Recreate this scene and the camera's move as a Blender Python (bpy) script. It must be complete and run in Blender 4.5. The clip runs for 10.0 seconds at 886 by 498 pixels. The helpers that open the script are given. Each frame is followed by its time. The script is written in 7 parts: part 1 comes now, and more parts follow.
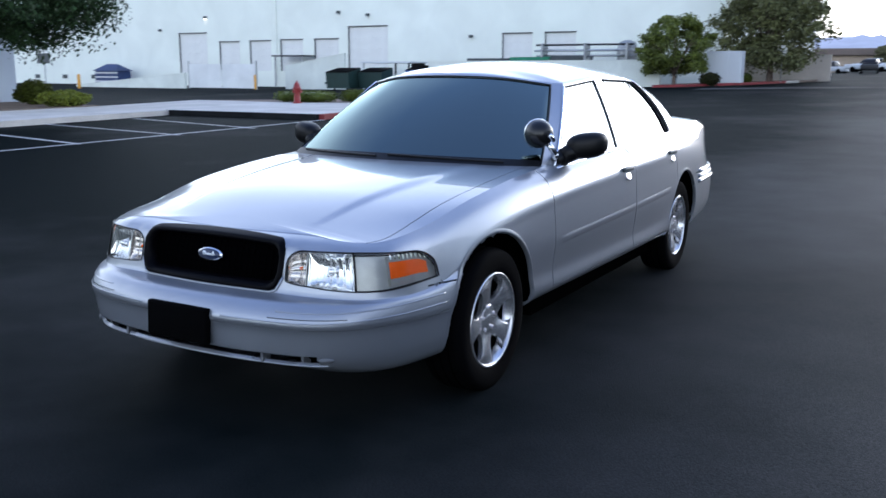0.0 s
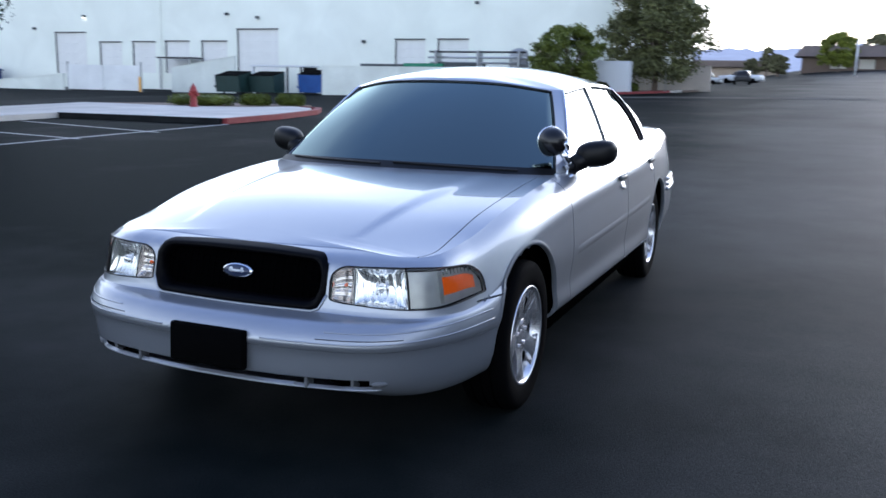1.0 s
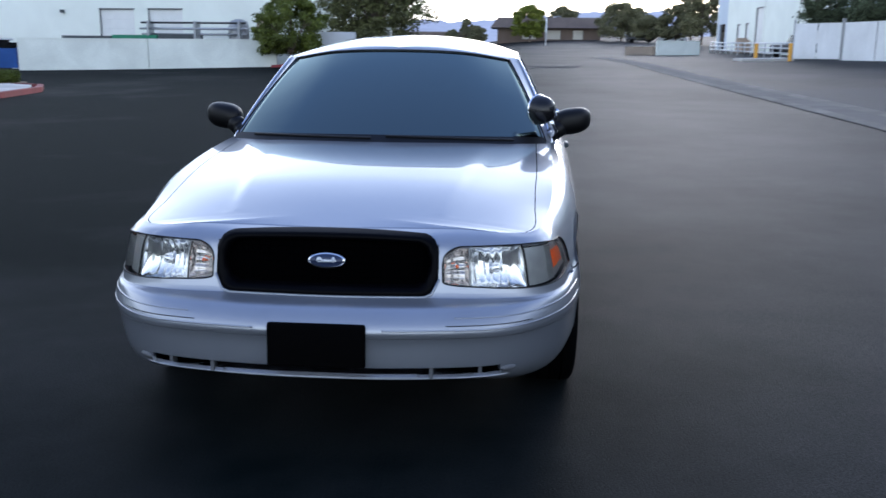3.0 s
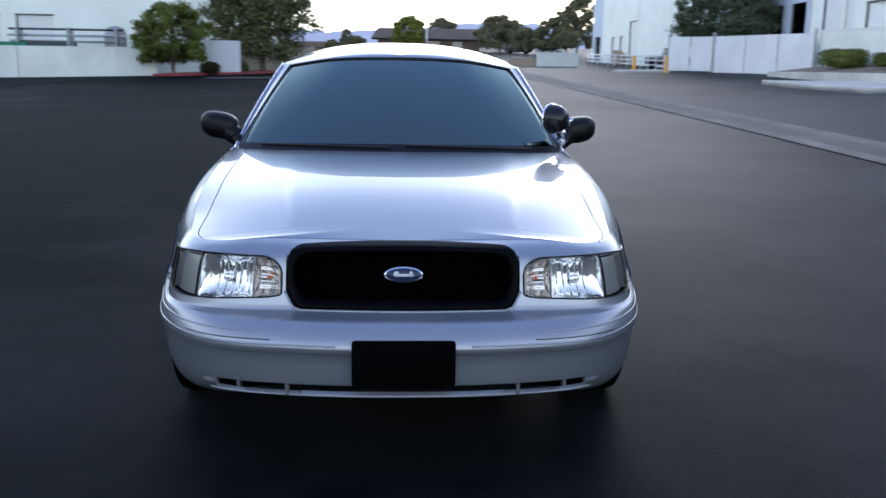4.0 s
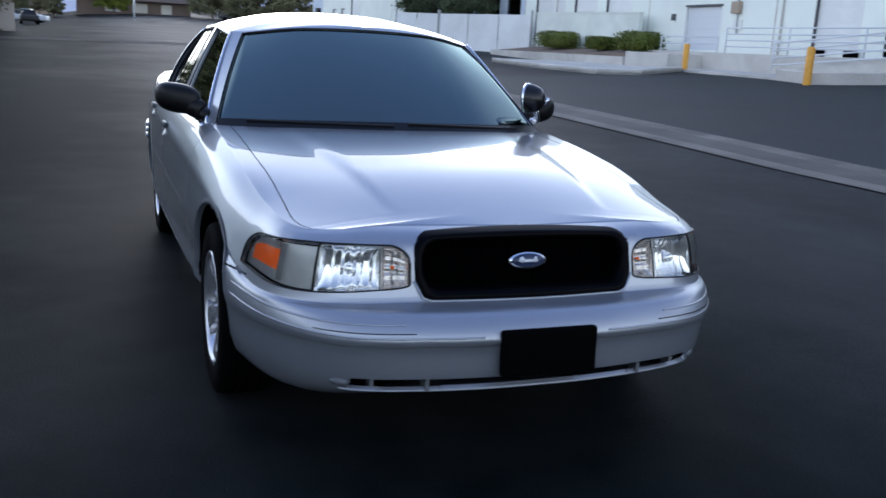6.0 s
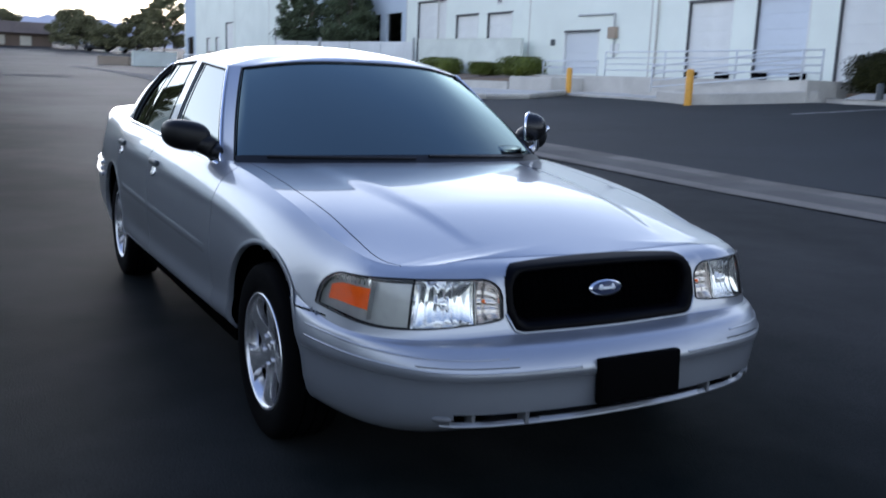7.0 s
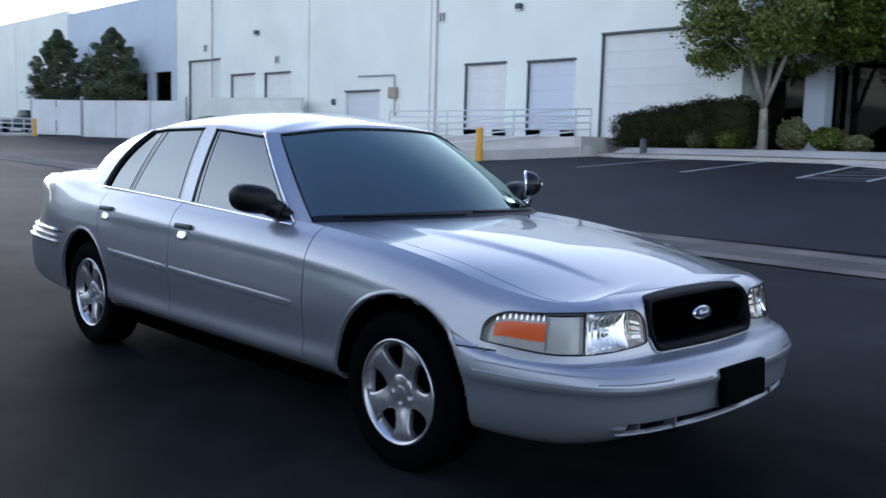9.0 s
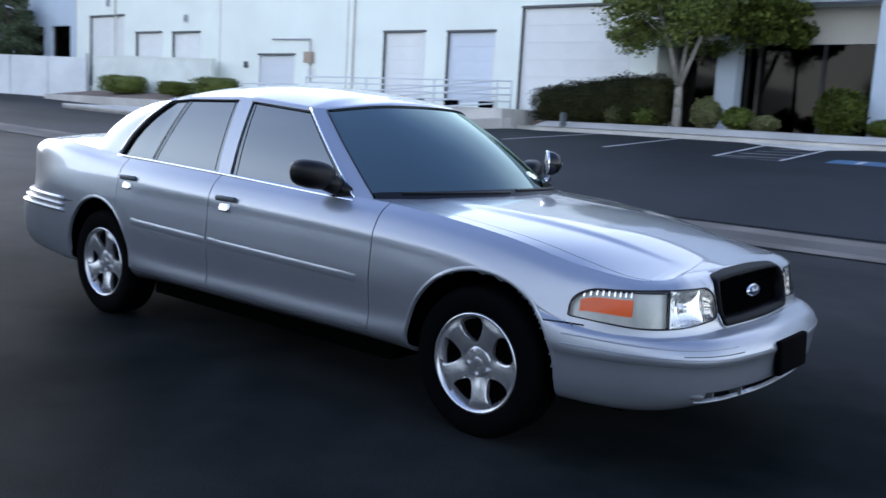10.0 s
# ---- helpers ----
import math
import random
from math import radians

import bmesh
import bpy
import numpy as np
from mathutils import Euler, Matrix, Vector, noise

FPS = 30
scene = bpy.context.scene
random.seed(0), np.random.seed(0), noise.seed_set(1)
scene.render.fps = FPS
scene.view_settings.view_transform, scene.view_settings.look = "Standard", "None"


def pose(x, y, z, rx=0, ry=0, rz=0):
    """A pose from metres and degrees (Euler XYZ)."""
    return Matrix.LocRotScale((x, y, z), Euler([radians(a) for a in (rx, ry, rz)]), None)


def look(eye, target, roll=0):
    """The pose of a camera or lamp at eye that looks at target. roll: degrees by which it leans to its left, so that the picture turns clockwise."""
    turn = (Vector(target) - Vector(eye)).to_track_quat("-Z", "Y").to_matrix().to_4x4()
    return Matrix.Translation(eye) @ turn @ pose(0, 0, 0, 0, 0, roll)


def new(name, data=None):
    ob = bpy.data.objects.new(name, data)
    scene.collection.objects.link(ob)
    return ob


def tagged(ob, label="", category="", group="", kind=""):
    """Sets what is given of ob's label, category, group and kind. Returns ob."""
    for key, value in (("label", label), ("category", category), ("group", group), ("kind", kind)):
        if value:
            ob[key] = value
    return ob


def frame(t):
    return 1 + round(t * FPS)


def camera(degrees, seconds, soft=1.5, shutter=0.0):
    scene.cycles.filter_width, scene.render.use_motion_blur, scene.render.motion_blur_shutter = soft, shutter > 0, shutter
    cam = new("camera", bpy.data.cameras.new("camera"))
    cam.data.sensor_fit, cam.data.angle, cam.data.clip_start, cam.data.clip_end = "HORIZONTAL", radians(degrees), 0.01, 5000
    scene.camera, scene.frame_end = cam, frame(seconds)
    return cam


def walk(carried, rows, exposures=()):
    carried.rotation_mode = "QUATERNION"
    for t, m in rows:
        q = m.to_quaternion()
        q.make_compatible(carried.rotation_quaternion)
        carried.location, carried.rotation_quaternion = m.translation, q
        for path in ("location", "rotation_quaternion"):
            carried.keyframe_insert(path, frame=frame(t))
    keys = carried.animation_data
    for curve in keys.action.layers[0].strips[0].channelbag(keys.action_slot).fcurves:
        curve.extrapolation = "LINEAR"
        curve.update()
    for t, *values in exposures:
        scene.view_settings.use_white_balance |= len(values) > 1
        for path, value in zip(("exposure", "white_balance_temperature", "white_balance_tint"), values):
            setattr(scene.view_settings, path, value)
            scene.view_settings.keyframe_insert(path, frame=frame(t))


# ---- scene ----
cam = camera(52.4, 10.0, soft=1.55, shutter=0.5)
PATH = [
    (0, (4.917, 2.629, 1.399), (3.218, 1.647, 1.012), 0.2),
    (0.5, (4.935, 2.294, 1.381), (3.176, 1.414, 1.016), 0.2),
    (1, (5.023, 1.985, 1.386), (3.21, 1.227, 1.014), 1.1),
    (1.5, (5.108, 1.634, 1.368), (3.239, 1.048, 0.966), 0.5),
    (2, (5.106, 1.294, 1.381), (3.202, 0.802, 1.018), 1.2),
    (2.5, (5.213, 0.97, 1.362), (3.288, 0.608, 0.958), -1.5),
    (2.7, (5.216, 0.833, 1.359), (3.279, 0.569, 0.935), -0.6),
    (3.8, (5.16, 0.084, 1.331), (3.2, 0.115, 0.937), 0.5),
    (4, (5.136, -0.037, 1.333), (3.179, 0.075, 0.936), 1.0),
    (4.5, (4.995, -0.334, 1.308), (3.049, -0.072, 0.928), 2.4),
    (5, (4.965, -0.619, 1.314), (3.056, -0.143, 0.951), 1.8),
    (5.5, (4.864, -0.942, 1.311), (3.001, -0.331, 0.913), 2.6),
    (6.8, (4.588, -1.774, 1.314), (2.854, -0.864, 0.909), 2.6),
    (7, (4.504, -1.866, 1.306), (2.79, -0.904, 0.938), 2.3),
    (7.5, (4.396, -2.174, 1.323), (2.738, -1.091, 1.038), 3.6),
    (8, (4.341, -2.55, 1.323), (2.764, -1.362, 1.001), 2.3),
    (8.5, (4.2, -2.841, 1.308), (2.65, -1.613, 1.007), 1.5),
    (9, (4.068, -3.205, 1.291), (2.647, -1.816, 1.064), 1.6),
    (9.5, (3.889, -3.556, 1.308), (2.509, -2.135, 1.03), 1.0),
    (10, (3.642, -3.83, 1.325), (2.394, -2.293, 1.036), 3.3),
]
EXPOSURES = [(0.0, 1.08, 5100, 14), (0.5, 1.08, 5100, 14), (2.0, 1.0, 5100, 14), (4.0, 0.90, 5100, 14), (5.5, 0.76, 5100, 14), (7.0, 0.68, 5100, 14), (8.5, 0.62, 5100, 14), (9.5, 0.86, 5100, 14), (10.0, 1.0, 5100, 14)]
walk(cam, [(t, look(eye, target, roll)) for t, eye, target, roll in PATH], EXPOSURES)

# ---- world and light: dusk, sun low behind the western roofs, wide pale sky ----
world = bpy.data.worlds.new("dusk_sky")
scene.world = world
world.use_nodes = True
wn = world.node_tree
wn.nodes.clear()
sky = wn.nodes.new("ShaderNodeTexSky")
sky.sky_type = "NISHITA"
sky.sun_disc = False
SUN_ELEVATION, SUN_AZIMUTH = 9.0, 165.0     # degrees; azimuth counted from +x towards +y
sky.sun_elevation = radians(SUN_ELEVATION)
sky.sun_rotation = radians(90 - SUN_AZIMUTH)
sky.altitude, sky.air_density, sky.dust_density, sky.ozone_density = 600, 1.0, 1.5, 1.0
back = wn.nodes.new("ShaderNodeBackground")
back.inputs["Strength"].default_value = 0.05
wn.links.new(sky.outputs["Color"], back.inputs["Color"])
# thin high cloud over the whole dome
cloud = wn.nodes.new("ShaderNodeBackground")
wco = wn.nodes.new("ShaderNodeTexCoord")
wnoise = wn.nodes.new("ShaderNodeTexNoise")
wnoise.inputs["Scale"].default_value, wnoise.inputs["Detail"].default_value = 2.2, 4
wramp = wn.nodes.new("ShaderNodeMix")
wramp.data_type = "RGBA"
wramp.inputs[6].default_value = (1.83, 1.73, 1.46, 1)
wramp.inputs[7].default_value = (0.21, 0.26, 0.41, 1)
wn.links.new(wco.outputs["Generated"], wnoise.inputs["Vector"])
# bright towards the horizon, deeper blue overhead, a little uneven
wsep = wn.nodes.new("ShaderNodeSeparateXYZ")
wn.links.new(wco.outputs["Generated"], wsep.inputs["Vector"])
wadd = wn.nodes.new("ShaderNodeMath")
wadd.operation = "MULTIPLY_ADD"
wadd.inputs[1].default_value = 0.25
wn.links.new(wnoise.outputs["Fac"], wadd.inputs[0])
wn.links.new(wsep.outputs["Z"], wadd.inputs[2])
wmap = wn.nodes.new("ShaderNodeMapRange")
wmap.interpolation_type = "SMOOTHSTEP"
wmap.inputs["From Min"].default_value, wmap.inputs["From Max"].default_value = 0.12, 0.95
wn.links.new(wadd.outputs["Value"], wmap.inputs["Value"])
wn.links.new(wmap.outputs["Result"], wramp.inputs[0])
# the afterglow: strongest low in the west, fading towards the east
wglow = wn.nodes.new("ShaderNodeMapRange")
wglow.interpolation_type = "SMOOTHSTEP"
wglow.inputs["From Min"].default_value, wglow.inputs["From Max"].default_value = 0.75, -1.0
wglow.inputs["To Min"].default_value, wglow.inputs["To Max"].default_value = 0.80, 1.08
wn.links.new(wsep.outputs["X"], wglow.inputs["Value"])
wscale = wn.nodes.new("ShaderNodeVectorMath")
wscale.operation = "SCALE"
wn.links.new(wramp.outputs[2], wscale.inputs[0])
wn.links.new(wglow.outputs["Result"], wscale.inputs["Scale"])
wn.links.new(wscale.outputs["Vector"], cloud.inputs["Color"])
cloud.inputs["Strength"].default_value = 0.85
both = wn.nodes.new("ShaderNodeAddShader")
wout = wn.nodes.new("ShaderNodeOutputWorld")
wn.links.new(back.outputs["Background"], both.inputs[0])
wn.links.new(cloud.outputs["Background"], both.inputs[1])
wn.links.new(both.outputs["Shader"], wout.inputs["Surface"])

sun_data = bpy.data.lights.new("sun", "SUN")
sun_data.energy, sun_data.angle, sun_data.color = 0.6, radians(24), (1.0, 0.88, 0.72)
sun = new("sun", sun_data)
az, el = radians(SUN_AZIMUTH), radians(SUN_ELEVATION)
sun.matrix_world = look((60 * math.cos(az), 60 * math.sin(az), 60 * math.tan(el)), (0, 0, 0))

# ---- materials ----
def material(name, colour, rough=0.6, metal=0.0, grain=0.0, scale=40.0, bump=0.0, stain=0.0, stain_scale=1.5, tint=None,
             coat=0.0, spec=0.5, rand=0.0, emit=None, island=False, haze=0.03):
    """A procedural surface: base colour, fine grain, broad stains, bump, and a shade that differs from piece to piece."""
    m = bpy.data.materials.new(name)
    m.use_nodes = True
    t = m.node_tree
    p = t.nodes["Principled BSDF"]
    p.inputs["Roughness"].default_value = rough
    p.inputs["Metallic"].default_value = metal
    p.inputs["Specular IOR Level"].default_value = spec
    if coat:
        p.inputs["Coat Weight"].default_value = coat
        p.inputs["Coat Roughness"].default_value = haze
    if emit:
        p.inputs["Emission Color"].default_value = (*colour, 1)
        p.inputs["Emission Strength"].default_value = emit
    co = t.nodes.new("ShaderNodeTexCoord")
    last = None

    def mixed(fac_socket, low, high, amount, prev):
        ramp = t.nodes.new("ShaderNodeMapRange")
        ramp.inputs["From Min"].default_value, ramp.inputs["From Max"].default_value = low, high
        ramp.inputs["To Min"].default_value, ramp.inputs["To Max"].default_value = 1 - amount, 1 + amount * 0.6
        t.links.new(fac_socket, ramp.inputs["Value"])
        mul = t.nodes.new("ShaderNodeVectorMath")
        mul.operation = "SCALE"
        if prev is None:
            mul.inputs[0].default_value = colour
        else:
            t.links.new(prev, mul.inputs[0])
        t.links.new(ramp.outputs["Result"], mul.inputs["Scale"])
        return mul.outputs["Vector"]

    if grain:
        n = t.nodes.new("ShaderNodeTexNoise")
        n.inputs["Scale"].default_value, n.inputs["Detail"].default_value = scale, 6
        t.links.new(co.outputs["Object"], n.inputs["Vector"])
        last = mixed(n.outputs["Fac"], 0.3, 0.7, grain, last)
    if stain:
        n2 = t.nodes.new("ShaderNodeTexNoise")
        n2.inputs["Scale"].default_value, n2.inputs["Detail"].default_value, n2.inputs["Distortion"].default_value = stain_scale, 5, 0.6
        t.links.new(co.outputs["Object"], n2.inputs["Vector"])
        last = mixed(n2.outputs["Fac"], 0.35, 0.68, stain, last)
    if rand:
        if island:
            g = t.nodes.new("ShaderNodeNewGeometry")
            last = mixed(g.outputs["Random Per Island"], 0, 1, rand, last)
        else:
            o = t.nodes.new("ShaderNodeObjectInfo")
            last = mixed(o.outputs["Random"], 0, 1, rand, last)
    if last is None:
        p.inputs["Base Color"].default_value = (*colour, 1)
    else:
        t.links.new(last, p.inputs["Base Color"])
    if bump:
        n3 = t.nodes.new("ShaderNodeTexNoise")
        n3.inputs["Scale"].default_value, n3.inputs["Detail"].default_value = scale * 1.7, 5
        t.links.new(co.outputs["Object"], n3.inputs["Vector"])
        b = t.nodes.new("ShaderNodeBump")
        b.inputs["Strength"].default_value, b.inputs["Distance"].default_value = bump, 0.01
        t.links.new(n3.outputs["Fac"], b.inputs["Height"])
        t.links.new(b.outputs["Normal"], p.inputs["Normal"])
    return m


def glass(name, tint, rough=0.02, ior=1.5, sheen=(1, 1, 1)):
    """Tinted pane: what passes is darkened by the film, what glances off is clear."""
    m = bpy.data.materials.new(name)
    m.use_nodes = True
    t = m.node_tree
    t.nodes.clear()
    fres = t.nodes.new("ShaderNodeFresnel")
    fres.inputs["IOR"].default_value = ior
    tr = t.nodes.new("ShaderNodeBsdfTransparent")
    tr.inputs["Color"].default_value = (*tint, 1)
    gl = t.nodes.new("ShaderNodeBsdfGlossy")
    gl.inputs["Roughness"].default_value = rough
    gl.inputs["Color"].default_value = (*sheen, 1)
    mix = t.nodes.new("ShaderNodeMixShader")
    o = t.nodes.new("ShaderNodeOutputMaterial")
    t.links.new(fres.outputs["Fac"], mix.inputs["Fac"])
    t.links.new(tr.outputs["BSDF"], mix.inputs[1])
    t.links.new(gl.outputs["BSDF"], mix.inputs[2])
    t.links.new(mix.outputs["Shader"], o.inputs["Surface"])
    return m


def worn_asphalt(name, dark, pale, spec):
    """Yard asphalt: dark binder, paler and glossier towards the gutter (+y), cloudy stains and a fine grain."""
    m = bpy.data.materials.new(name)
    m.use_nodes = True
    t = m.node_tree
    p = t.nodes["Principled BSDF"]
    p.inputs["Roughness"].default_value = 0.60
    co = t.nodes.new("ShaderNodeTexCoord")

    def noisy(scale, detail, distort, lo, hi, stretch=(1, 1, 1)):
        mp = t.nodes.new("ShaderNodeMapping")
        mp.inputs["Scale"].default_value = stretch
        t.links.new(co.outputs["Object"], mp.inputs["Vector"])
        n = t.nodes.new("ShaderNodeTexNoise")
        n.inputs["Scale"].default_value, n.inputs["Detail"].default_value, n.inputs["Distortion"].default_value = scale, detail, distort
        t.links.new(mp.outputs["Vector"], n.inputs["Vector"])
        r = t.nodes.new("ShaderNodeMapRange")
        r.inputs["From Min"].default_value, r.inputs["From Max"].default_value = 0.3, 0.7
        r.inputs["To Min"].default_value, r.inputs["To Max"].default_value = lo, hi
        t.links.new(n.outputs["Fac"], r.inputs["Value"])
        return r.outputs["Result"], n.outputs["Fac"]

    def maths(op, a, b):
        n = t.nodes.new("ShaderNodeMath")
        n.operation = op
        t.links.new(a, n.inputs[0])
        t.links.new(b, n.inputs[1])
        return n.outputs["Value"]

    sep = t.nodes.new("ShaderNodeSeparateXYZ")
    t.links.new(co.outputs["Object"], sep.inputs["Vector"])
    # base tone and gloss rise with y across the yard
    y_tone = t.nodes.new("ShaderNodeMapRange")
    y_tone.interpolation_type = "SMOOTHSTEP"
    y_tone.inputs["From Min"].default_value, y_tone.inputs["From Max"].default_value = -3.5, 4.5
    y_tone.inputs["To Min"].default_value, y_tone.inputs["To Max"].default_value = -0.17, 0.40
    t.links.new(sep.outputs["Y"], y_tone.inputs["Value"])
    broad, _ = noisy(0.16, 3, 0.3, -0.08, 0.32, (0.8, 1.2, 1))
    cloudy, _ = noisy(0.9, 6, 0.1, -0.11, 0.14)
    worn = maths("ADD", y_tone.outputs["Result"], broad)
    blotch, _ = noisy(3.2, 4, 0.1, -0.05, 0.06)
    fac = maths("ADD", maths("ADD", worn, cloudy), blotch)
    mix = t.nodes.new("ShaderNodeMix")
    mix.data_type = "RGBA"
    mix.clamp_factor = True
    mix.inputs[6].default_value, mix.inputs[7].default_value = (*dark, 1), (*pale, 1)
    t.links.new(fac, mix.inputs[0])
    gloss = t.nodes.new("ShaderNodeMapRange")
    gloss.inputs["From Min"].default_value, gloss.inputs["From Max"].default_value = 0.0, 0.7
    gloss.inputs["To Min"].default_value, gloss.inputs["To Max"].default_value = 0.35 * spec, 1.5 * spec
    t.links.new(worn, gloss.inputs["Value"])
    t.links.new(gloss.outputs["Result"], p.inputs["Specular IOR Level"])
    grain, raw = noisy(130, 6, 0, 0.55, 1.45)
    mul = t.nodes.new("ShaderNodeVectorMath")
    mul.operation = "SCALE"
    t.links.new(mix.outputs[2], mul.inputs[0])
    t.links.new(grain, mul.inputs["Scale"])
    t.links.new(mul.outputs["Vector"], p.inputs["Base Color"])
    b = t.nodes.new("ShaderNodeBump")
    b.inputs["Strength"].default_value, b.inputs["Distance"].default_value = 0.3, 0.01
    t.links.new(raw, b.inputs["Height"])
    t.links.new(b.outputs["Normal"], p.inputs["Normal"])
    return m


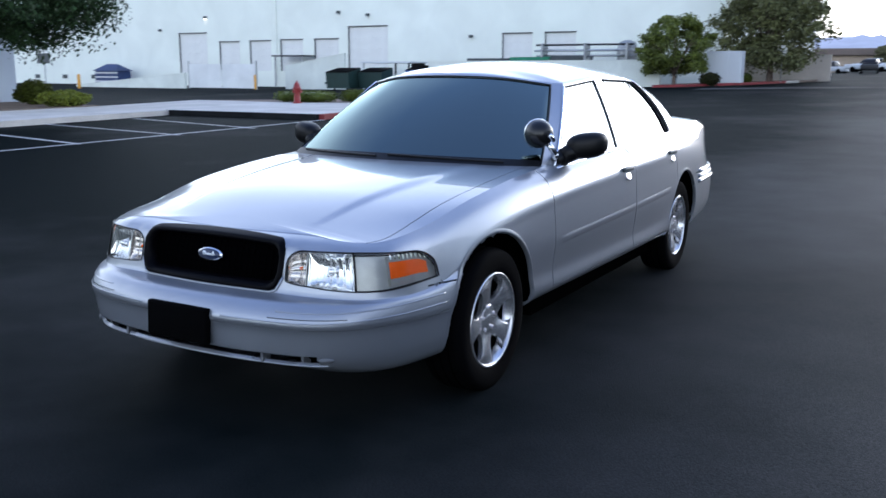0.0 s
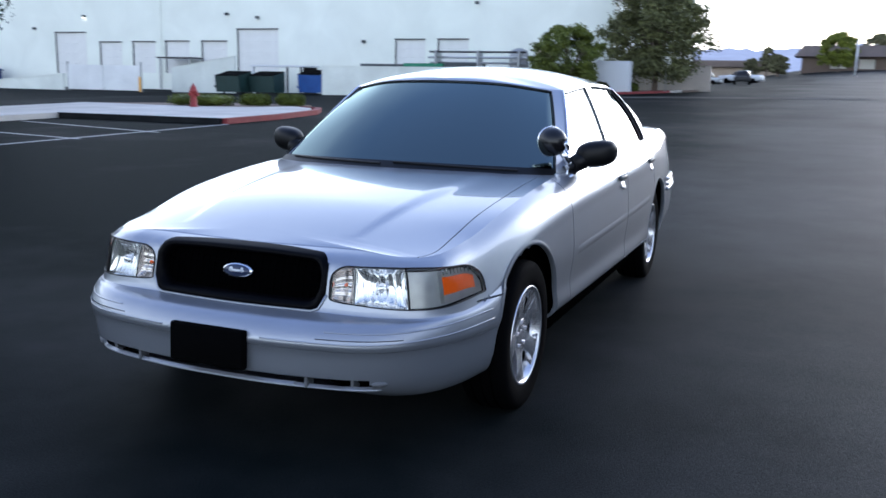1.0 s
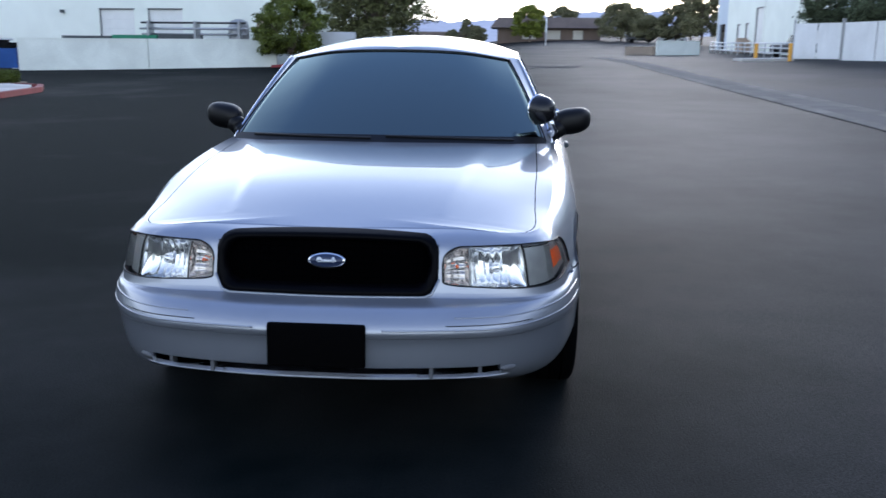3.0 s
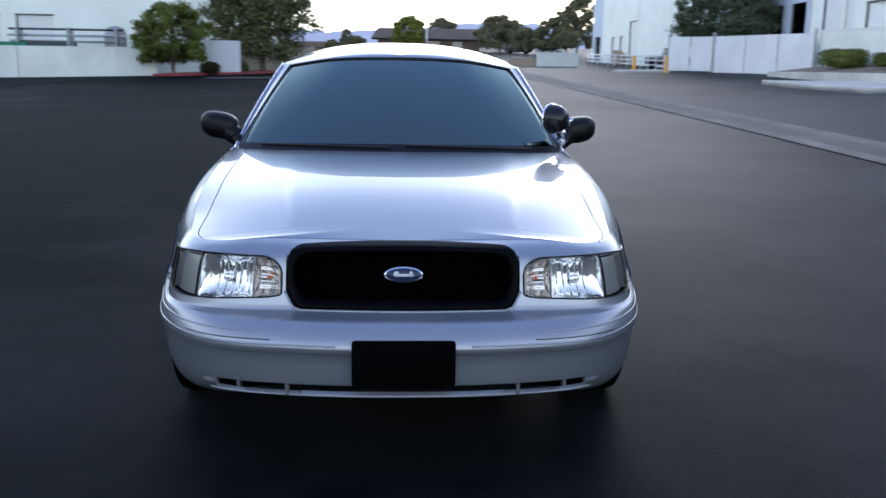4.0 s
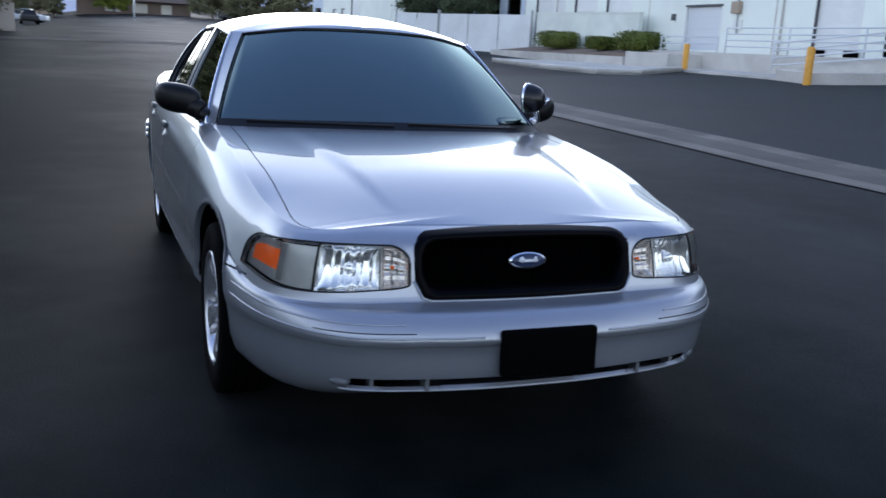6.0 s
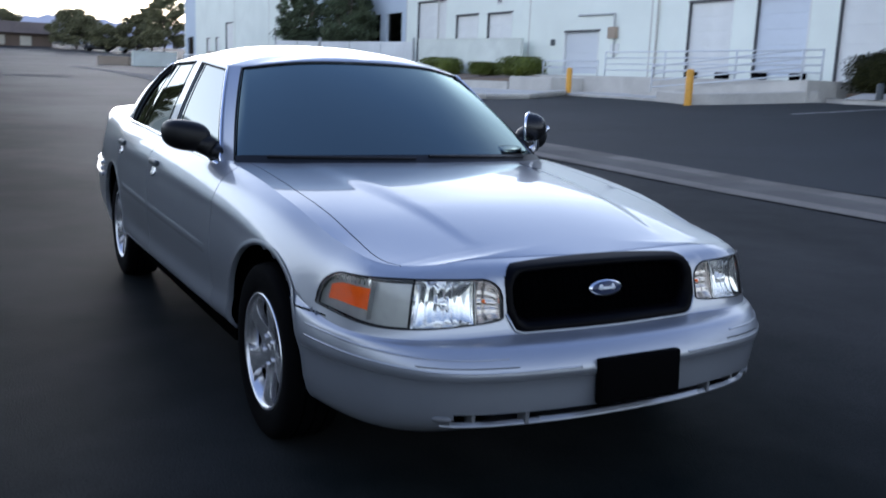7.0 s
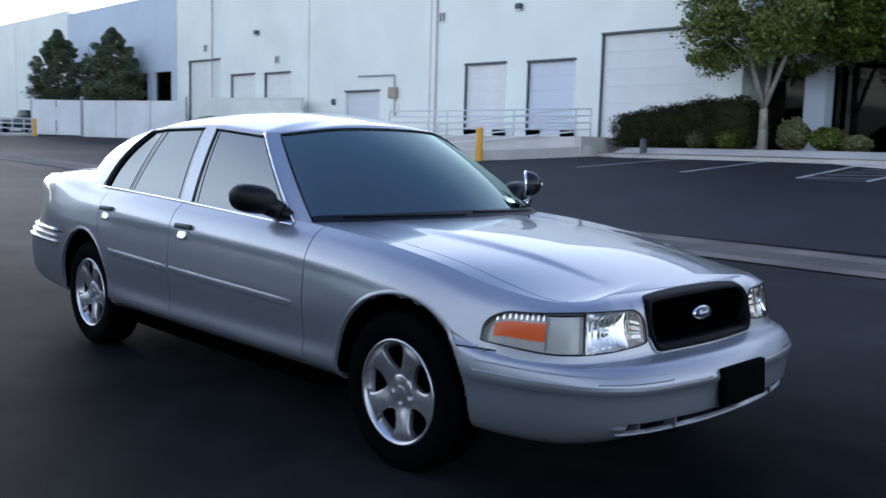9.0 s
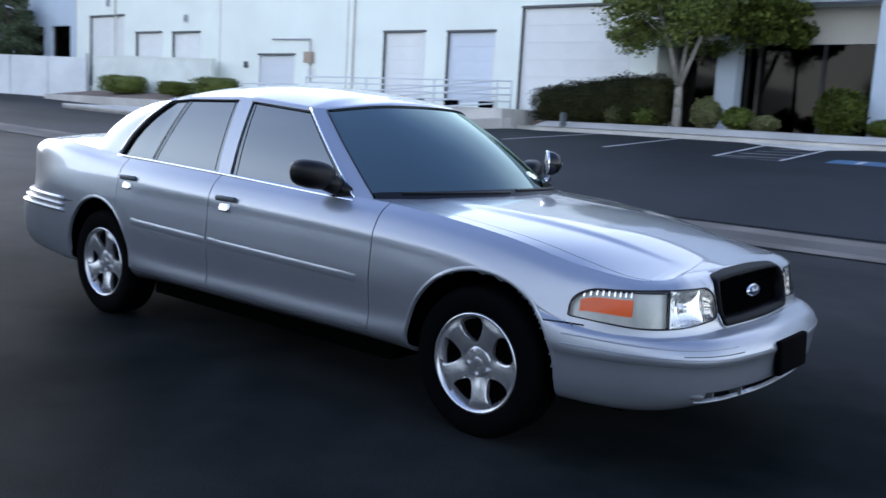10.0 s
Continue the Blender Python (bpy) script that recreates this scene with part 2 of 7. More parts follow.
M = {
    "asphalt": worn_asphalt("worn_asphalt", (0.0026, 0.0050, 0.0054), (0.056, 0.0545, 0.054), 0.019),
    "asphalt_new": material("dark_sealed_asphalt", (0.0215, 0.0245, 0.0275), 0.72, grain=0.25, scale=60, bump=0.4, stain=0.25, stain_scale=0.3, spec=0.14),
    "concrete": material("concrete", (0.55, 0.525, 0.475), 0.9, grain=0.12, scale=30, bump=0.25, stain=0.16, stain_scale=0.7, spec=0.3),
    "gutter_lip": material("pale_gutter_concrete", (0.155, 0.140, 0.120), 0.9, grain=0.2, scale=25, bump=0.3, stain=0.35, stain_scale=0.9, spec=0.3),
    "gutter": material("gutter_concrete", (0.105, 0.098, 0.086), 0.9, grain=0.15, scale=30, bump=0.3, stain=0.25, stain_scale=0.8, spec=0.3),
    "stucco": material("white_painted_concrete", (0.82, 0.85, 0.77), 0.85, grain=0.04, scale=25, bump=0.15, stain=0.05, stain_scale=0.35, spec=0.3),
    "stucco_blue": material("pale_blue_painted_concrete", (0.54, 0.60, 0.67), 0.85, grain=0.04, scale=25, bump=0.15, stain=0.05, stain_scale=0.35, spec=0.3),
    "stucco_cream": material("cream_painted_concrete", (0.68, 0.64, 0.55), 0.85, grain=0.04, scale=25, bump=0.15, stain=0.06, stain_scale=0.35, spec=0.3),
    "fence": material("white_painted_block", (0.75, 0.78, 0.71), 0.85, grain=0.06, scale=14, bump=0.3, stain=0.1, stain_scale=0.6, spec=0.3),
    "fence_metal": material("white_sheet_metal_gate", (0.76, 0.77, 0.76), 0.5, grain=0.04, scale=14, stain=0.08, stain_scale=0.7, spec=0.4),
    "door_white": material("white_steel_door", (0.74, 0.74, 0.71), 0.5, grain=0.03, scale=20, stain=0.05, stain_scale=1.0),
    "door_blue": material("pale_blue_steel_door", (0.62, 0.66, 0.72), 0.45, grain=0.03, scale=20, stain=0.05, stain_scale=1.0),
    "reveal": material("dark_door_edge", (0.10, 0.10, 0.10), 0.8, grain=0.1, scale=20),
    "rubber": material("black_rubber", (0.0012, 0.0012, 0.0014), 0.9, grain=0.2, scale=60, bump=0.1, spec=0.03),
    "yellow": material("yellow_safety_paint", (0.72, 0.36, 0.03), 0.5, grain=0.1, scale=20, stain=0.15, stain_scale=3),
    "steel_white": material("white_painted_pipe", (0.62, 0.64, 0.66), 0.45, grain=0.05, scale=30),
    "steel_grey": material("galvanised_steel", (0.35, 0.36, 0.37), 0.4, 0.6, grain=0.1, scale=30),
    "line": material("white_road_paint", (0.50, 0.50, 0.49), 0.8, grain=0.2, scale=18, stain=0.25, stain_scale=2.0),
    "line_blue": material("blue_road_paint", (0.075, 0.15, 0.26), 0.8, grain=0.3, scale=18, stain=0.25, stain_scale=2.0),
    # kerb_dark: nearly black base colour, uneven in tone
    "kerb_dark": material("near_black_concrete", (0.016, 0.017, 0.018), 0.85, grain=0.25, scale=25, stain=0.4, stain_scale=1.5, spec=0.1),
    "navy_metal": material("navy_painted_steel", (0.014, 0.035, 0.13), 0.5, grain=0.1, scale=10, stain=0.2, stain_scale=1),
    "tan_dark": material("brown_stucco", (0.17, 0.125, 0.095), 0.9, grain=0.05, scale=10, stain=0.1, stain_scale=0.4),
    "asphalt_pale": material("pale_worn_asphalt", (0.075, 0.073, 0.070), 0.9, grain=0.25, scale=30, bump=0.2, stain=0.45, stain_scale=0.35, spec=0.05),
    "red": material("red_kerb_paint", (0.22, 0.03, 0.03), 0.7, grain=0.15, scale=20, stain=0.2, stain_scale=1.2),
    "hydrant": material("red_hydrant_enamel", (0.26, 0.03, 0.025), 0.5, grain=0.1, scale=20, stain=0.1, stain_scale=5),
    "bark": material("bark", (0.17, 0.13, 0.10), 0.9, grain=0.3, scale=12, bump=0.6, stain=0.2, stain_scale=3),
    "bark_pale": material("pale_bark", (0.36, 0.33, 0.28), 0.9, grain=0.25, scale=12, bump=0.5, stain=0.2, stain_scale=3),
    "leaf_olive": material("olive_leaves", (0.135, 0.142, 0.050), 0.6, rand=0.45, island=True, stain=0.3, stain_scale=0.8, spec=0.35),
    "leaf": material("green_leaves", (0.118, 0.145, 0.016), 0.55, rand=0.45, island=True, stain=0.25, stain_scale=0.8, spec=0.4),
    "leaf_dark": material("dark_green_leaves", (0.070, 0.088, 0.010), 0.65, rand=0.5, island=True, stain=0.35, stain_scale=0.8, spec=0.18),
    "leaf_mid": material("shaded_green_leaves", (0.092, 0.118, 0.012), 0.6, rand=0.5, island=True, stain=0.3, stain_scale=0.8, spec=0.3),
    "leaf_deep": material("dark_pine_needles", (0.022, 0.046, 0.012), 0.65, rand=0.5, island=True, stain=0.3, stain_scale=0.7, spec=0.2),
    "bark_dark": material("dark_bark", (0.035, 0.03, 0.025), 0.9, grain=0.3, scale=12, bump=0.5),
    "line_faint": material("worn_white_road_paint", (0.17, 0.17, 0.17), 0.8, grain=0.3, scale=14, stain=0.4, stain_scale=2.5),
    "leaf_pine": material("pine_needles", (0.115, 0.140, 0.078), 0.7, rand=0.5, island=True, stain=0.35, stain_scale=0.7, spec=0.15),
    # distance haze is lightened into this leaf colour
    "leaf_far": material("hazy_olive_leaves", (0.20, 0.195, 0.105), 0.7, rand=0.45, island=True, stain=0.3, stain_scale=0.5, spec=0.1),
    "leaf_yellow": material("yellow_green_leaves", (0.17, 0.20, 0.018), 0.6, rand=0.4, island=True, stain=0.25, stain_scale=1.0, spec=0.35),
    "hedge_red": material("reddish_hedge_leaves", (0.034, 0.036, 0.011), 0.7, rand=0.6, island=True, stain=0.45, stain_scale=0.9, spec=0.12),
    "gravel": material("brown_gravel", (0.20, 0.15, 0.11), 0.95, grain=0.4, scale=25, bump=0.8, stain=0.2, stain_scale=0.9),
    "glass_dark": glass("dark_office_glass", (0.035, 0.038, 0.042), 0.05, 1.28, (1.0, 0.92, 0.82)),
    "tile": material("brown_roof", (0.165, 0.13, 0.11), 0.85, grain=0.15, scale=8, stain=0.15, stain_scale=0.4),
    "tan": material("tan_stucco", (0.40, 0.32, 0.24), 0.9, grain=0.05, scale=10, stain=0.1, stain_scale=0.4),
    "tan_pale": material("pale_tan_block", (0.55, 0.49, 0.42), 0.9, grain=0.08, scale=14, bump=0.2, stain=0.12, stain_scale=0.6),
    # near-black stands for the unlit rooms behind doors and glazing
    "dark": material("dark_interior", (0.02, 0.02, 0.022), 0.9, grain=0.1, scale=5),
    "green_metal": material("green_painted_steel", (0.02, 0.20, 0.10), 0.5, grain=0.1, scale=10, stain=0.15, stain_scale=1),
    "skip_green": material("dark_green_painted_steel", (0.014, 0.040, 0.036), 0.5, grain=0.1, scale=10, stain=0.2, stain_scale=1),
    "blue_metal": material("blue_painted_steel", (0.03, 0.10, 0.36), 0.5, grain=0.1, scale=10, stain=0.2, stain_scale=1),
    "grey_metal": material("dark_grey_painted_steel", (0.045, 0.055, 0.06), 0.5, grain=0.1, scale=10, stain=0.2, stain_scale=1),
    "black_metal": material("black_steel", (0.015, 0.015, 0.017), 0.5, grain=0.1, scale=10),
    # haze before the far range is mixed into this pale colour
    "mountain": material("hazy_mountain", (0.52, 0.52, 0.57), 1.0, grain=0.06, scale=0.02, stain=0.08, stain_scale=0.004, spec=0.0),
    "lamp_on": material("lit_wall_lamp", (1.0, 0.86, 0.60), 0.5, emit=4.0),
    # the car
    "paint": material("silver_metallic_paint", (0.30, 0.316, 0.352), 0.33, 0.66, grain=0.05, scale=700, stain=0.03, stain_scale=2.0, coat=1.0),
    "paint_bumper": material("silver_bumper_paint", (0.30, 0.316, 0.352), 0.36, 0.66, grain=0.05, scale=700, stain=0.06, stain_scale=2.0, coat=0.9, haze=0.13),
    "glass_car": glass("tinted_windscreen_glass", (0.004, 0.006, 0.007), 0.015, 2.25, (0.78, 0.97, 0.94)),
    "glass_side": glass("dark_film_window_glass", (0.003, 0.003, 0.0036), 0.015, 2.4, (0.95, 1.0, 1.0)),
    "trim": material("satin_black_trim", (0.003, 0.003, 0.0034), 0.42, grain=0.05, scale=80, spec=0.22),
    "trim_grey": material("grey_plastic", (0.10, 0.105, 0.115), 0.5, grain=0.05, scale=80, spec=0.4),
    "gloss_black": material("gloss_black_plastic", (0.006, 0.006, 0.007), 0.25, spec=0.4),
    "grille_black": material("black_grille_surround", (0.0010, 0.0010, 0.0018), 0.42, spec=0.05),
    "mesh_black": material("black_grille_mesh", (0.0006, 0.0006, 0.0008), 0.9, spec=0.01),
    "chrome": material("chrome", (0.80, 0.80, 0.82), 0.08, 1.0),
    "alloy": material("polished_alloy", (0.62, 0.62, 0.64), 0.27, 0.88, grain=0.05, scale=40),
    "tyre": material("tyre_rubber", (0.0014, 0.0014, 0.0017), 0.80, grain=0.15, scale=60, bump=0.1, spec=0.03),
    # near-black without gloss: the shade of recesses is put into the colour
    "under": material("shaded_recess_black", (0.0012, 0.0012, 0.0012), 0.95, spec=0.0),
    "reflector_dim": material("smoky_turn_lamp_reflector", (0.62, 0.58, 0.56), 0.14, 0.9),
    "reflector": material("headlight_reflector", (0.86, 0.87, 0.89), 0.10, 0.95),
    "lens": glass("headlight_lens", (0.93, 0.93, 0.90), 0.05, 1.32),
    "lens_haze": material("hazed_lamp_housing", (0.40, 0.41, 0.42), 0.3, 0.4, grain=0.1, scale=30, stain=0.1, stain_scale=6),
    "amber": material("amber_reflector", (0.92, 0.135, 0.0), 0.35, spec=0.2),
    "tail": material("red_tail_lens", (0.35, 0.015, 0.015), 0.2, coat=0.6),
    "badge": material("blue_oval_badge", (0.012, 0.020, 0.055), 0.3, coat=0.15),
    "seat": material("grey_seat_cloth", (0.05, 0.05, 0.055), 0.95, grain=0.15, scale=60),
    "mirror": material("mirror_glass", (0.85, 0.85, 0.86), 0.01, 1.0),
}


# ---- mesh helpers ----
def mesh_of(bm, name, mat, smooth=True):
    me = bpy.data.meshes.new(name)
    bm.normal_update()
    bm.to_mesh(me)
    bm.free()
    me.materials.append(M[mat])
    if smooth:
        me.shade_smooth()
    return me


def part(name, bm, mat, parent=None, label="", smooth=False, m=None):
    ob = new(name, mesh_of(bm, name, mat, smooth))
    if parent is not None:
        ob.parent = parent
    if m is not None:
        ob.matrix_basis = m
    if label:
        tagged(ob, label)
    return ob


def base_of(name, label, category, group="", at=None, kind=""):
    ob = new(name)
    ob.empty_display_size = 0.2
    if at is not None:
        ob.matrix_basis = at
    return tagged(ob, label, category, group, kind)


def add_box(bm, x0, x1, y0, y1, z0, z1, bevel=0.0, m=None):
    r = bmesh.ops.create_cube(bm, size=1)
    for v in r["verts"]:
        v.co = Vector((x0 + (v.co.x + 0.5) * (x1 - x0), y0 + (v.co.y + 0.5) * (y1 - y0), z0 + (v.co.z + 0.5) * (z1 - z0)))
    vs = r["verts"]
    if bevel:
        es = list({e for v in vs for e in v.link_edges})
        out = bmesh.ops.bevel(bm, geom=es, offset=bevel, segments=2, affect="EDGES", profile=0.6)
        vs = list({v for f in out["faces"] for v in f.verts} | {v for v in vs if v.is_valid})
    if m is not None:
        for v in vs:
            v.co = m @ v.co
    return vs


def box(x0, x1, y0, y1, z0, z1, bevel=0.0):
    bm = bmesh.new()
    add_box(bm, x0, x1, y0, y1, z0, z1, bevel)
    return bm


def add_tube(bm, a, b, r0, r1=None, n=10, caps=True):
    a, b = Vector(a), Vector(b)
    r1 = r0 if r1 is None else r1
    q = (b - a).to_track_quat("Z", "Y")
    rings = []
    for c, r in ((a, r0), (b, r1)):
        rings.append([bm.verts.new(c + q @ Vector((r * math.cos(2 * math.pi * k / n), r * math.sin(2 * math.pi * k / n), 0))) for k in range(n)])
    for k in range(n):
        bm.faces.new((rings[0][k], rings[0][(k + 1) % n], rings[1][(k + 1) % n], rings[1][k]))
    if caps:
        bm.faces.new(rings[0][::-1])
        bm.faces.new(rings[1])


def tube(a, b, r0, r1=None, n=10):
    bm = bmesh.new()
    add_tube(bm, a, b, r0, r1, n)
    return bm


def lathe(profile, n=24, axis="z", arc=1.0):
    """A turned shape: profile of (radius, height)."""
    bm = bmesh.new()
    rows = []
    for k in range(n if arc == 1.0 else n + 1):
        a = 2 * math.pi * arc * k / n
        c, s = math.cos(a), math.sin(a)
        row = []
        for r, h in profile:
            p = (r * c, r * s, h) if axis == "z" else (r * c, h, r * s)
            row.append(bm.verts.new(p))
        rows.append(row)
    m = len(rows)
    for k in range(m if arc == 1.0 else m - 1):
        p, q = rows[k], rows[(k + 1) % m]
        for j in range(len(profile) - 1):
            bm.faces.new((p[j], q[j], q[j + 1], p[j + 1]))
    bmesh.ops.remove_doubles(bm, verts=bm.verts, dist=1e-5)
    bmesh.ops.recalc_face_normals(bm, faces=bm.faces)
    return bm


def smooth(a, b, v):
    t = min(1.0, max(0.0, (v - a) / (b - a)))
    return t * t * (3 - 2 * t)


def spline(points, u):
    """A smooth curve through the points; u counts them from 0."""
    n = len(points) - 1
    k = min(n - 1, max(0, int(u)))
    t = u - k
    p = [points[min(n, max(0, k + d))] for d in (-1, 0, 1, 2)]
    return tuple(0.5 * (2 * b + (c - a) * t + (2 * a - 5 * b + 4 * c - d) * t * t + (3 * b - a - 3 * c + d) * t ** 3) for a, b, c, d in zip(*p))


def spline_across(points, u):
    """The same for half a shape whose first and last point lie on the middle line (y = 0): it crosses that line squarely."""
    first, last = points[1], points[-2]
    return spline([(first[0], -first[1], *first[2:]), *points, (last[0], -last[1], *last[2:])], u + 1)


# ---- the ground: nearly level round the car, rising to the west and, past the gutter, to the north ----
def lie(x, y):
    d = max(0.0, -x - 4.0)
    rise = (0.016 * d + 0.00011 * d * d if d < 220 else 8.844 + 0.02 * (min(d, 700) - 220)) * smooth(-40, 10, y)
    rise -= 0.016 * max(0.0, min(d, 220) - 45) * smooth(-40, 10, y)
    q = min(y, 22.0) - 6.5
    bank = max(0.0, 0.0375 * (q + math.sqrt(q * q + 3.0)) - 0.0098) * (1 - 0.75 * smooth(0, -42, x))
    return rise + bank


def spread(lo, hi, near, step, grow=1.22):
    """Grid lines from lo to hi: a step apart near the middle, wider further off."""
    out, v, s = [0.0], 0.0, step
    while v < hi:
        s = step if v < near else s * grow
        v += s
        out.append(min(v, hi))
    v, s = 0.0, step
    while v > lo:
        s = step if v > -near else s * grow
        v -= s
        out.insert(0, max(v, lo))
    return out


def sheet(xs, ys, up=0.0, height=lie):
    verts = [(x, y, height(x, y) + up) for x in xs for y in ys]
    n = len(ys)
    faces = [(i * n + j, (i + 1) * n + j, (i + 1) * n + j + 1, i * n + j + 1) for i in range(len(xs) - 1) for j in range(n - 1)]
    me = bpy.data.meshes.new("sheet")
    me.from_pydata(verts, [], faces)
    bm = bmesh.new()
    bm.from_mesh(me)
    bpy.data.meshes.remove(me)
    return bm


def steps(a, b, s):
    n = max(1, int(abs(b - a) / s))
    return [a + (b - a) * k / n for k in range(n + 1)]


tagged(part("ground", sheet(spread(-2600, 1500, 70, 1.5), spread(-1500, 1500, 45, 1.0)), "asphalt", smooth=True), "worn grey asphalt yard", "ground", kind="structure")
tagged(part("parking_lot", sheet(steps(-22, 40, 1.0), steps(7.93, 21.5, 0.9), 0.012), "asphalt_new", smooth=True), "dark sealed asphalt of the parking bays", "parking lot", kind="structure")
tagged(part("crossing_strip", sheet(steps(-45.0, -42.6, 0.6), steps(-10.0, 4.0, 1.0), 0.010), "asphalt_pale", smooth=True), "pale worn asphalt strip across the yard", "road", kind="structure")


def gutter_strip(name, ys, mat, label, up=0.017):
    gut = sheet(steps(-75, 40, 1.0), ys, up)
    for v in gut.verts:
        v.co.z -= 0.006 * (1 - abs(v.co.y - 7.30) / 0.64)
        fall = v.co.z - lie(v.co.x, v.co.y)
        v.co.y += 0.70 * (1 - math.exp(min(0.0, v.co.x) / 12)) - 0.25
        v.co.z = lie(v.co.x, v.co.y) + fall + 0.001
    return tagged(part(name, gut, mat, smooth=True), label, "gutter", kind="structure")


gutter_strip("gutter", [7.02, 7.16, 7.30, 7.44, 7.58], "gutter", "shallow concrete valley gutter across the asphalt")
gutter_strip("gutter_lip_south", [6.66, 6.84, 7.02], "gutter_lip", "pale worn concrete lip of the gutter")
gutter_strip("gutter_lip_north", [7.58, 7.76, 7.95], "gutter_lip", "pale worn concrete lip beyond the gutter")


def ribbon(name, a, b, width, mat, up=0.009, label="", kind="structure", category="marking"):
    """A painted line that lies on the ground from a to b."""
    a, b = Vector(a), Vector(b)
    d = (b - a).normalized()
    side = Vector((-d.y, d.x)) * width / 2
    n = max(1, int((b - a).length / 0.7))
    bm = bmesh.new()
    rows = []
    for k in range(n + 1):
        c = a.lerp(b, k / n)
        rows.append([bm.verts.new((p.x, p.y, lie(p.x, p.y) + up)) for p in (c + side, c - side)])
    for p, q in zip(rows, rows[1:]):
        bm.faces.new((p[0], p[1], q[1], q[0]))
    bmesh.ops.recalc_face_normals(bm, faces=bm.faces)
    return tagged(part(name, bm, mat), label, category, kind=kind)


def slab(name, outline, thick, up, mat, label, category="pavement", lift=None):
    """A raised piece of paving with a kerb face all round."""
    bm = bmesh.new()
    top = [bm.verts.new((x, y, lie(x, y) + up)) for x, y in outline]
    bm.faces.new(top)
    bmesh.ops.recalc_face_normals(bm, faces=bm.faces)
    if bm.faces[:][0].normal.z < 0:
        bmesh.ops.reverse_faces(bm, faces=bm.faces)
    low = [bm.verts.new((v.co.x, v.co.y, v.co.z - thick)) for v in top]
    bmesh.ops.triangulate(bm, faces=bm.faces[:])
    for k in range(len(top)):
        bm.faces.new((top[k], low[k], low[(k + 1) % len(top)], top[(k + 1) % len(top)]))
    bmesh.ops.recalc_face_normals(bm, faces=bm.faces)
    return tagged(part(name, bm, mat), label, category, kind="structure")


def kerb(name, pts, width, up, mat, label, category="kerb"):
    """A kerb along a line, as a real step with a rounded nose."""
    bm = bmesh.new()
    rows = []
    fine = []
    for (xa, ya), (xb, yb) in zip(pts, pts[1:]):
        n = max(1, int(math.hypot(xb - xa, yb - ya) / 0.9))
        fine += [(xa + (xb - xa) * k / n, ya + (yb - ya) * k / n) for k in range(n)]
    fine.append(pts[-1])
    for k, (x, y) in enumerate(fine):
        xa, ya = fine[max(0, k - 1)]
        xb, yb = fine[min(len(fine) - 1, k + 1)]
        d = Vector((xb - xa, yb - ya)).normalized()
        s = Vector((-d.y, d.x))
        z = lie(x, y)
        prof = [(0.0, -0.15), (0.0, up - 0.025), (0.025, up), (width, up), (width, -0.15)]
        rows.append([bm.verts.new((x + s.x * o, y + s.y * o, z + h)) for o, h in prof])
    for p, q in zip(rows, rows[1:]):
        for j in range(4):
            bm.faces.new((p[j], q[j], q[j + 1], p[j + 1]))
    bm.faces.new(rows[0])
    bm.faces.new(rows[-1][::-1])
    bmesh.ops.recalc_face_normals(bm, faces=bm.faces)
    return tagged(part(name, bm, mat), label, category, kind="structure")


# ---- buildings ----
def wall_sheet(x0, x1, z0, z1, holes, thick=0.30):
    """A wall that faces local -y, its face at y = 0, with openings that go through."""
    xs = sorted({x0, x1} | {v for h in holes for v in h[:2] if x0 <= v <= x1})
    zs = sorted({z0, z1} | {v for h in holes for v in h[2:4] if z0 < v < z1})
    bm = bmesh.new()
    cell = lambda i, j: any(h[0] - 1e-6 <= xs[i] and xs[i + 1] <= h[1] + 1e-6 and h[2] - 1e-6 <= zs[j] and zs[j + 1] <= h[3] + 1e-6 for h in holes)
    solid = {(i, j) for i in range(len(xs) - 1) for j in range(len(zs) - 1) if not cell(i, j)}
    cache = {}

    def vert(i, j, y):
        if (i, j, y) not in cache:
            cache[(i, j, y)] = bm.verts.new((xs[i], y, zs[j]))
        return cache[(i, j, y)]
    for i, j in solid:
        bm.faces.new((vert(i, j, 0), vert(i + 1, j, 0), vert(i + 1, j + 1, 0), vert(i, j + 1, 0)))
        bm.faces.new((vert(i, j, thick), vert(i, j + 1, thick), vert(i + 1, j + 1, thick), vert(i + 1, j, thick)))
        for (di, dj, a, b) in ((-1, 0, (0, 0), (0, 1)), (1, 0, (1, 0), (1, 1)), (0, -1, (0, 0), (1, 0)), (0, 1, (0, 1), (1, 1))):
            if (i + di, j + dj) not in solid:
                p, q = (i + a[0], j + a[1]), (i + b[0], j + b[1])
                bm.faces.new((vert(*p, 0), vert(*q, 0), vert(*q, thick), vert(*p, thick)))
    bmesh.ops.recalc_face_normals(bm, faces=bm.faces)
    return bm


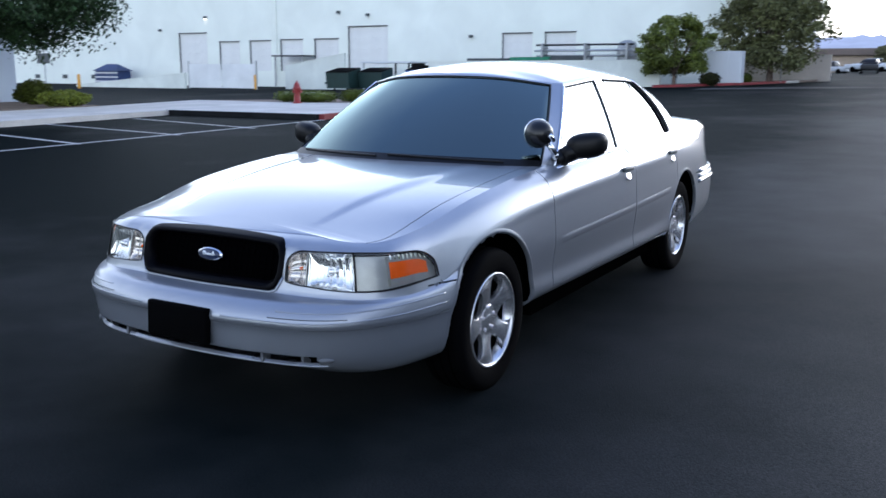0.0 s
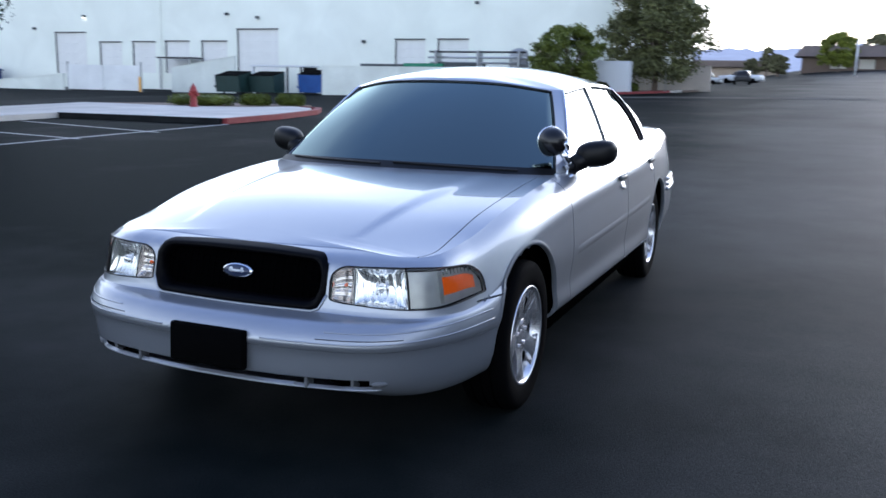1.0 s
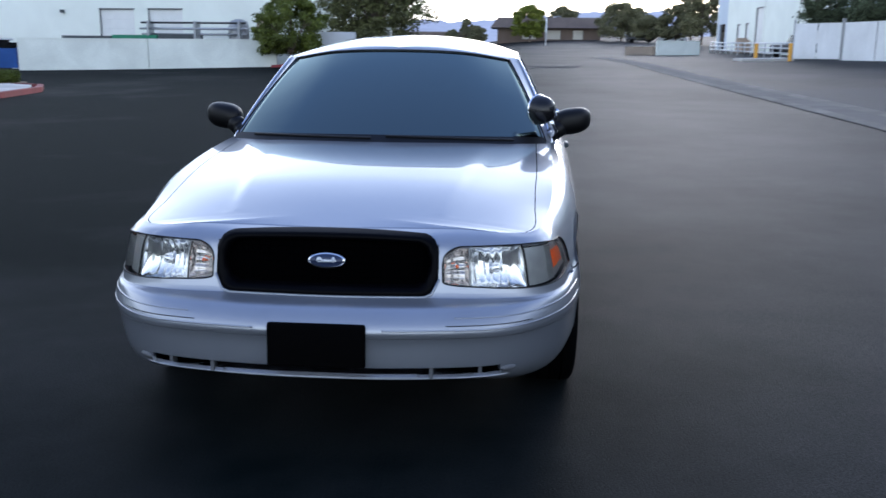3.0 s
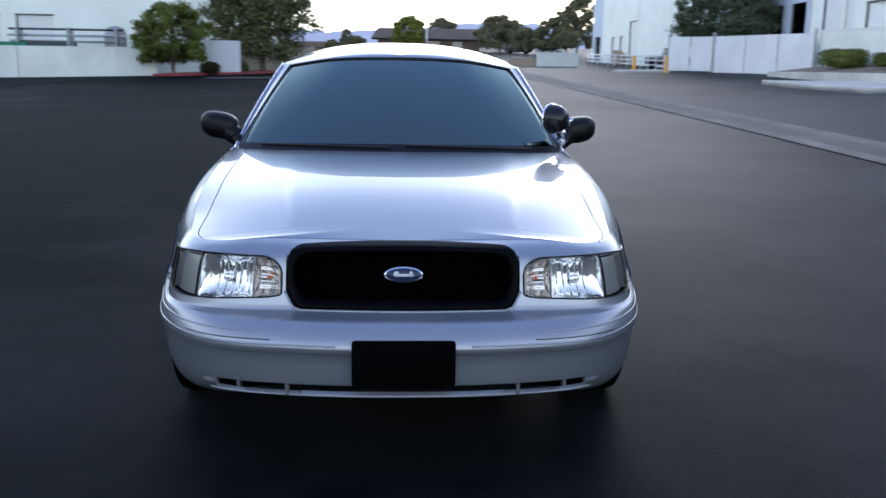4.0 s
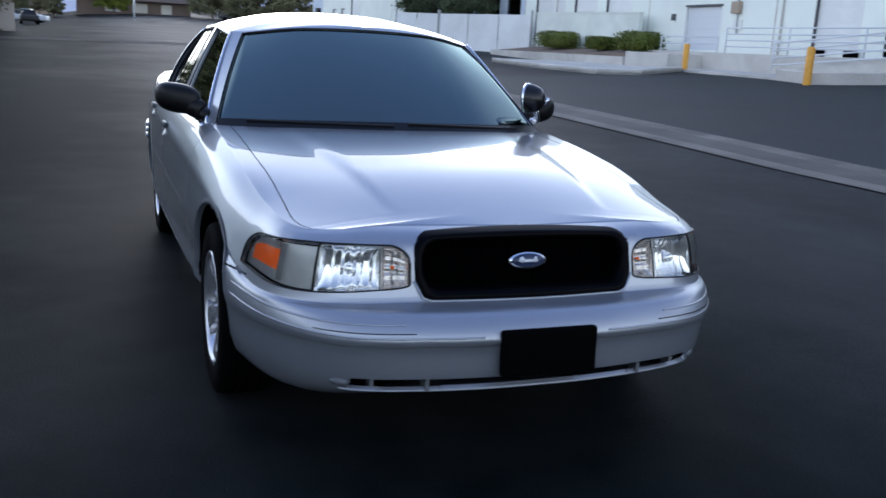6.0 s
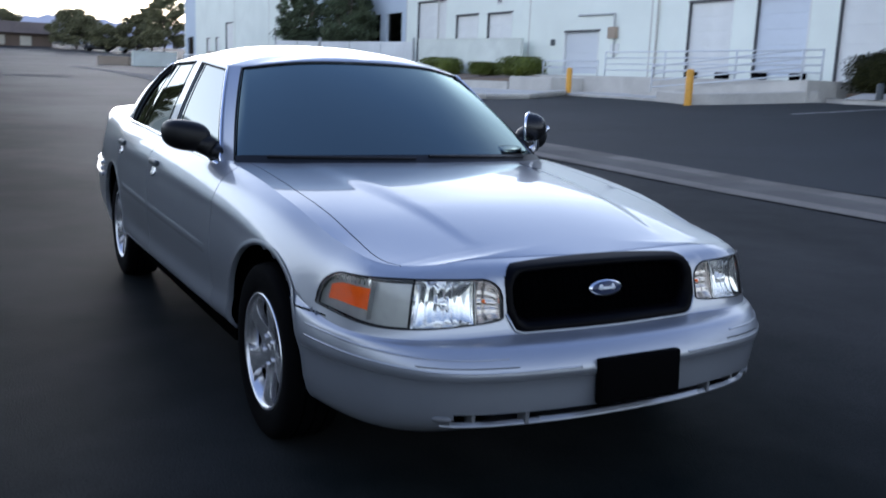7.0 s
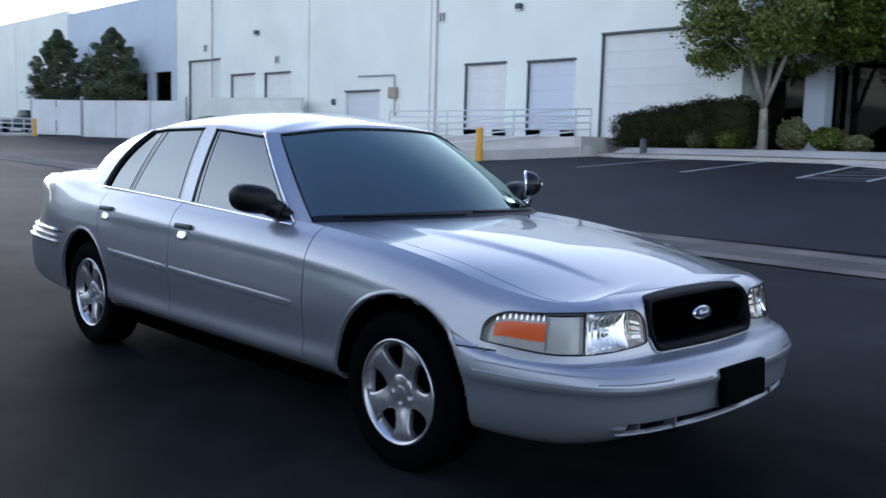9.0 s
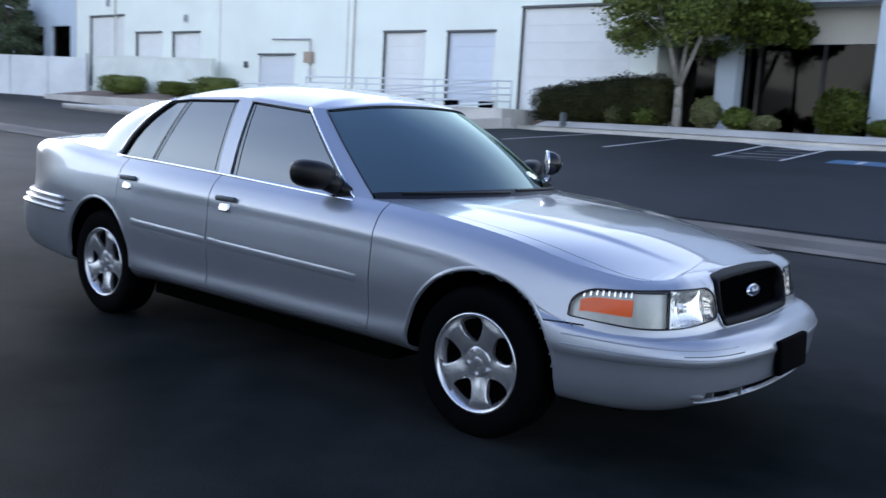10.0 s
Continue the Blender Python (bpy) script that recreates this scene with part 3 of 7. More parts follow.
def dock_door(parent, x0, x1, z0, z1, mat="door_white", bumpers=False, rows=5, jamb_mat="reveal"):
    """A sectional roller door set back in its opening, dark along its top and, by default, its left jamb."""
    d = part("dock_door", box(x0 - 0.06, x1 + 0.06, -0.035, 0.11, z1 - 0.07, z1 + 0.02, 0.01), "reveal", parent)
    # near-black sheet, so that panel gaps look unlit
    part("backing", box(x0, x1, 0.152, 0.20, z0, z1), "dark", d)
    h = (z1 - 0.07 - z0) / rows
    panel = mesh_of(box(x0, x1, 0.10, 0.15, 0.0015, h - 0.0015, 0.004), "door_panel", mat, False)
    for k in range(rows):
        p = new("door_panel", panel)
        p.parent = d
        p.location = (0, 0, z0 + k * h)
    # left jamb strip dark by default, right one white
    part("jamb_seal", box(x0 - 0.03, x0 + 0.03, -0.015, 0.10, z0, z1 - 0.07), jamb_mat, d)
    part("jamb_seal", box(x1 - 0.03, x1 + 0.03, -0.012, 0.10, z0, z1 - 0.07), "door_white", d)
    if bumpers:
        for x in (x0 + 0.12, x1 - 0.50):
            part("dock_bumper", box(x, x + 0.62, -0.16, -0.002, z0 - 0.16, z0 + 0.10, 0.02), "rubber", d, "black rubber dock bumper")
    return d


def wall_lamp(parent, x, z, lit=False):
    b = part("wall_lamp", box(x - 0.14, x + 0.14, -0.22, -0.002, z - 0.10, z + 0.12, 0.03), "grey_metal", parent, "dark wall-mounted flood lamp")
    part("lens", box(x - 0.11, x + 0.11, -0.20, -0.05, z - 0.14, z - 0.102, 0.01), "lamp_on" if lit else "door_white", b)
    return b


def number_plate_bars(parent, x, z):
    b = part("number_board", box(x - 0.26, x + 0.26, -0.03, -0.002, z - 0.26, z + 0.26, 0.01), "door_white", parent)
    for k in (-1, 1):
        part("bar", box(x + k * 0.10 - 0.055, x + k * 0.10 + 0.055, -0.045, -0.0305, z - 0.18, z + 0.18), "grey_metal", b)


WALL_E = 24.8
ware = base_of("warehouse", "long white tilt-up warehouse with a row of dock doors", "building", at=pose(0, WALL_E, 0))
near_holes = [(-47.39, -43.76, 2.0, 6.05), (-42.50, -40.03, 2.0, 5.06), (-39.0, -36.57, 2.0, 5.02), (-31.8, -29.2, 1.88, 3.87),
              (-23.5, -21.2, 1.93, 4.82), (-19.98, -17.62, 1.95, 4.78), (-16.38, -11.75, 1.15, 5.62)]
part("wall", wall_sheet(-49.0, -11.0, -1.0, 10.4, near_holes), "stucco", ware)
part("wall", wall_sheet(-66.0, -49.0, -1.0, 10.4, [(-55.0, -53.0, 2.0, 5.55), (-52.0, -49.7, 2.0, 5.55)]), "stucco_blue", ware, "pale blue painted entrance wall")
far_holes = [(-91.2, -88.6, 2.5, 6.3), (-99.0, -97.6, 2.5, 4.9), (-95.2, -94.0, 2.5, 4.9), (-73.0, -70.5, 2.4, 5.4)]
part("wall", wall_sheet(-104.0, -66.0, -1.0, 10.7, far_holes), "stucco", ware)
part("wall", wall_sheet(-109.0, -104.0, -1.0, 10.8, [(-108.0, -105.0, 2.2, 5.2)]), "stucco_blue", ware, "pale blue painted corner panel")
part("end_wall", box(-109.3, -109.0, 0, 42, -1, 10.8), "stucco", ware)
part("roof", box(-109.0, 14.0, 0.30, 42, 10.0, 10.25), "concrete", ware)
for x0, x1, z0, z1 in near_holes[:3]:
    dock_door(ware, x0, x1, z0, z1)
dock_door(ware, *near_holes[3], "steel_white", rows=4, jamb_mat="door_white")
dock_door(ware, *near_holes[4], "door_white", True)
dock_door(ware, *near_holes[5], "door_blue", True)
dock_door(ware, *near_holes[6], "door_white", rows=7)
for hole in far_holes:
    dock_door(ware, *hole, rows=4)
for x0, x1 in ((-55.0, -53.0), (-52.0, -49.7), (-108.0, -105.0)):
    part("window", box(x0, x1, 0.16, 0.18, 2.0, 5.55 if x0 > -100 else 5.2), "glass_dark", ware, "dark entrance glazing")
    # near-black sheet in place of the unlit room behind the glass
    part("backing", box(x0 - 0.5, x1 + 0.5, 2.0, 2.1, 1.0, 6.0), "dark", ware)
for x in (-25.72, -34.9, -48.98, -77.0, -88.0):
    part("panel_joint", box(x - 0.035, x + 0.035, -0.012, -0.001, 0.0, 10.3), "concrete", ware)
for x in (-44.6, -25.3):
    part("downpipe", box(x - 0.035, x + 0.035, -0.09, -0.013, 1.0, 10.3, 0.02), "concrete", ware)
for x, z in ((-39.7, 7.24), (-20.5, 6.95), (-62.5, 7.2)):
    wall_lamp(ware, x, z)
for x, z in ((-45.4, 6.72), (-37.8, 5.68), (-25.0, 6.9)):
    number_plate_bars(ware, x, z)
# conduit, meter box and notice beside the walk door
bm = bmesh.new()
add_tube(bm, (-30.75, -0.06, 4.55), (-28.1, -0.06, 4.52), 0.04)
add_tube(bm, (-28.1, -0.06, 4.52), (-28.0, -0.06, 2.6), 0.04)
part("conduit", bm, "steel_grey", ware, "grey steel conduit")
part("meter_box", box(-28.35, -27.85, -0.22, -0.002, 3.45, 3.95, 0.02), "tan", ware, "tan meter box")
part("notice", box(-28.3, -27.75, -0.05, -0.002, 2.75, 3.2), "door_white", ware)
part("wall_vent", box(-32.9, -32.6, -0.06, -0.002, 3.2, 3.5, 0.01), "grey_metal", ware)
# the office end: columns before a dark glazed recess
part("end_wall", box(-11.0, -10.7, 0.0, 5.0, 0.5, 10.4), "stucco", ware)
for x in (-8.4, -3.55, 1.3, 6.15, 11.0):
    part("column", box(x - 0.34, x + 0.34, 0.35, 0.95, 0.5, 5.5, 0.02), "stucco_blue", ware, "pale blue square column")
part("fascia", box(-11.0, 14.0, 0.3, 1.2, 5.45, 10.4, 0.02), "stucco_blue", ware)
part("soffit", box(-10.7, 14.0, 1.2, 5.2, 5.45, 5.7), "stucco", ware)
for k in range(10):
    x = -10.6 + k * 2.45
    part("office_window", box(x + 0.06, x + 2.39, 1.62, 1.64, 1.2, 4.30), "glass_dark", ware, "dark office glazing")
    part("mullion", box(x - 0.06, x + 0.06, 1.56, 1.70, 1.2, 4.30), "black_metal", ware)
part("lintel", box(-10.7, 14, 1.50, 1.75, 4.301, 5.448, 0.01), "stucco_cream", ware, "beige lintel over the office glazing")
part("office_back", box(-10.7, 14, 5.0, 5.2, 0.5, 5.45), "tan", ware)
part("office_floor", box(-10.7, 14, 1.1, 5.0, 0.6, 1.16), "concrete", ware)

WALL_D = -59.0
hall = base_of("warehouse", "white tilt-up warehouse with dock doors behind a yard wall", "building", at=pose(WALL_D, 0, 0, 0, 0, 90))
d_holes = [(-63.57, -60.0, 1.2, 4.9), (-58.4, -55.97, 1.4, 4.06), (-54.68, -52.23, 1.4, 4.1), (-51.1, -48.6, 1.4, 4.15), (-47.28, -44.73, 1.4, 4.16), (-43.65, -39.7, 1.4, 5.13),
           (-29.07, -26.6, 1.6, 4.32), (-25.5, -23.06, 1.6, 4.34)]
part("wall", wall_sheet(-130.0, -12.2, -1.0, 10.5, d_holes), "stucco", hall)
part("end_wall", box(-12.5, -12.2, 0.3, 40, -1, 10.5), "stucco", hall)
part("roof", box(-130, -12.5, 0.3, 40, 10.0, 10.2), "concrete", hall)
for n, hole in enumerate(d_holes):
    dock_door(hall, *hole, rows=4)
for x in (-70.5, -52.0, -36.0, -20.5, -85):
    part("panel_joint", box(x - 0.03, x + 0.03, -0.008, -0.001, 0, 10.4), "stucco", hall)
part("downpipe", box(-51.75, -51.45, -0.10, -0.013, 0.5, 10.4, 0.03), "stucco", hall)
wall_lamp(hall, -60.0, 6.25, True)
for x, z in ((-44.6, 6.3), (-31.8, 4.1), (-22.4, 6.9), (-41.6, 6.0), (-66, 5.2)):
    wall_lamp(hall, x, z)
for x in (-85, -80.5, -76):
    part("scupper", box(x - 0.35, x + 0.35, -0.10, -0.002, 0.55, 0.95, 0.02), "grey_metal", hall)

# office corner beside the western bays
office = base_of("office_building", "pale painted corner of a low office building, long wall added unseen", "building", at=pose(-17.9, -30.0, 0))
# eastern run of this wall is unseen, added to screen the low southern sky
part("wall", box(0.0, 78.0, -15.0, -0.9, -0.5, 8.0), "stucco", office)
part("column", box(0.0, 0.95, -0.9, 0.0, -0.5, 8.0, 0.03), "stucco_blue", office, "pale blue corner column")

# ---- western bays: kerb, walk, bay lines ----
kerb("kerb_west", [(6.0, -17.6), (-8.8, -17.75), (-12.6, -18.2), (-14.9, -18.5)], -0.16, 0.15, "concrete", "pale concrete kerb of the bays")
kerb("kerb_return", [(-14.9, -18.5), (-14.7, -12.6)], -0.16, 0.15, "kerb_dark", "near-black concrete kerb of the corner island")
kerb("kerb_red", [(-14.7, -12.6), (-17.5, -12.75), (-20.4, -13.3), (-22.2, -14.2), (-23.0, -15.4)], -0.16, 0.15, "red", "red-painted kerb of the corner island")
slab("pavement_west", [(6, -17.75), (-8.8, -17.9), (-12.6, -18.35), (-14.75, -18.5), (-14.85, -12.75), (-17.5, -12.9), (-20.3, -13.45), (-22.0, -14.3), (-22.9, -15.6),
                       (-21.6, -16.6), (-21.2, -18.6), (-22.6, -25.0), (-16.2, -23.2), (-10, -22.5), (6, -22.3)], 0.3, 0.14, "concrete", "pale concrete walk with a rounded corner")
slab("planter_west", [(6, -22.3), (-10, -22.5), (-16.2, -23.2), (-18.0, -29.5), (6, -30)], 0.3, 0.16, "gravel", "brown gravel planting bed", "planting bed")
slab("planter_corner", [(-21.2, -18.6), (-21.6, -16.6), (-22.9, -15.6), (-24.8, -16.0), (-25.2, -20.0), (-22.6, -25.0)], 0.3, 0.13, "gravel", "brown gravel bed behind the hydrant", "planting bed")
ribbon("bay_line", (4.0, -11.45), (-14.6, -12.35), 0.12, "line", label="white line along the parking bays")
for k, (xa, xb) in enumerate(((-11.2, -12.85), (-8.9, -10.0), (-6.4, -7.6), (-3.9, -5.0), (-1.4, -2.5))):
    ribbon("bay_line", (xa, -11.75 - 0.03 * k), (xb, -17.7), 0.11, "line", label="white bay divider line")

# ---- eastern bays ----
kerb("kerb_north", [(16, 21.35), (-4.4, 21.35), (-13.2, 21.35), (-14.3, 21.9)], -0.18, 0.15, "concrete", "pale concrete kerb before the hedge")
slab("planter_north", [(-4.4, 22.4), (-13.2, 22.4), (-14.2, 22.7), (-14.2, 24.75), (-10.8, 24.75), (-10.8, 25.9), (-4.4, 25.9)], 0.5, 0.30, "gravel", "brown planting bed along the warehouse", "planting bed")
slab("planter_office", [(-4.9, 24.0), (1.2, 24.0), (1.2, 25.85), (-4.9, 25.85)], 0.5, 0.32, "gravel", "narrow planting bed before the office glazing", "planting bed")
slab("pavement_north", [(-4.4, 22.4), (16, 22.4), (16, 26.0), (-4.4, 26.0)], 0.5, 0.305, "concrete", "pale concrete walk to the office doors")
bm = bmesh.new()
rows = [[bm.verts.new((x, y, lie(x, y) + z)) for y, z in ((21.53, 0.148), (22.0, 0.23), (22.42, 0.31))] for x in steps(-13.4, 16, 1.0)]
for p, q in zip(rows, rows[1:]):
    for j in range(2):
        bm.faces.new((p[j], q[j], q[j + 1], p[j + 1]))
bmesh.ops.recalc_face_normals(bm, faces=bm.faces)
tagged(part("pavement_strip", bm, "concrete", smooth=True), "pale concrete strip rising from the kerb to the shrubs", "pavement", kind="structure")
slab("kerb_ramp", [(-6.1, 21.34), (-5.2, 20.75), (-3.9, 20.25), (-2.7, 21.34)], 0.1, 0.032, "concrete", "worn pale concrete ramp at the kerb", "ramp")
for xa, xb in ((-11.3, -10.75), (-8.05, -8.0), (-5.05, -5.3), (-3.5, -3.6), (-0.3, -0.35), (2.5, 2.5)):
    ribbon("bay_line", (xa, 16.9), (xb, 21.3), 0.11, "line", 0.021, "white bay divider line")
for k in range(5):
    ribbon("bay_line", (-5.0 + k * 0.1, 17.2 + k * 0.85), (-3.6, 17.6 + k * 0.85), 0.20, "line_faint", 0.021, "white hatching of the access aisle")
ribbon("bay_line", (-5.05, 16.9), (-3.5, 16.9), 0.09, "line_faint", 0.021, "white line")
ribbon("blue_marking", (-2.6, 17.6), (-1.3, 17.6), 0.9, "line_blue", 0.021, "faded blue disabled-bay marking")
ribbon("bay_line", (-1.95, 17.3), (-1.95, 17.9), 0.14, "line", 0.026, "faded white disabled-bay sign")
# concrete apron and ramp before the docks
slab("apron", [(-34.0, 16.0), (-28.5, 15.25), (-23.1, 15.15), (-22.5, 16.6), (-25.2, 20.2), (-18.55, 18.85), (-15.9, 17.95), (-15.4, 18.8), (-14.3, 21.7), (-14.2, 24.75),
               (-34, 24.75), (-34.4, 20.5), (-36.5, 17.8)], 0.5, 0.10, "concrete", "pale concrete apron before the docks", "apron")
kerb("kerb_apron", [(-34.0, 16.0), (-28.5, 15.25), (-23.1, 15.15), (-22.5, 16.6), (-25.2, 20.2)], 0.30, 0.20, "concrete", "broad pale concrete kerb")
dock = bmesh.new()
add_box(dock, -33.0, -14.6, 22.6, 24.78, 0.3, 1.75, 0.02)
tagged(part("dock_platform", dock, "concrete"), "raised concrete dock platform along the warehouse", "dock", kind="structure")
ramp = bmesh.new()
for y0, y1 in ((21.2, 21.4), (22.3, 22.5)):
    vs = [ramp.verts.new(p) for p in ((-22.5, y0, 0.6), (-14.7, y0, 0.6), (-14.7, y0, 1.75), (-22.5, y0, 1.12), (-22.5, y1, 0.6), (-14.7, y1, 0.6), (-14.7, y1, 1.75), (-22.5, y1, 1.12))]
    for q in ((0, 1, 2, 3), (7, 6, 5, 4), (3, 2, 6, 7), (0, 3, 7, 4), (1, 5, 6, 2), (0, 4, 5, 1)):
        ramp.faces.new([vs[i] for i in q])
bmesh.ops.recalc_face_normals(ramp, faces=ramp.faces)
tagged(part("ramp_wall", ramp, "concrete"), "low sloping concrete walls of the dock ramp", "ramp", kind="structure")
fill = bmesh.new()
vs = [fill.verts.new(p) for p in ((-22.5, 21.4, 1.02), (-14.7, 21.4, 1.60), (-14.7, 22.3, 1.60), (-22.5, 22.3, 1.02))]
fill.faces.new(vs)
tagged(part("ramp_floor", fill, "concrete"), "sloping concrete ramp floor", "ramp", kind="structure")


tagged(part("ramp_end", box(-14.69, -14.45, 21.2, 22.59, 0.5, 1.75, 0.01), "concrete"), "pale concrete end wall of the dock ramp", "ramp", kind="structure")
kerb("ramp_kerb", [(-18.4, 18.80), (-15.95, 17.98), (-15.35, 18.9), (-14.35, 21.6)], 0.22, 0.36, "concrete", "thick pale concrete edge of the dock apron")


def railing(name, label, pts, heights, post_step=2.0, mat="steel_white", r=0.028):
    """Pipe railing along points that give the foot's place."""
    base = base_of(name, label, "railing", "pipe railings", at=pose(*pts[0]))
    o = Vector(pts[0])
    for h in heights:
        for a, b in zip(pts, pts[1:]):
            part("rail", tube(Vector(a) - o + Vector((0, 0, h)), Vector(b) - o + Vector((0, 0, h)), r, n=8), mat, base, smooth=True)
    for a, b in zip(pts, pts[1:]):
        a, b = Vector(a), Vector(b)
        n = max(1, int((b - a).length / post_step))
        for k in range(n + 1):
            c = a.lerp(b, k / n) - o
            part("post", tube(c, c + Vector((0, 0, heights[0])), r * 1.1, n=8), mat, base, smooth=True)
    return base


railing("railing", "white pipe railing along the dock platform", [(-30.5, 22.7, 1.75), (-26.5, 22.7, 1.75)], (0.62, 0.34))
railing("railing", "white pipe railing along the dock platform", [(-26.0, 22.7, 1.75), (-15.2, 22.7, 1.75)], (0.98, 0.74, 0.50, 0.26), 3.6)
railing("railing", "white pipe railing on the ramp wall", [(-21.5, 21.3, 1.20), (-14.8, 21.3, 1.74)], (0.92, 0.66, 0.40, 0.16), 3.4)


def bollard(x, y, h=1.15, r=0.10):
    b = lathe([(r * 1.02, -0.2), (r, 0.0), (r, h - 0.06), (r * 0.85, h - 0.02), (r * 0.45, h), (0, h + 0.005)], 18)
    ob = part("bollard", b, "yellow", smooth=True, m=pose(x, y, lie(x, y)))
    return tagged(ob, "yellow steel bollard standing at the concrete's edge", "bollard", "yellow bollards")


for x, y in ((-25.3, 20.35), (-15.85, 17.75), (-52.2, 17.2), (-55.5, 16.0)):
    bollard(x, y, 1.08, 0.115)
for x, y in ((-42.5, -57.5), (-48.0, -44.4), (-52.4, -31.2)):
    bollard(x, y, 1.1, 0.12)
tagged(part("post_stub", lathe([(0.11, -0.1), (0.11, 0.42), (0.07, 0.47), (0, 0.48)], 12), "grey_metal", smooth=True, m=pose(-12.3, 21.65, lie(-12.3, 21.5) + 0.15)), "short dark post on the kerb", "post")


# ---- yard walls and gates ----
def block_wall(name, label, a, b, top_a, top_b, thick=0.20, mat="fence", low=-0.3):
    """A straight wall from a to b whose coping runs from top_a to top_b, on a sloping foot."""
    a, b = Vector(a), Vector(b)
    L = (b - a).length
    ob = base_of(name, label, "wall", at=Matrix.Translation((a.x, a.y, 0)) @ pose(0, 0, 0, 0, 0, math.degrees(math.atan2(b.y - a.y, b.x - a.x))))
    za, zb = lie(a.x, a.y) + low, lie(b.x, b.y) + low
    bm = bmesh.new()
    vs = [bm.verts.new(p) for p in ((0, 0, za), (L, 0, zb), (L, 0, top_b), (0, 0, top_a), (0, thick, za), (L, thick, zb), (L, thick, top_b), (0, thick, top_a))]
    for q in ((0, 1, 2, 3), (7, 6, 5, 4), (3, 2, 6, 7), (0, 3, 7, 4), (1, 5, 6, 2), (0, 4, 5, 1)):
        bm.faces.new([vs[i] for i in q])
    bmesh.ops.recalc_face_normals(bm, faces=bm.faces)
    part("wall_body", bm, mat, ob)
    bm = bmesh.new()
    vs = [bm.verts.new(p) for p in ((-0.02, -0.025, top_a), (L + 0.02, -0.025, top_b), (L + 0.02, -0.025, top_b + 0.06), (-0.02, -0.025, top_a + 0.06),
                                    (-0.02, thick + 0.025, top_a), (L + 0.02, thick + 0.025, top_b), (L + 0.02, thick + 0.025, top_b + 0.06), (-0.02, thick + 0.025, top_a + 0.06))]
    for q in ((0, 1, 2, 3), (7, 6, 5, 4), (3, 2, 6, 7), (0, 3, 7, 4), (1, 5, 6, 2), (0, 4, 5, 1)):
        bm.faces.new([vs[i] for i in q])
    bmesh.ops.recalc_face_normals(bm, faces=bm.faces)
    part("coping", bm, mat, ob)
    return ob


block_wall("yard_wall", "white painted yard wall in front of containers", (-51.5, -14.3), (-51.5, -22.5), 2.12, 2.08)
block_wall("yard_wall", "white painted yard wall with dark streaks", (-51.5, -22.56), (-51.5, -31.1), 2.08, 2.06)
block_wall("yard_wall", "white sloping ramp wall beside the docks", (-51.0, -44.0), (-52.0, -39.0), 1.75, 2.70)
block_wall("yard_wall", "white sloping ramp wall by the docks", (-48.0, -51.6), (-48.0, -64.6), 1.18, 0.12)
block_wall("yard_wall", "pale low wall behind the corner trees", (-62, -13.0), (-62, -5.8), 2.5, 2.55, mat="tan_pale")
block_wall("yard_wall", "white wall at the top of the truck well", (-45.6, 23.95), (-34.4, 23.95), 3.66, 3.50)


def gate(label, a, b, h, leaves=2, mat="fence_metal"):
    """Sheet-metal gate leaves between posts."""
    a, b = Vector(a), Vector(b)
    L = (b - a).length
    z = min(lie(a.x, a.y), lie(b.x, b.y))
    ob = base_of("sheet_metal_gate", label, "gate", "yard gates", at=Matrix.Translation((a.x, a.y, z)) @ pose(0, 0, 0, 0, 0, math.degrees(math.atan2(b.y - a.y, b.x - a.x))))
    w = L / leaves
    for k in range(leaves):
        leaf = part("gate_leaf", box(k * w + 0.05, (k + 1) * w - 0.05, -0.02, 0.02, 0.08, h, 0.005), mat, ob)
        for x in (k * w + 0.07, (k + 1) * w - 0.07):
            part("stile", box(x - 0.03, x + 0.03, -0.04, -0.021, 0.08, h), mat, leaf)
        n = max(2, int(w / 0.3))
        for j in range(1, n):
            x = k * w + 0.05 + (w - 0.1) * j / n
            part("rib", box(x - 0.012, x + 0.012, -0.032, -0.021, 0.12, h - 0.04), mat, leaf)
    for x in (0.0, L):
        part("post", box(x - 0.05, x + 0.05, -0.05, 0.05, -0.3, h + 0.25, 0.01), "steel_grey", ob)
    return ob


gate("white sheet-metal double gate between grey posts", (-56.5, 18.6), (-53.85, 20.72), 2.3)
gate("white sheet-metal fence panels beside the gate", (-53.75, 20.8), (-45.75, 23.7), 2.4, 3)
gate("white sheet-metal yard gate by the dock ramp", (-48.0, -51.3), (-48.0, -44.3), 1.9, 2)
slab("traffic_island", [(-53.0, 14.6), (-56.5, 14.8), (-57.3, 18.3), (-53.6, 17.9)], 0.3, 0.15, "concrete", "small concrete island by the gate", "island")
railing("railing", "white pipe railing by the far yard", [(-92.0, 20.6, lie(-92, 20.6)), (-76.0, 20.2, lie(-76, 20.2)), (-58.5, 19.6, lie(-58.5, 19.6))], (1.05, 0.7, 0.35), 2.5, "steel_white", 0.05)
block_wall("yard_wall", "short white wall at the end of the yard", (-80.0, 13.4), (-80.0, 17.2), lie(-80, 15) + 1.25, lie(-80, 15) + 1.25, 0.8)
block_wall("yard_wall", "low tan wall at the end of the yard", (-84.0, 11.0), (-82.0, 13.3), lie(-83, 12) + 0.7, lie(-83, 12) + 0.7, 0.5, "tan")


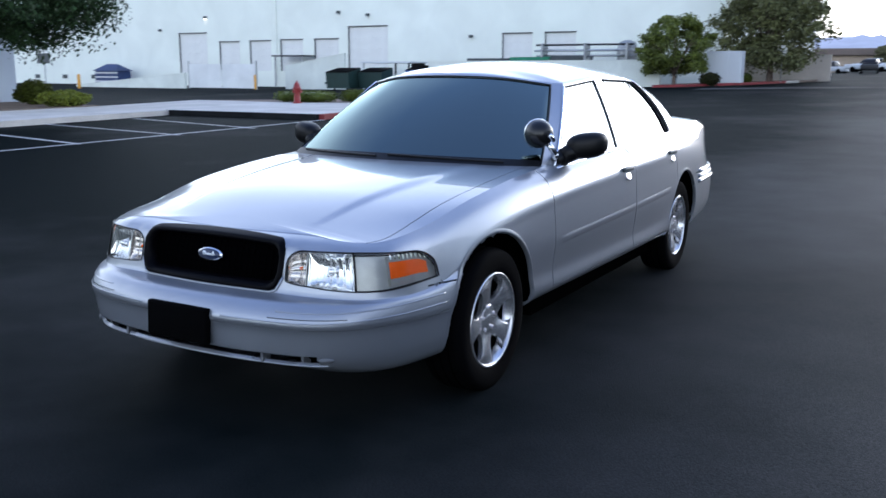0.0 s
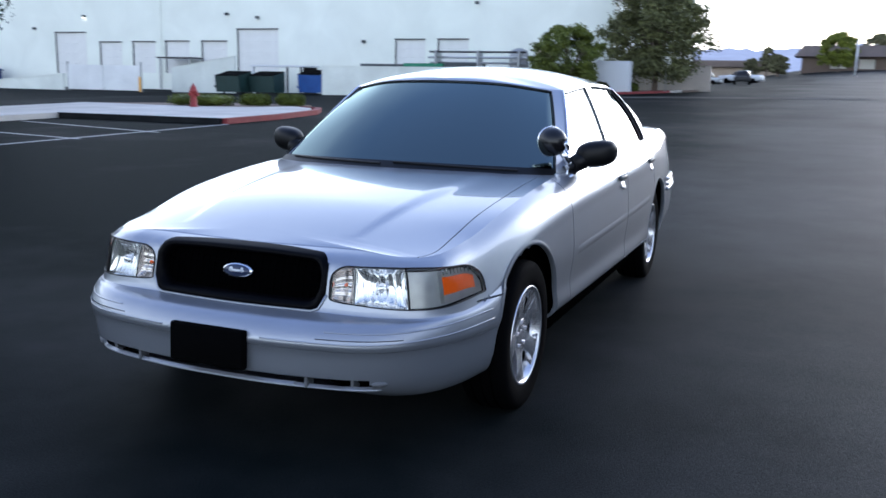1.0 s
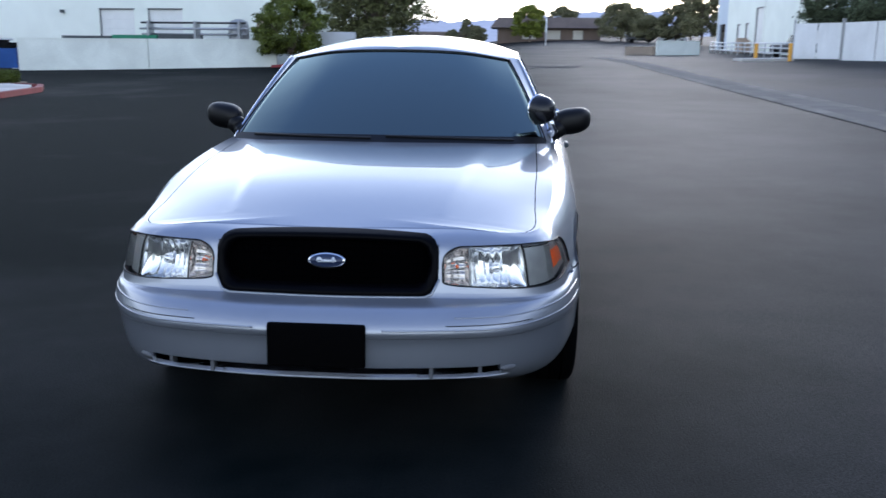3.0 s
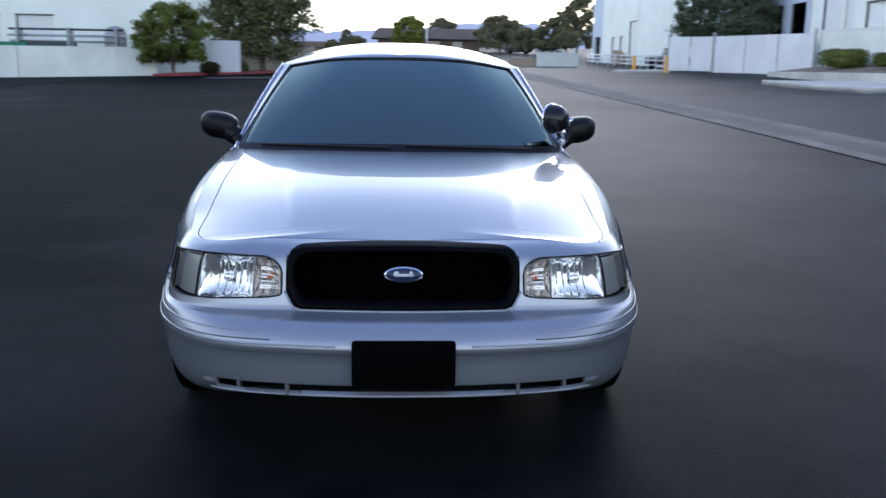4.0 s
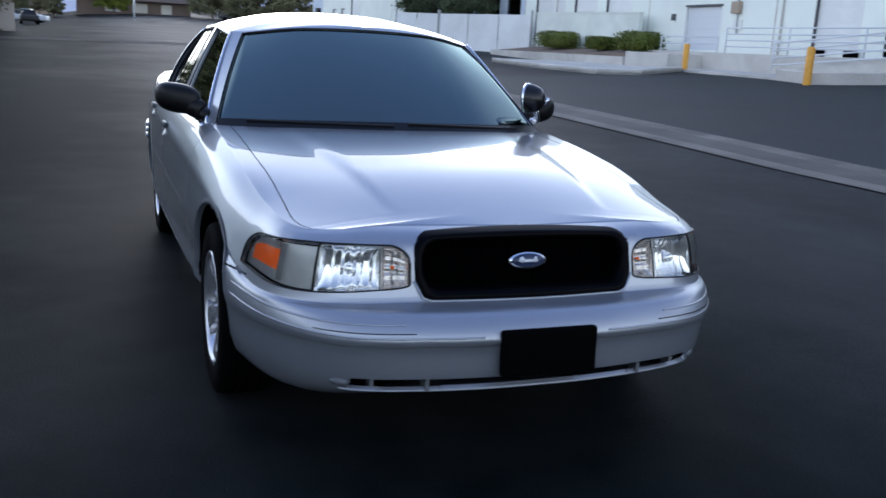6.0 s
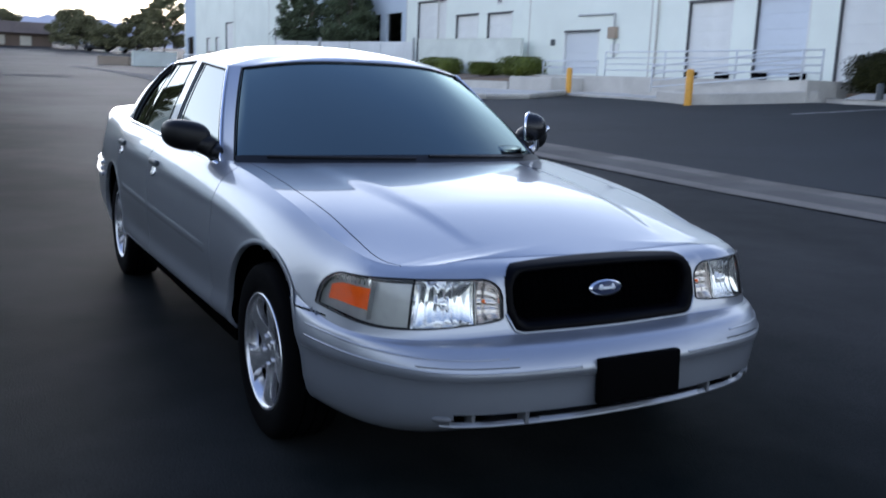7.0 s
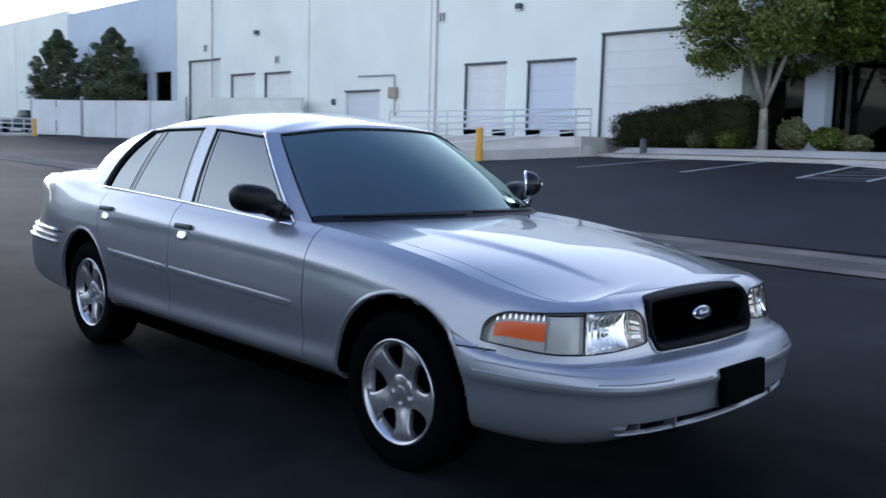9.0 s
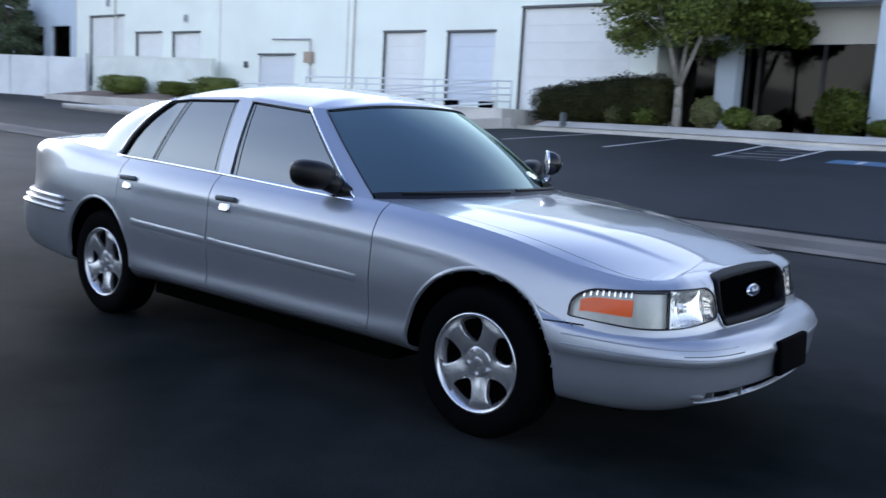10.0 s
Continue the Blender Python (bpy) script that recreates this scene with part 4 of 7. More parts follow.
# ---- trees, hedges and shrubs ----
def leaves(points, size, mat, name, parent, rng, flat=0.0):
    """Many small folded leaves round the given points, in one mesh."""
    n = len(points)
    pts = np.array(points)
    d1 = rng.normal(size=(n, 3))
    d1 /= np.linalg.norm(d1, axis=1)[:, None]
    d2 = np.cross(d1, rng.normal(size=(n, 3)))
    d2 /= np.linalg.norm(d2, axis=1)[:, None]
    s = size * rng.uniform(0.55, 1.35, size=(n, 1))
    v = np.stack([pts - d1 * s, pts - d2 * s * 0.55, pts + d1 * s, pts + d2 * s * 0.55], 1).reshape(-1, 3)
    me = bpy.data.meshes.new(name)
    me.from_pydata(v.tolist(), [], [(4 * k, 4 * k + 1, 4 * k + 2, 4 * k + 3) for k in range(n)])
    me.materials.append(M[mat])
    ob = new(name, me)
    ob.parent = parent
    return ob


def clump_points(rng, clumps, each):
    """Points thrown round clump centres (x, y, z, radius); denser at the skin."""
    out = []
    for (x, y, z, r) in clumps:
        d = rng.normal(size=(each, 3))
        d /= np.linalg.norm(d, axis=1)[:, None]
        q = r * rng.uniform(0.1, 1.25, size=(each, 1)) ** 0.8
        out.append(np.array((x, y, z)) + d * q * np.array((1, 1, 0.75)))
    return np.concatenate(out)


def tree(label, x, y, h, spread_r, trunk_h, seed, leaf="leaf", bark="bark", size=0.13, clumps=46, each=85, trunk_r=0.14, forks=5, base_z=None, conic=False, name="tree", skirt=0.06):
    rng = np.random.default_rng(seed)
    z0 = lie(x, y) if base_z is None else base_z
    ob = base_of(name, label, "tree", at=pose(x, y, z0))
    bm = bmesh.new()
    lean = Vector((rng.uniform(-0.05, 0.05), rng.uniform(-0.05, 0.05), 1))
    top = lean * trunk_h
    add_tube(bm, (0, 0, -0.2), top * 0.5, trunk_r * 1.25, trunk_r, 10)
    add_tube(bm, top * 0.5, top, trunk_r, trunk_r * 0.8, 10)
    tips = []
    if conic:
        add_tube(bm, top, (0, 0, h * 0.95), trunk_r * 0.8, 0.02, 8)
    for k in range(forks):
        a = 2 * math.pi * (k + rng.uniform(-0.25, 0.25)) / forks
        r = spread_r * rng.uniform(0.45, 0.8)
        tip = Vector((r * math.cos(a), r * math.sin(a), trunk_h + (h - trunk_h) * rng.uniform(0.45, 0.8)))
        mid = top.lerp(tip, 0.45) + Vector((0, 0, 0.15 * (h - trunk_h) * rng.uniform(0.1, 0.7)))
        add_tube(bm, top, mid, trunk_r * 0.62, trunk_r * 0.4, 8)
        add_tube(bm, mid, tip, trunk_r * 0.4, trunk_r * 0.12, 6)
        for _ in range(3):
            q = mid.lerp(tip, rng.uniform(0.1, 0.8))
            add_tube(bm, q, q + Vector((rng.uniform(-1, 1), rng.uniform(-1, 1), rng.uniform(0.1, 0.9))) * spread_r * 0.35, trunk_r * 0.18, trunk_r * 0.05, 5)
    part("trunk", bm, bark, ob, smooth=True)
    cl = []
    for k in range(clumps):
        f = rng.uniform(0, 1)
        a = rng.uniform(0, 2 * math.pi)
        if conic:
            zc = trunk_h + (h - trunk_h) * f
            girth = (1 - f ** 2.3) * min(1.0, 0.66 + 1.5 * f)
            rr = spread_r * girth * (0.84 + 0.26 * math.sin(3 * a + seed + 5 * f) * math.cos(13 * f + seed)) * math.sqrt(rng.uniform(0.05, 1.0))
            cr = spread_r * (0.21 - 0.13 * f) * rng.uniform(0.45, 1.4)
        else:
            zc = trunk_h + (h - trunk_h) * (skirt + (0.96 - skirt) * f)
            belly = math.sqrt(max(0.02, 1 - (2 * (0.12 + 0.80 * f) - 0.85) ** 2))
            rr = spread_r * belly * math.sqrt(rng.uniform(0.1, 1.0)) * 0.95
            cr = spread_r * rng.uniform(0.09, 0.22)
        cl.append((rr * math.cos(a), rr * math.sin(a), zc, cr))
    leaves(clump_points(rng, cl, each), size, leaf, "crown", ob, rng)
    return ob


def shrub(label, x, y, rx, ry, h, seed, leaf="leaf_dark", size=0.05, n=2600, square=False, base_z=None, turn=0.0, name="shrub", category="shrub"):
    """A clipped or loose shrub: short stems, and leaves through a rounded body with an uneven skin."""
    rng = np.random.default_rng(seed)
    z0 = lie(x, y) if base_z is None else base_z
    ob = base_of(name, label, category, at=pose(x, y, z0, 0, 0, turn))
    bm = bmesh.new()
    for k in range(6):
        a = rng.uniform(0, 6.28)
        add_tube(bm, (0.3 * rx * math.cos(a), 0.3 * ry * math.sin(a), -0.05), (0.7 * rx * math.cos(a), 0.7 * ry * math.sin(a), h * 0.6), 0.02, 0.008, 5)
    part("stems", bm, "bark", ob)
    d = rng.normal(size=(n, 3))
    p = 5.0 if square else 2.0
    d /= (np.abs(d) ** p).sum(1)[:, None] ** (1 / p)
    wob = 1 + 0.10 * np.sin(5 * d[:, :1] + seed) * np.cos(4 * d[:, 1:2] + 2 * seed) + 0.05 * rng.normal(size=(n, 1))
    q = rng.uniform(0.55, 1.0, size=(n, 1)) ** 0.45 * wob
    pts = d * q * np.array((rx, ry, h * 0.52)) + np.array((0, 0, h * 0.5))
    pts[:, 2] = np.maximum(pts[:, 2], 0.03)
    leaves(pts, size, leaf, "foliage", ob, rng)
    bm = bmesh.new()
    bmesh.ops.create_icosphere(bm, subdivisions=3, radius=1)
    for v in bm.verts:
        c = v.co
        L = (abs(c.x) ** p + abs(c.y) ** p + abs(c.z) ** p) ** (1 / p)
        k = 0.80 * (1 + 0.08 * math.sin(7 * c.x + seed) * math.cos(6 * c.y + c.z * 5))
        v.co = Vector((c.x / L * rx * k, c.y / L * ry * k, max(0.02, c.z / L * h * 0.52 * k + h * 0.5)))
    part("inner_growth", bm, leaf, ob, smooth=True)
    return ob


# northern bed: tree, hedge and low shrubs
bed = lambda x, y: lie(x, y) + 0.30
tree("broad young tree with pale forked trunk and green leaves", -8.95, 23.0, 6.2, 2.75, 1.25, 11, "leaf", "bark_pale", 0.062, 130, 300, 0.135, 4, bed(-8.95, 23.0), skirt=0.26)
for k, (x, h) in enumerate(((-13.3, 1.2), (-12.2, 1.36), (-11.1, 1.5), (-10.2, 1.6))):
    shrub("clipped dark reddish-green hedge along the warehouse", x, 23.3, 1.0, 0.95, h, 20 + k, "hedge_red", 0.036, 9000, True, bed(x, 23.3), name="hedge", category="hedge")
for k, (x, y, r, h, lf) in enumerate(((-9.9, 22.75, 0.45, 0.65, "leaf_mid"), (-10.95, 22.75, 0.42, 0.62, "leaf_olive"), (-7.95, 22.9, 0.48, 0.92, "leaf_olive"), (-6.95, 22.9, 0.52, 0.68, "leaf_mid"),
                                      (-6.1, 22.85, 0.42, 0.45, "leaf_olive"), (-3.15, 24.75, 0.62, 0.55, "leaf_mid"), (-1.4, 24.9, 0.7, 0.9, "leaf_dark"), (0.2, 24.9, 0.7, 0.8, "leaf_yellow"))):
    shrub("low green shrub in the planting bed", x, y, r, r, h, 40 + k, lf, 0.05, 1500, False, bed(x, y))
tree("tall dark leafy tree before the office glazing", -7.1, 24.6, 6.6, 1.7, 2.3, 12, "leaf_dark", "bark_dark", 0.07, 150, 260, 0.06, 5, bed(-6.7, 24.6), skirt=0.12)
shrub("tall loose dark green shrub by the office column", -4.55, 24.65, 0.75, 0.6, 1.4, 58, "leaf_dark", 0.06, 4200, False, bed(-4.1, 24.5))
# raised planting bed with clipped bushes behind the apron
bm = bmesh.new()
front = [bm.verts.new((x, 21.0, z)) for x, z in ((-45.0, 1.36), (-38.0, 1.39), (-30.7, 1.50))]
back = [bm.verts.new((x, 23.8, z)) for x, z in ((-45.0, 1.72), (-38.0, 1.75), (-30.7, 1.78))]
low = [bm.verts.new((x, 21.0, 0.6)) for x in (-45.0, -38.0, -30.7)]
low_back = [bm.verts.new((x, 23.8, 0.6)) for x in (-45.0, -38.0, -30.7)]
for k in range(2):
    bm.faces.new((front[k], front[k + 1], back[k + 1], back[k]))
    bm.faces.new((low[k], low[k + 1], front[k + 1], front[k]))
bm.faces.new((front[0], back[0], low_back[0], low[0]))
bm.faces.new((front[2], low[2], low_back[2], back[2]))
bmesh.ops.recalc_face_normals(bm, faces=bm.faces)
tagged(part("planter_island", bm, "gravel"), "brown gravel planting bed behind a concrete edge", "planting bed", kind="structure")
tagged(part("planter_edge", box(-45.1, -30.6, 20.82, 20.99, 0.6, 1.38, 0.02), "concrete"), "pale concrete edge of the planting bed", "kerb", kind="structure")
tagged(part("ramp_block", box(-30.55, -27.3, 20.9, 22.7, 0.6, 1.62, 0.04), "concrete"), "low pale concrete block by the planting bed", "wall", kind="structure")
for k, (x, r, h) in enumerate(((-40.3, 1.45, 0.86), (-35.5, 0.6, 0.62), (-32.2, 1.15, 0.88))):
    shrub("clipped green bush on the planting bed", x, 22.7, r, 0.85, h, 60 + k, "leaf", 0.05, 5000, True, 1.66)
# pines before the blue entrance
tree("dark cone-shaped pine by the entrance", -62.3, 22.6, 7.2, 2.55, 2.2, 71, "leaf_pine", "bark", 0.075, 190, 240, 0.14, 4, conic=True, name="pine_tree")
tree("dark cone-shaped pine by the entrance", -54.2, 23.0, 7.0, 2.5, 2.2, 72, "leaf_pine", "bark", 0.075, 190, 240, 0.14, 4, lie(-54.2, 23), conic=True, name="pine_tree")
# corner trees behind the red kerb
kerb("kerb_corner", [(-48.5, -13.9), (-49.0, -12.0), (-50.6, -10.72), (-52.0, -9.6), (-57.0, -7.76)], 0.16, 0.15, "red", "red-painted kerb of the tree island")
kerb("kerb_corner_pale", [(-57.0, -7.76), (-58.5, -7.2)], 0.16, 0.15, "concrete", "pale kerb of the tree island")
slab("planter_corner_trees", [(-48.65, -13.9), (-49.15, -12.1), (-52.1, -9.75), (-58.5, -7.4), (-61.5, -6.5), (-61.8, -13.5), (-51.6, -14.2)], 0.3, 0.14, "gravel", "brown gravel bed under the trees", "planting bed")
tree("small broad green tree by the yard wall", -50.6, -13.2, 4.2, 2.5, 0.7, 81, "leaf", "bark", 0.08, 120, 240, 0.12, 5)
tree("tall broad dark green tree by the yard wall", -57.5, -8.9, 10.8, 3.9, 1.3, 82, "leaf_olive", "bark", 0.10, 330, 260, 0.2, 5, conic=True)
shrub("low brown bush under the trees", -50.4, -11.0, 0.6, 0.6, 0.8, 83, "hedge_red", 0.07, 900)
shrub("low dark bush under the trees", -53.7, -9.7, 0.5, 0.5, 0.7, 84, "leaf_dark", 0.07, 900)
cab = base_of("utility_cabinet", "white steel utility cabinet under the trees", "cabinet", at=pose(-52.5, -10.15, lie(-52.5, -10.15) + 0.14, 0, 0, 90))
part("body", box(-1.5, 0.6, -0.45, 0.45, 0, 1.9, 0.03), "steel_white", cab)
for x in (-1.2, -0.5, 0.22):
    part("door", box(x - 0.30, x + 0.30, -0.47, -0.451, 0.15, 1.85, 0.005), "steel_white", cab)
sgn = base_of("road_sign", "small white sign board on a grey post", "sign", at=pose(-55.8, -7.9, lie(-55.8, -7.9) + 0.1, 0, 0, 90))
part("post", tube((0, 0, 0), (0, 0, 2.2), 0.03), "steel_grey", sgn, smooth=True)
b = part("board", box(-0.28, 0.28, -0.045, -0.031, 1.55, 2.25, 0.004), "door_white", sgn)
for z in (1.75, 1.9, 2.05):
    part("bar", box(-0.18, 0.18, -0.050, -0.0455, z - 0.03, z + 0.03), "grey_metal", b)
# western bed
tree("dark pine hanging over the western planting bed", -13.6, -26.6, 8.5, 5.4, 1.7, 91, "leaf_deep", "bark", 0.07, 340, 300, 0.17, 7, lie(-13.6, -26.6) + 0.15, name="pine_tree")
shrub("yellow-green loose shrub on brown gravel", -15.3, -23.75, 0.9, 0.68, 0.52, 92, "leaf_yellow", 0.06, 2400, False, lie(-13, -23) + 0.16)
shrub("dark green loose shrub on brown gravel", -15.9, -26.2, 0.6, 0.6, 0.85, 93, "leaf_dark", 0.06, 1800, False, lie(-13.9, -25.6) + 0.16)
shrub("dark green shrub by the office column", -17.3, -28.7, 0.4, 0.4, 0.5, 94, "leaf_dark", 0.06, 1800, False, lie(-15, -27) + 0.16)
for k, (x, y, r) in enumerate(((-22.4, -19.15, 1.2), (-23.3, -17.45, 0.55), (-23.9, -16.35, 0.55))):
    shrub("clipped low green hedge behind the hydrant", x, y, r * 0.62, r, 0.40, 100 + k, "leaf_mid", 0.04, 2200, True, lie(x, y) + 0.13)

# hydrant
hyd = base_of("fire_hydrant", "red cast-iron fire hydrant on the corner walk", "hydrant", at=pose(-20.8, -18.3, lie(-20.8, -18.3) + 0.13))
part("barrel", lathe([(0.16, 0), (0.16, 0.05), (0.115, 0.06), (0.11, 0.50), (0.15, 0.52), (0.15, 0.56), (0.12, 0.58), (0.11, 0.66), (0.06, 0.74), (0.03, 0.76), (0.03, 0.81), (0, 0.81)], 20), "hydrant", hyd, smooth=True)
for a in (0, 90, 180):
    m = pose(0, 0, 0.44, 0, 0, a)
    part("outlet_cap", tube(m @ Vector((0.09, 0, 0)), m @ Vector((0.20, 0, 0)), 0.06, n=14), "hydrant", hyd)


# ---- skips, containers, shed ----
def skip(label, x, y, mat, w=1.9, d=1.3, h=1.35, turn=90.0, group="skips", lid=True):
    ob = base_of("dumpster", label, "dumpster", group, at=pose(x, y, lie(x, y), 0, 0, turn))
    bm = bmesh.new()
    vs = [bm.verts.new(p) for p in ((-w / 2, -d / 2 + 0.15, 0.15), (w / 2, -d / 2 + 0.15, 0.15), (w / 2, -d / 2, h * 0.8), (-w / 2, -d / 2, h * 0.8),
                                    (-w / 2, d / 2, 0.15), (w / 2, d / 2, 0.15), (w / 2, d / 2, h), (-w / 2, d / 2, h))]
    for q in ((0, 1, 2, 3), (7, 6, 5, 4), (3, 2, 6, 7), (0, 3, 7, 4), (1, 5, 6, 2), (0, 4, 5, 1)):
        bm.faces.new([vs[i] for i in q])
    bmesh.ops.recalc_face_normals(bm, faces=bm.faces)
    part("bin_body", bm, mat, ob)
    for s in (-1, 1):
        part("rib", box(s * w / 2 - 0.03, s * w / 2 + 0.03, -d / 2 - 0.05, d / 2, 0.45, 0.60, 0.01), mat, ob)
        part("wheel", tube((s * w * 0.4 - 0.03, 0, 0.08), (s * w * 0.4 + 0.03, 0, 0.08), 0.08), "rubber", ob)
    if lid:
        for s in (-1, 1):
            bm = box(-w / 4 + 0.01, w / 4 - 0.01, -d / 2 - 0.05, d / 2, 0, 0.03, 0.01)
            part("lid", bm, "rubber", ob, m=Matrix.Translation((s * w / 4, 0, h * 0.9 + 0.02)) @ pose(0, 0, 0, math.degrees(math.atan2(h * 0.2, d)), 0, 0))
    return ob


skip("dark green steel dumpster by the dock", -50.1, -37.75, "skip_green", 2.05, 1.6, 1.6)
skip("dark green steel dumpster by the dock", -51.0, -35.5, "skip_green", 2.1, 1.5, 1.6)
skip("blue steel dumpster beside the yard wall", -52.9, -32.7, "blue_metal", 1.9, 1.4, 1.75)
tr = base_of("trash_enclosure", "low roofed trash enclosure with dark posts", "shelter", at=pose(-55.2, -36.6, lie(-55.2, -36.6), 0, 0, 90))
part("roof", box(-2.3, 2.3, -1.3, 1.3, 2.0, 2.12, 0.02), "steel_white", tr)
for x in (-2.1, 0.9, 2.1):
    part("post", box(x - 0.06, x + 0.06, -1.2, -1.08, -0.1, 2.0), "steel_white" if x < 0 else "black_metal", tr)
part("back_wall", box(0.9, 2.1, 1.1, 1.2, 0, 2.0), "black_metal", tr)
can = base_of("canopy", "flat dark canopy roof over the ramp", "canopy", at=pose(-57.9, -49.0, 0, 0, 0, 90))
part("roof", box(-1.5, 1.9, -0.9, 0.9, 2.62, 2.74, 0.02), "black_metal", can)
for x in (-1.3, 1.7):
    part("post", box(x - 0.06, x + 0.06, -0.7, -0.58, -0.1, 2.62), "steel_grey", can)
shed = base_of("storage_shed", "small blue metal shed with a pitched roof", "shed", at=pose(-57.0, -70.8, 0, 0, 0, 90))
part("body", box(-1.6, 1.6, -0.8, 0.8, -0.1, 1.35, 0.02), "navy_metal", shed)
for z in (0.35, 0.75, 1.15):
    part("rail", box(-1.65, 1.65, -0.84, -0.801, z - 0.06, z + 0.06), "steel_white", shed)
bm = bmesh.new()
vs = [bm.verts.new(p) for p in ((-1.75, -1.0, 1.35), (1.75, -1.0, 1.35), (1.75, 1.0, 1.35), (-1.75, 1.0, 1.35), (-0.8, 0, 2.0), (0.8, 0, 2.0))]
for q in ((0, 1, 5, 4), (2, 3, 4, 5), (1, 2, 5), (3, 0, 4), (3, 2, 1, 0)):
    bm.faces.new([vs[i] for i in q])
part("roof", bm, "navy_metal", shed)
bs = base_of("notice_board", "small dark notice board on a post", "sign", at=pose(-50.0, -71.6, 0, 0, 0, 90))
part("post", tube((0, 0, -0.1), (0, 0, 3.0), 0.05), "steel_grey", bs)
part("board", box(-0.9, 0.9, -0.10, -0.055, 2.0, 2.9, 0.01), "grey_metal", bs)
# containers and stacked racks over the yard wall
for y0, y1, mat, lab in ((-30.0, -26.6, "grey_metal", "dark grey steel container behind the yard wall"), (-26.5, -23.4, "green_metal", "green steel container behind the yard wall"),
                         (-23.3, -20.9, "grey_metal", "dark steel container behind the yard wall")):
    c = base_of("steel_container", lab, "container", "containers in the yard", at=pose(-56.0, (y0 + y1) / 2, lie(-56, y0), 0, 0, 90))
    L = y1 - y0
    part("body", box(-L / 2, L / 2, -1.0, 1.0, 0, 2.25, 0.02), mat, c)
    for k in range(8):
        x = -L / 2 + L * (k + 0.5) / 8
        part("rib", box(x - 0.06, x + 0.06, -1.03, -1.001, 0.1, 2.15), mat, c)
rk = base_of("pipe_rack", "steel rack with long white pipes and dark beams", "rack", at=pose(-55.5, -20.0, lie(-55.5, -20), 0, 0, 90))
for z, mat, y in ((2.15, "steel_grey", 0.0), (2.55, "steel_white", 0.2), (2.9, "black_metal", -0.1), (2.5, "steel_grey", -0.35)):
    part("pipe", tube((-4.6, y, z), (2.6, y, z), 0.07), mat, rk, smooth=True)
for x in (-4.0, -0.8, 2.2):
    part("upright", box(x - 0.06, x + 0.06, -0.5, 0.5, 0, 3.0), "steel_grey", rk)
for y, z0, r in ((-18.2, 0.4, 0.7), (-16.4, 0.4, 0.6)):
    t = part("storage_tank", lathe([(0, 0), (r, 0), (r, 2.6), (r * 0.8, 3.0), (0.2, 3.15), (0, 3.15)], 18), "steel_grey" if y < -17 else "tan", smooth=True, m=pose(-56.4, y, lie(-56.4, y)))
    tagged(t, "upright cylindrical storage tank behind the yard wall", "tank", "tanks in the yard")

# ---- the far end: low offices, parked cars, trees, mountains ----
FARX = -187.0
fz = lambda y: lie(FARX, y)
off = base_of("far_office", "long low tan office with a brown mansard roof", "building", at=pose(FARX, 7.2, fz(7), 0, 0, 90))
part("wall", wall_sheet(-10.6, 10.6, -1, 2.6, [(-5.4, -2.6, 0.3, 2.1), (-0.4, 2.4, 0.3, 2.1), (5.0, 7.0, 0.3, 2.1)]), "tan_dark", off)
# the light of the windows is put into cream panels
for x0, x1 in ((-5.4, -2.6), (-0.4, 2.4), (5.0, 7.0)):
    part("window", box(x0, x1, 0.12, 0.2, 0.3, 2.1), "stucco_cream", off, "pale panel coloured as a lit window")
bm = bmesh.new()
vs = [bm.verts.new(p) for p in ((-12, -1.2, 2.55), (12, -1.2, 2.55), (12, 12, 2.55), (-12, 12, 2.55), (-10.5, 0.6, 4.7), (10.5, 0.6, 4.7), (10.5, 10, 4.7), (-10.5, 10, 4.7))]
for q in ((0, 1, 5, 4), (1, 2, 6, 5), (2, 3, 7, 6), (3, 0, 4, 7), (4, 5, 6, 7), (3, 2, 1, 0)):
    bm.faces.new([vs[i] for i in q])
bmesh.ops.recalc_face_normals(bm, faces=bm.faces)
part("roof", bm, "tile", off, "brown mansard roof")
of2 = base_of("far_office", "low tan building with a brown roof far down the road", "building", at=pose(-215.0, -18, lie(-215, -18), 0, 0, 90))
part("wall", box(-14, 9, 0, 10, -1, 2.8), "tan", of2)
part("roof", box(-15, 10, -1.0, 11, 2.8, 4.4, 0.3), "tile", of2)
pole = base_of("lamp_post", "tall white lamp post far down the yard", "lamp post", at=pose(-150.0, 5.5, lie(-150, 5.5)))
part("shaft", tube((0, 0, -0.2), (0, 0, 5.6), 0.16, 0.11), "steel_white", pole, smooth=True)
part("head", box(-0.5, 0.3, -0.15, 0.15, 5.6, 5.75, 0.03), "steel_white", pole)
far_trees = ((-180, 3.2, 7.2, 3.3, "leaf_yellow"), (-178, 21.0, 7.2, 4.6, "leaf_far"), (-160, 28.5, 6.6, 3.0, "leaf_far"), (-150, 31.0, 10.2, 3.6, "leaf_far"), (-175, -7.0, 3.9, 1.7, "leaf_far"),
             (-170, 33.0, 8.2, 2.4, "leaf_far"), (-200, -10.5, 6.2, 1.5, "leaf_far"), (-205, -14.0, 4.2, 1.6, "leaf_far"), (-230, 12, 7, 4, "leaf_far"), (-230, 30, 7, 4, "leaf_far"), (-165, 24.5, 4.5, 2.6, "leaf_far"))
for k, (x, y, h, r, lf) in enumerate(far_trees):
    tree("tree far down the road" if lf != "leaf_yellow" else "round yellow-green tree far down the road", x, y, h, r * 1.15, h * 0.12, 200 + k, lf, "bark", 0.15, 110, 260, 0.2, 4)


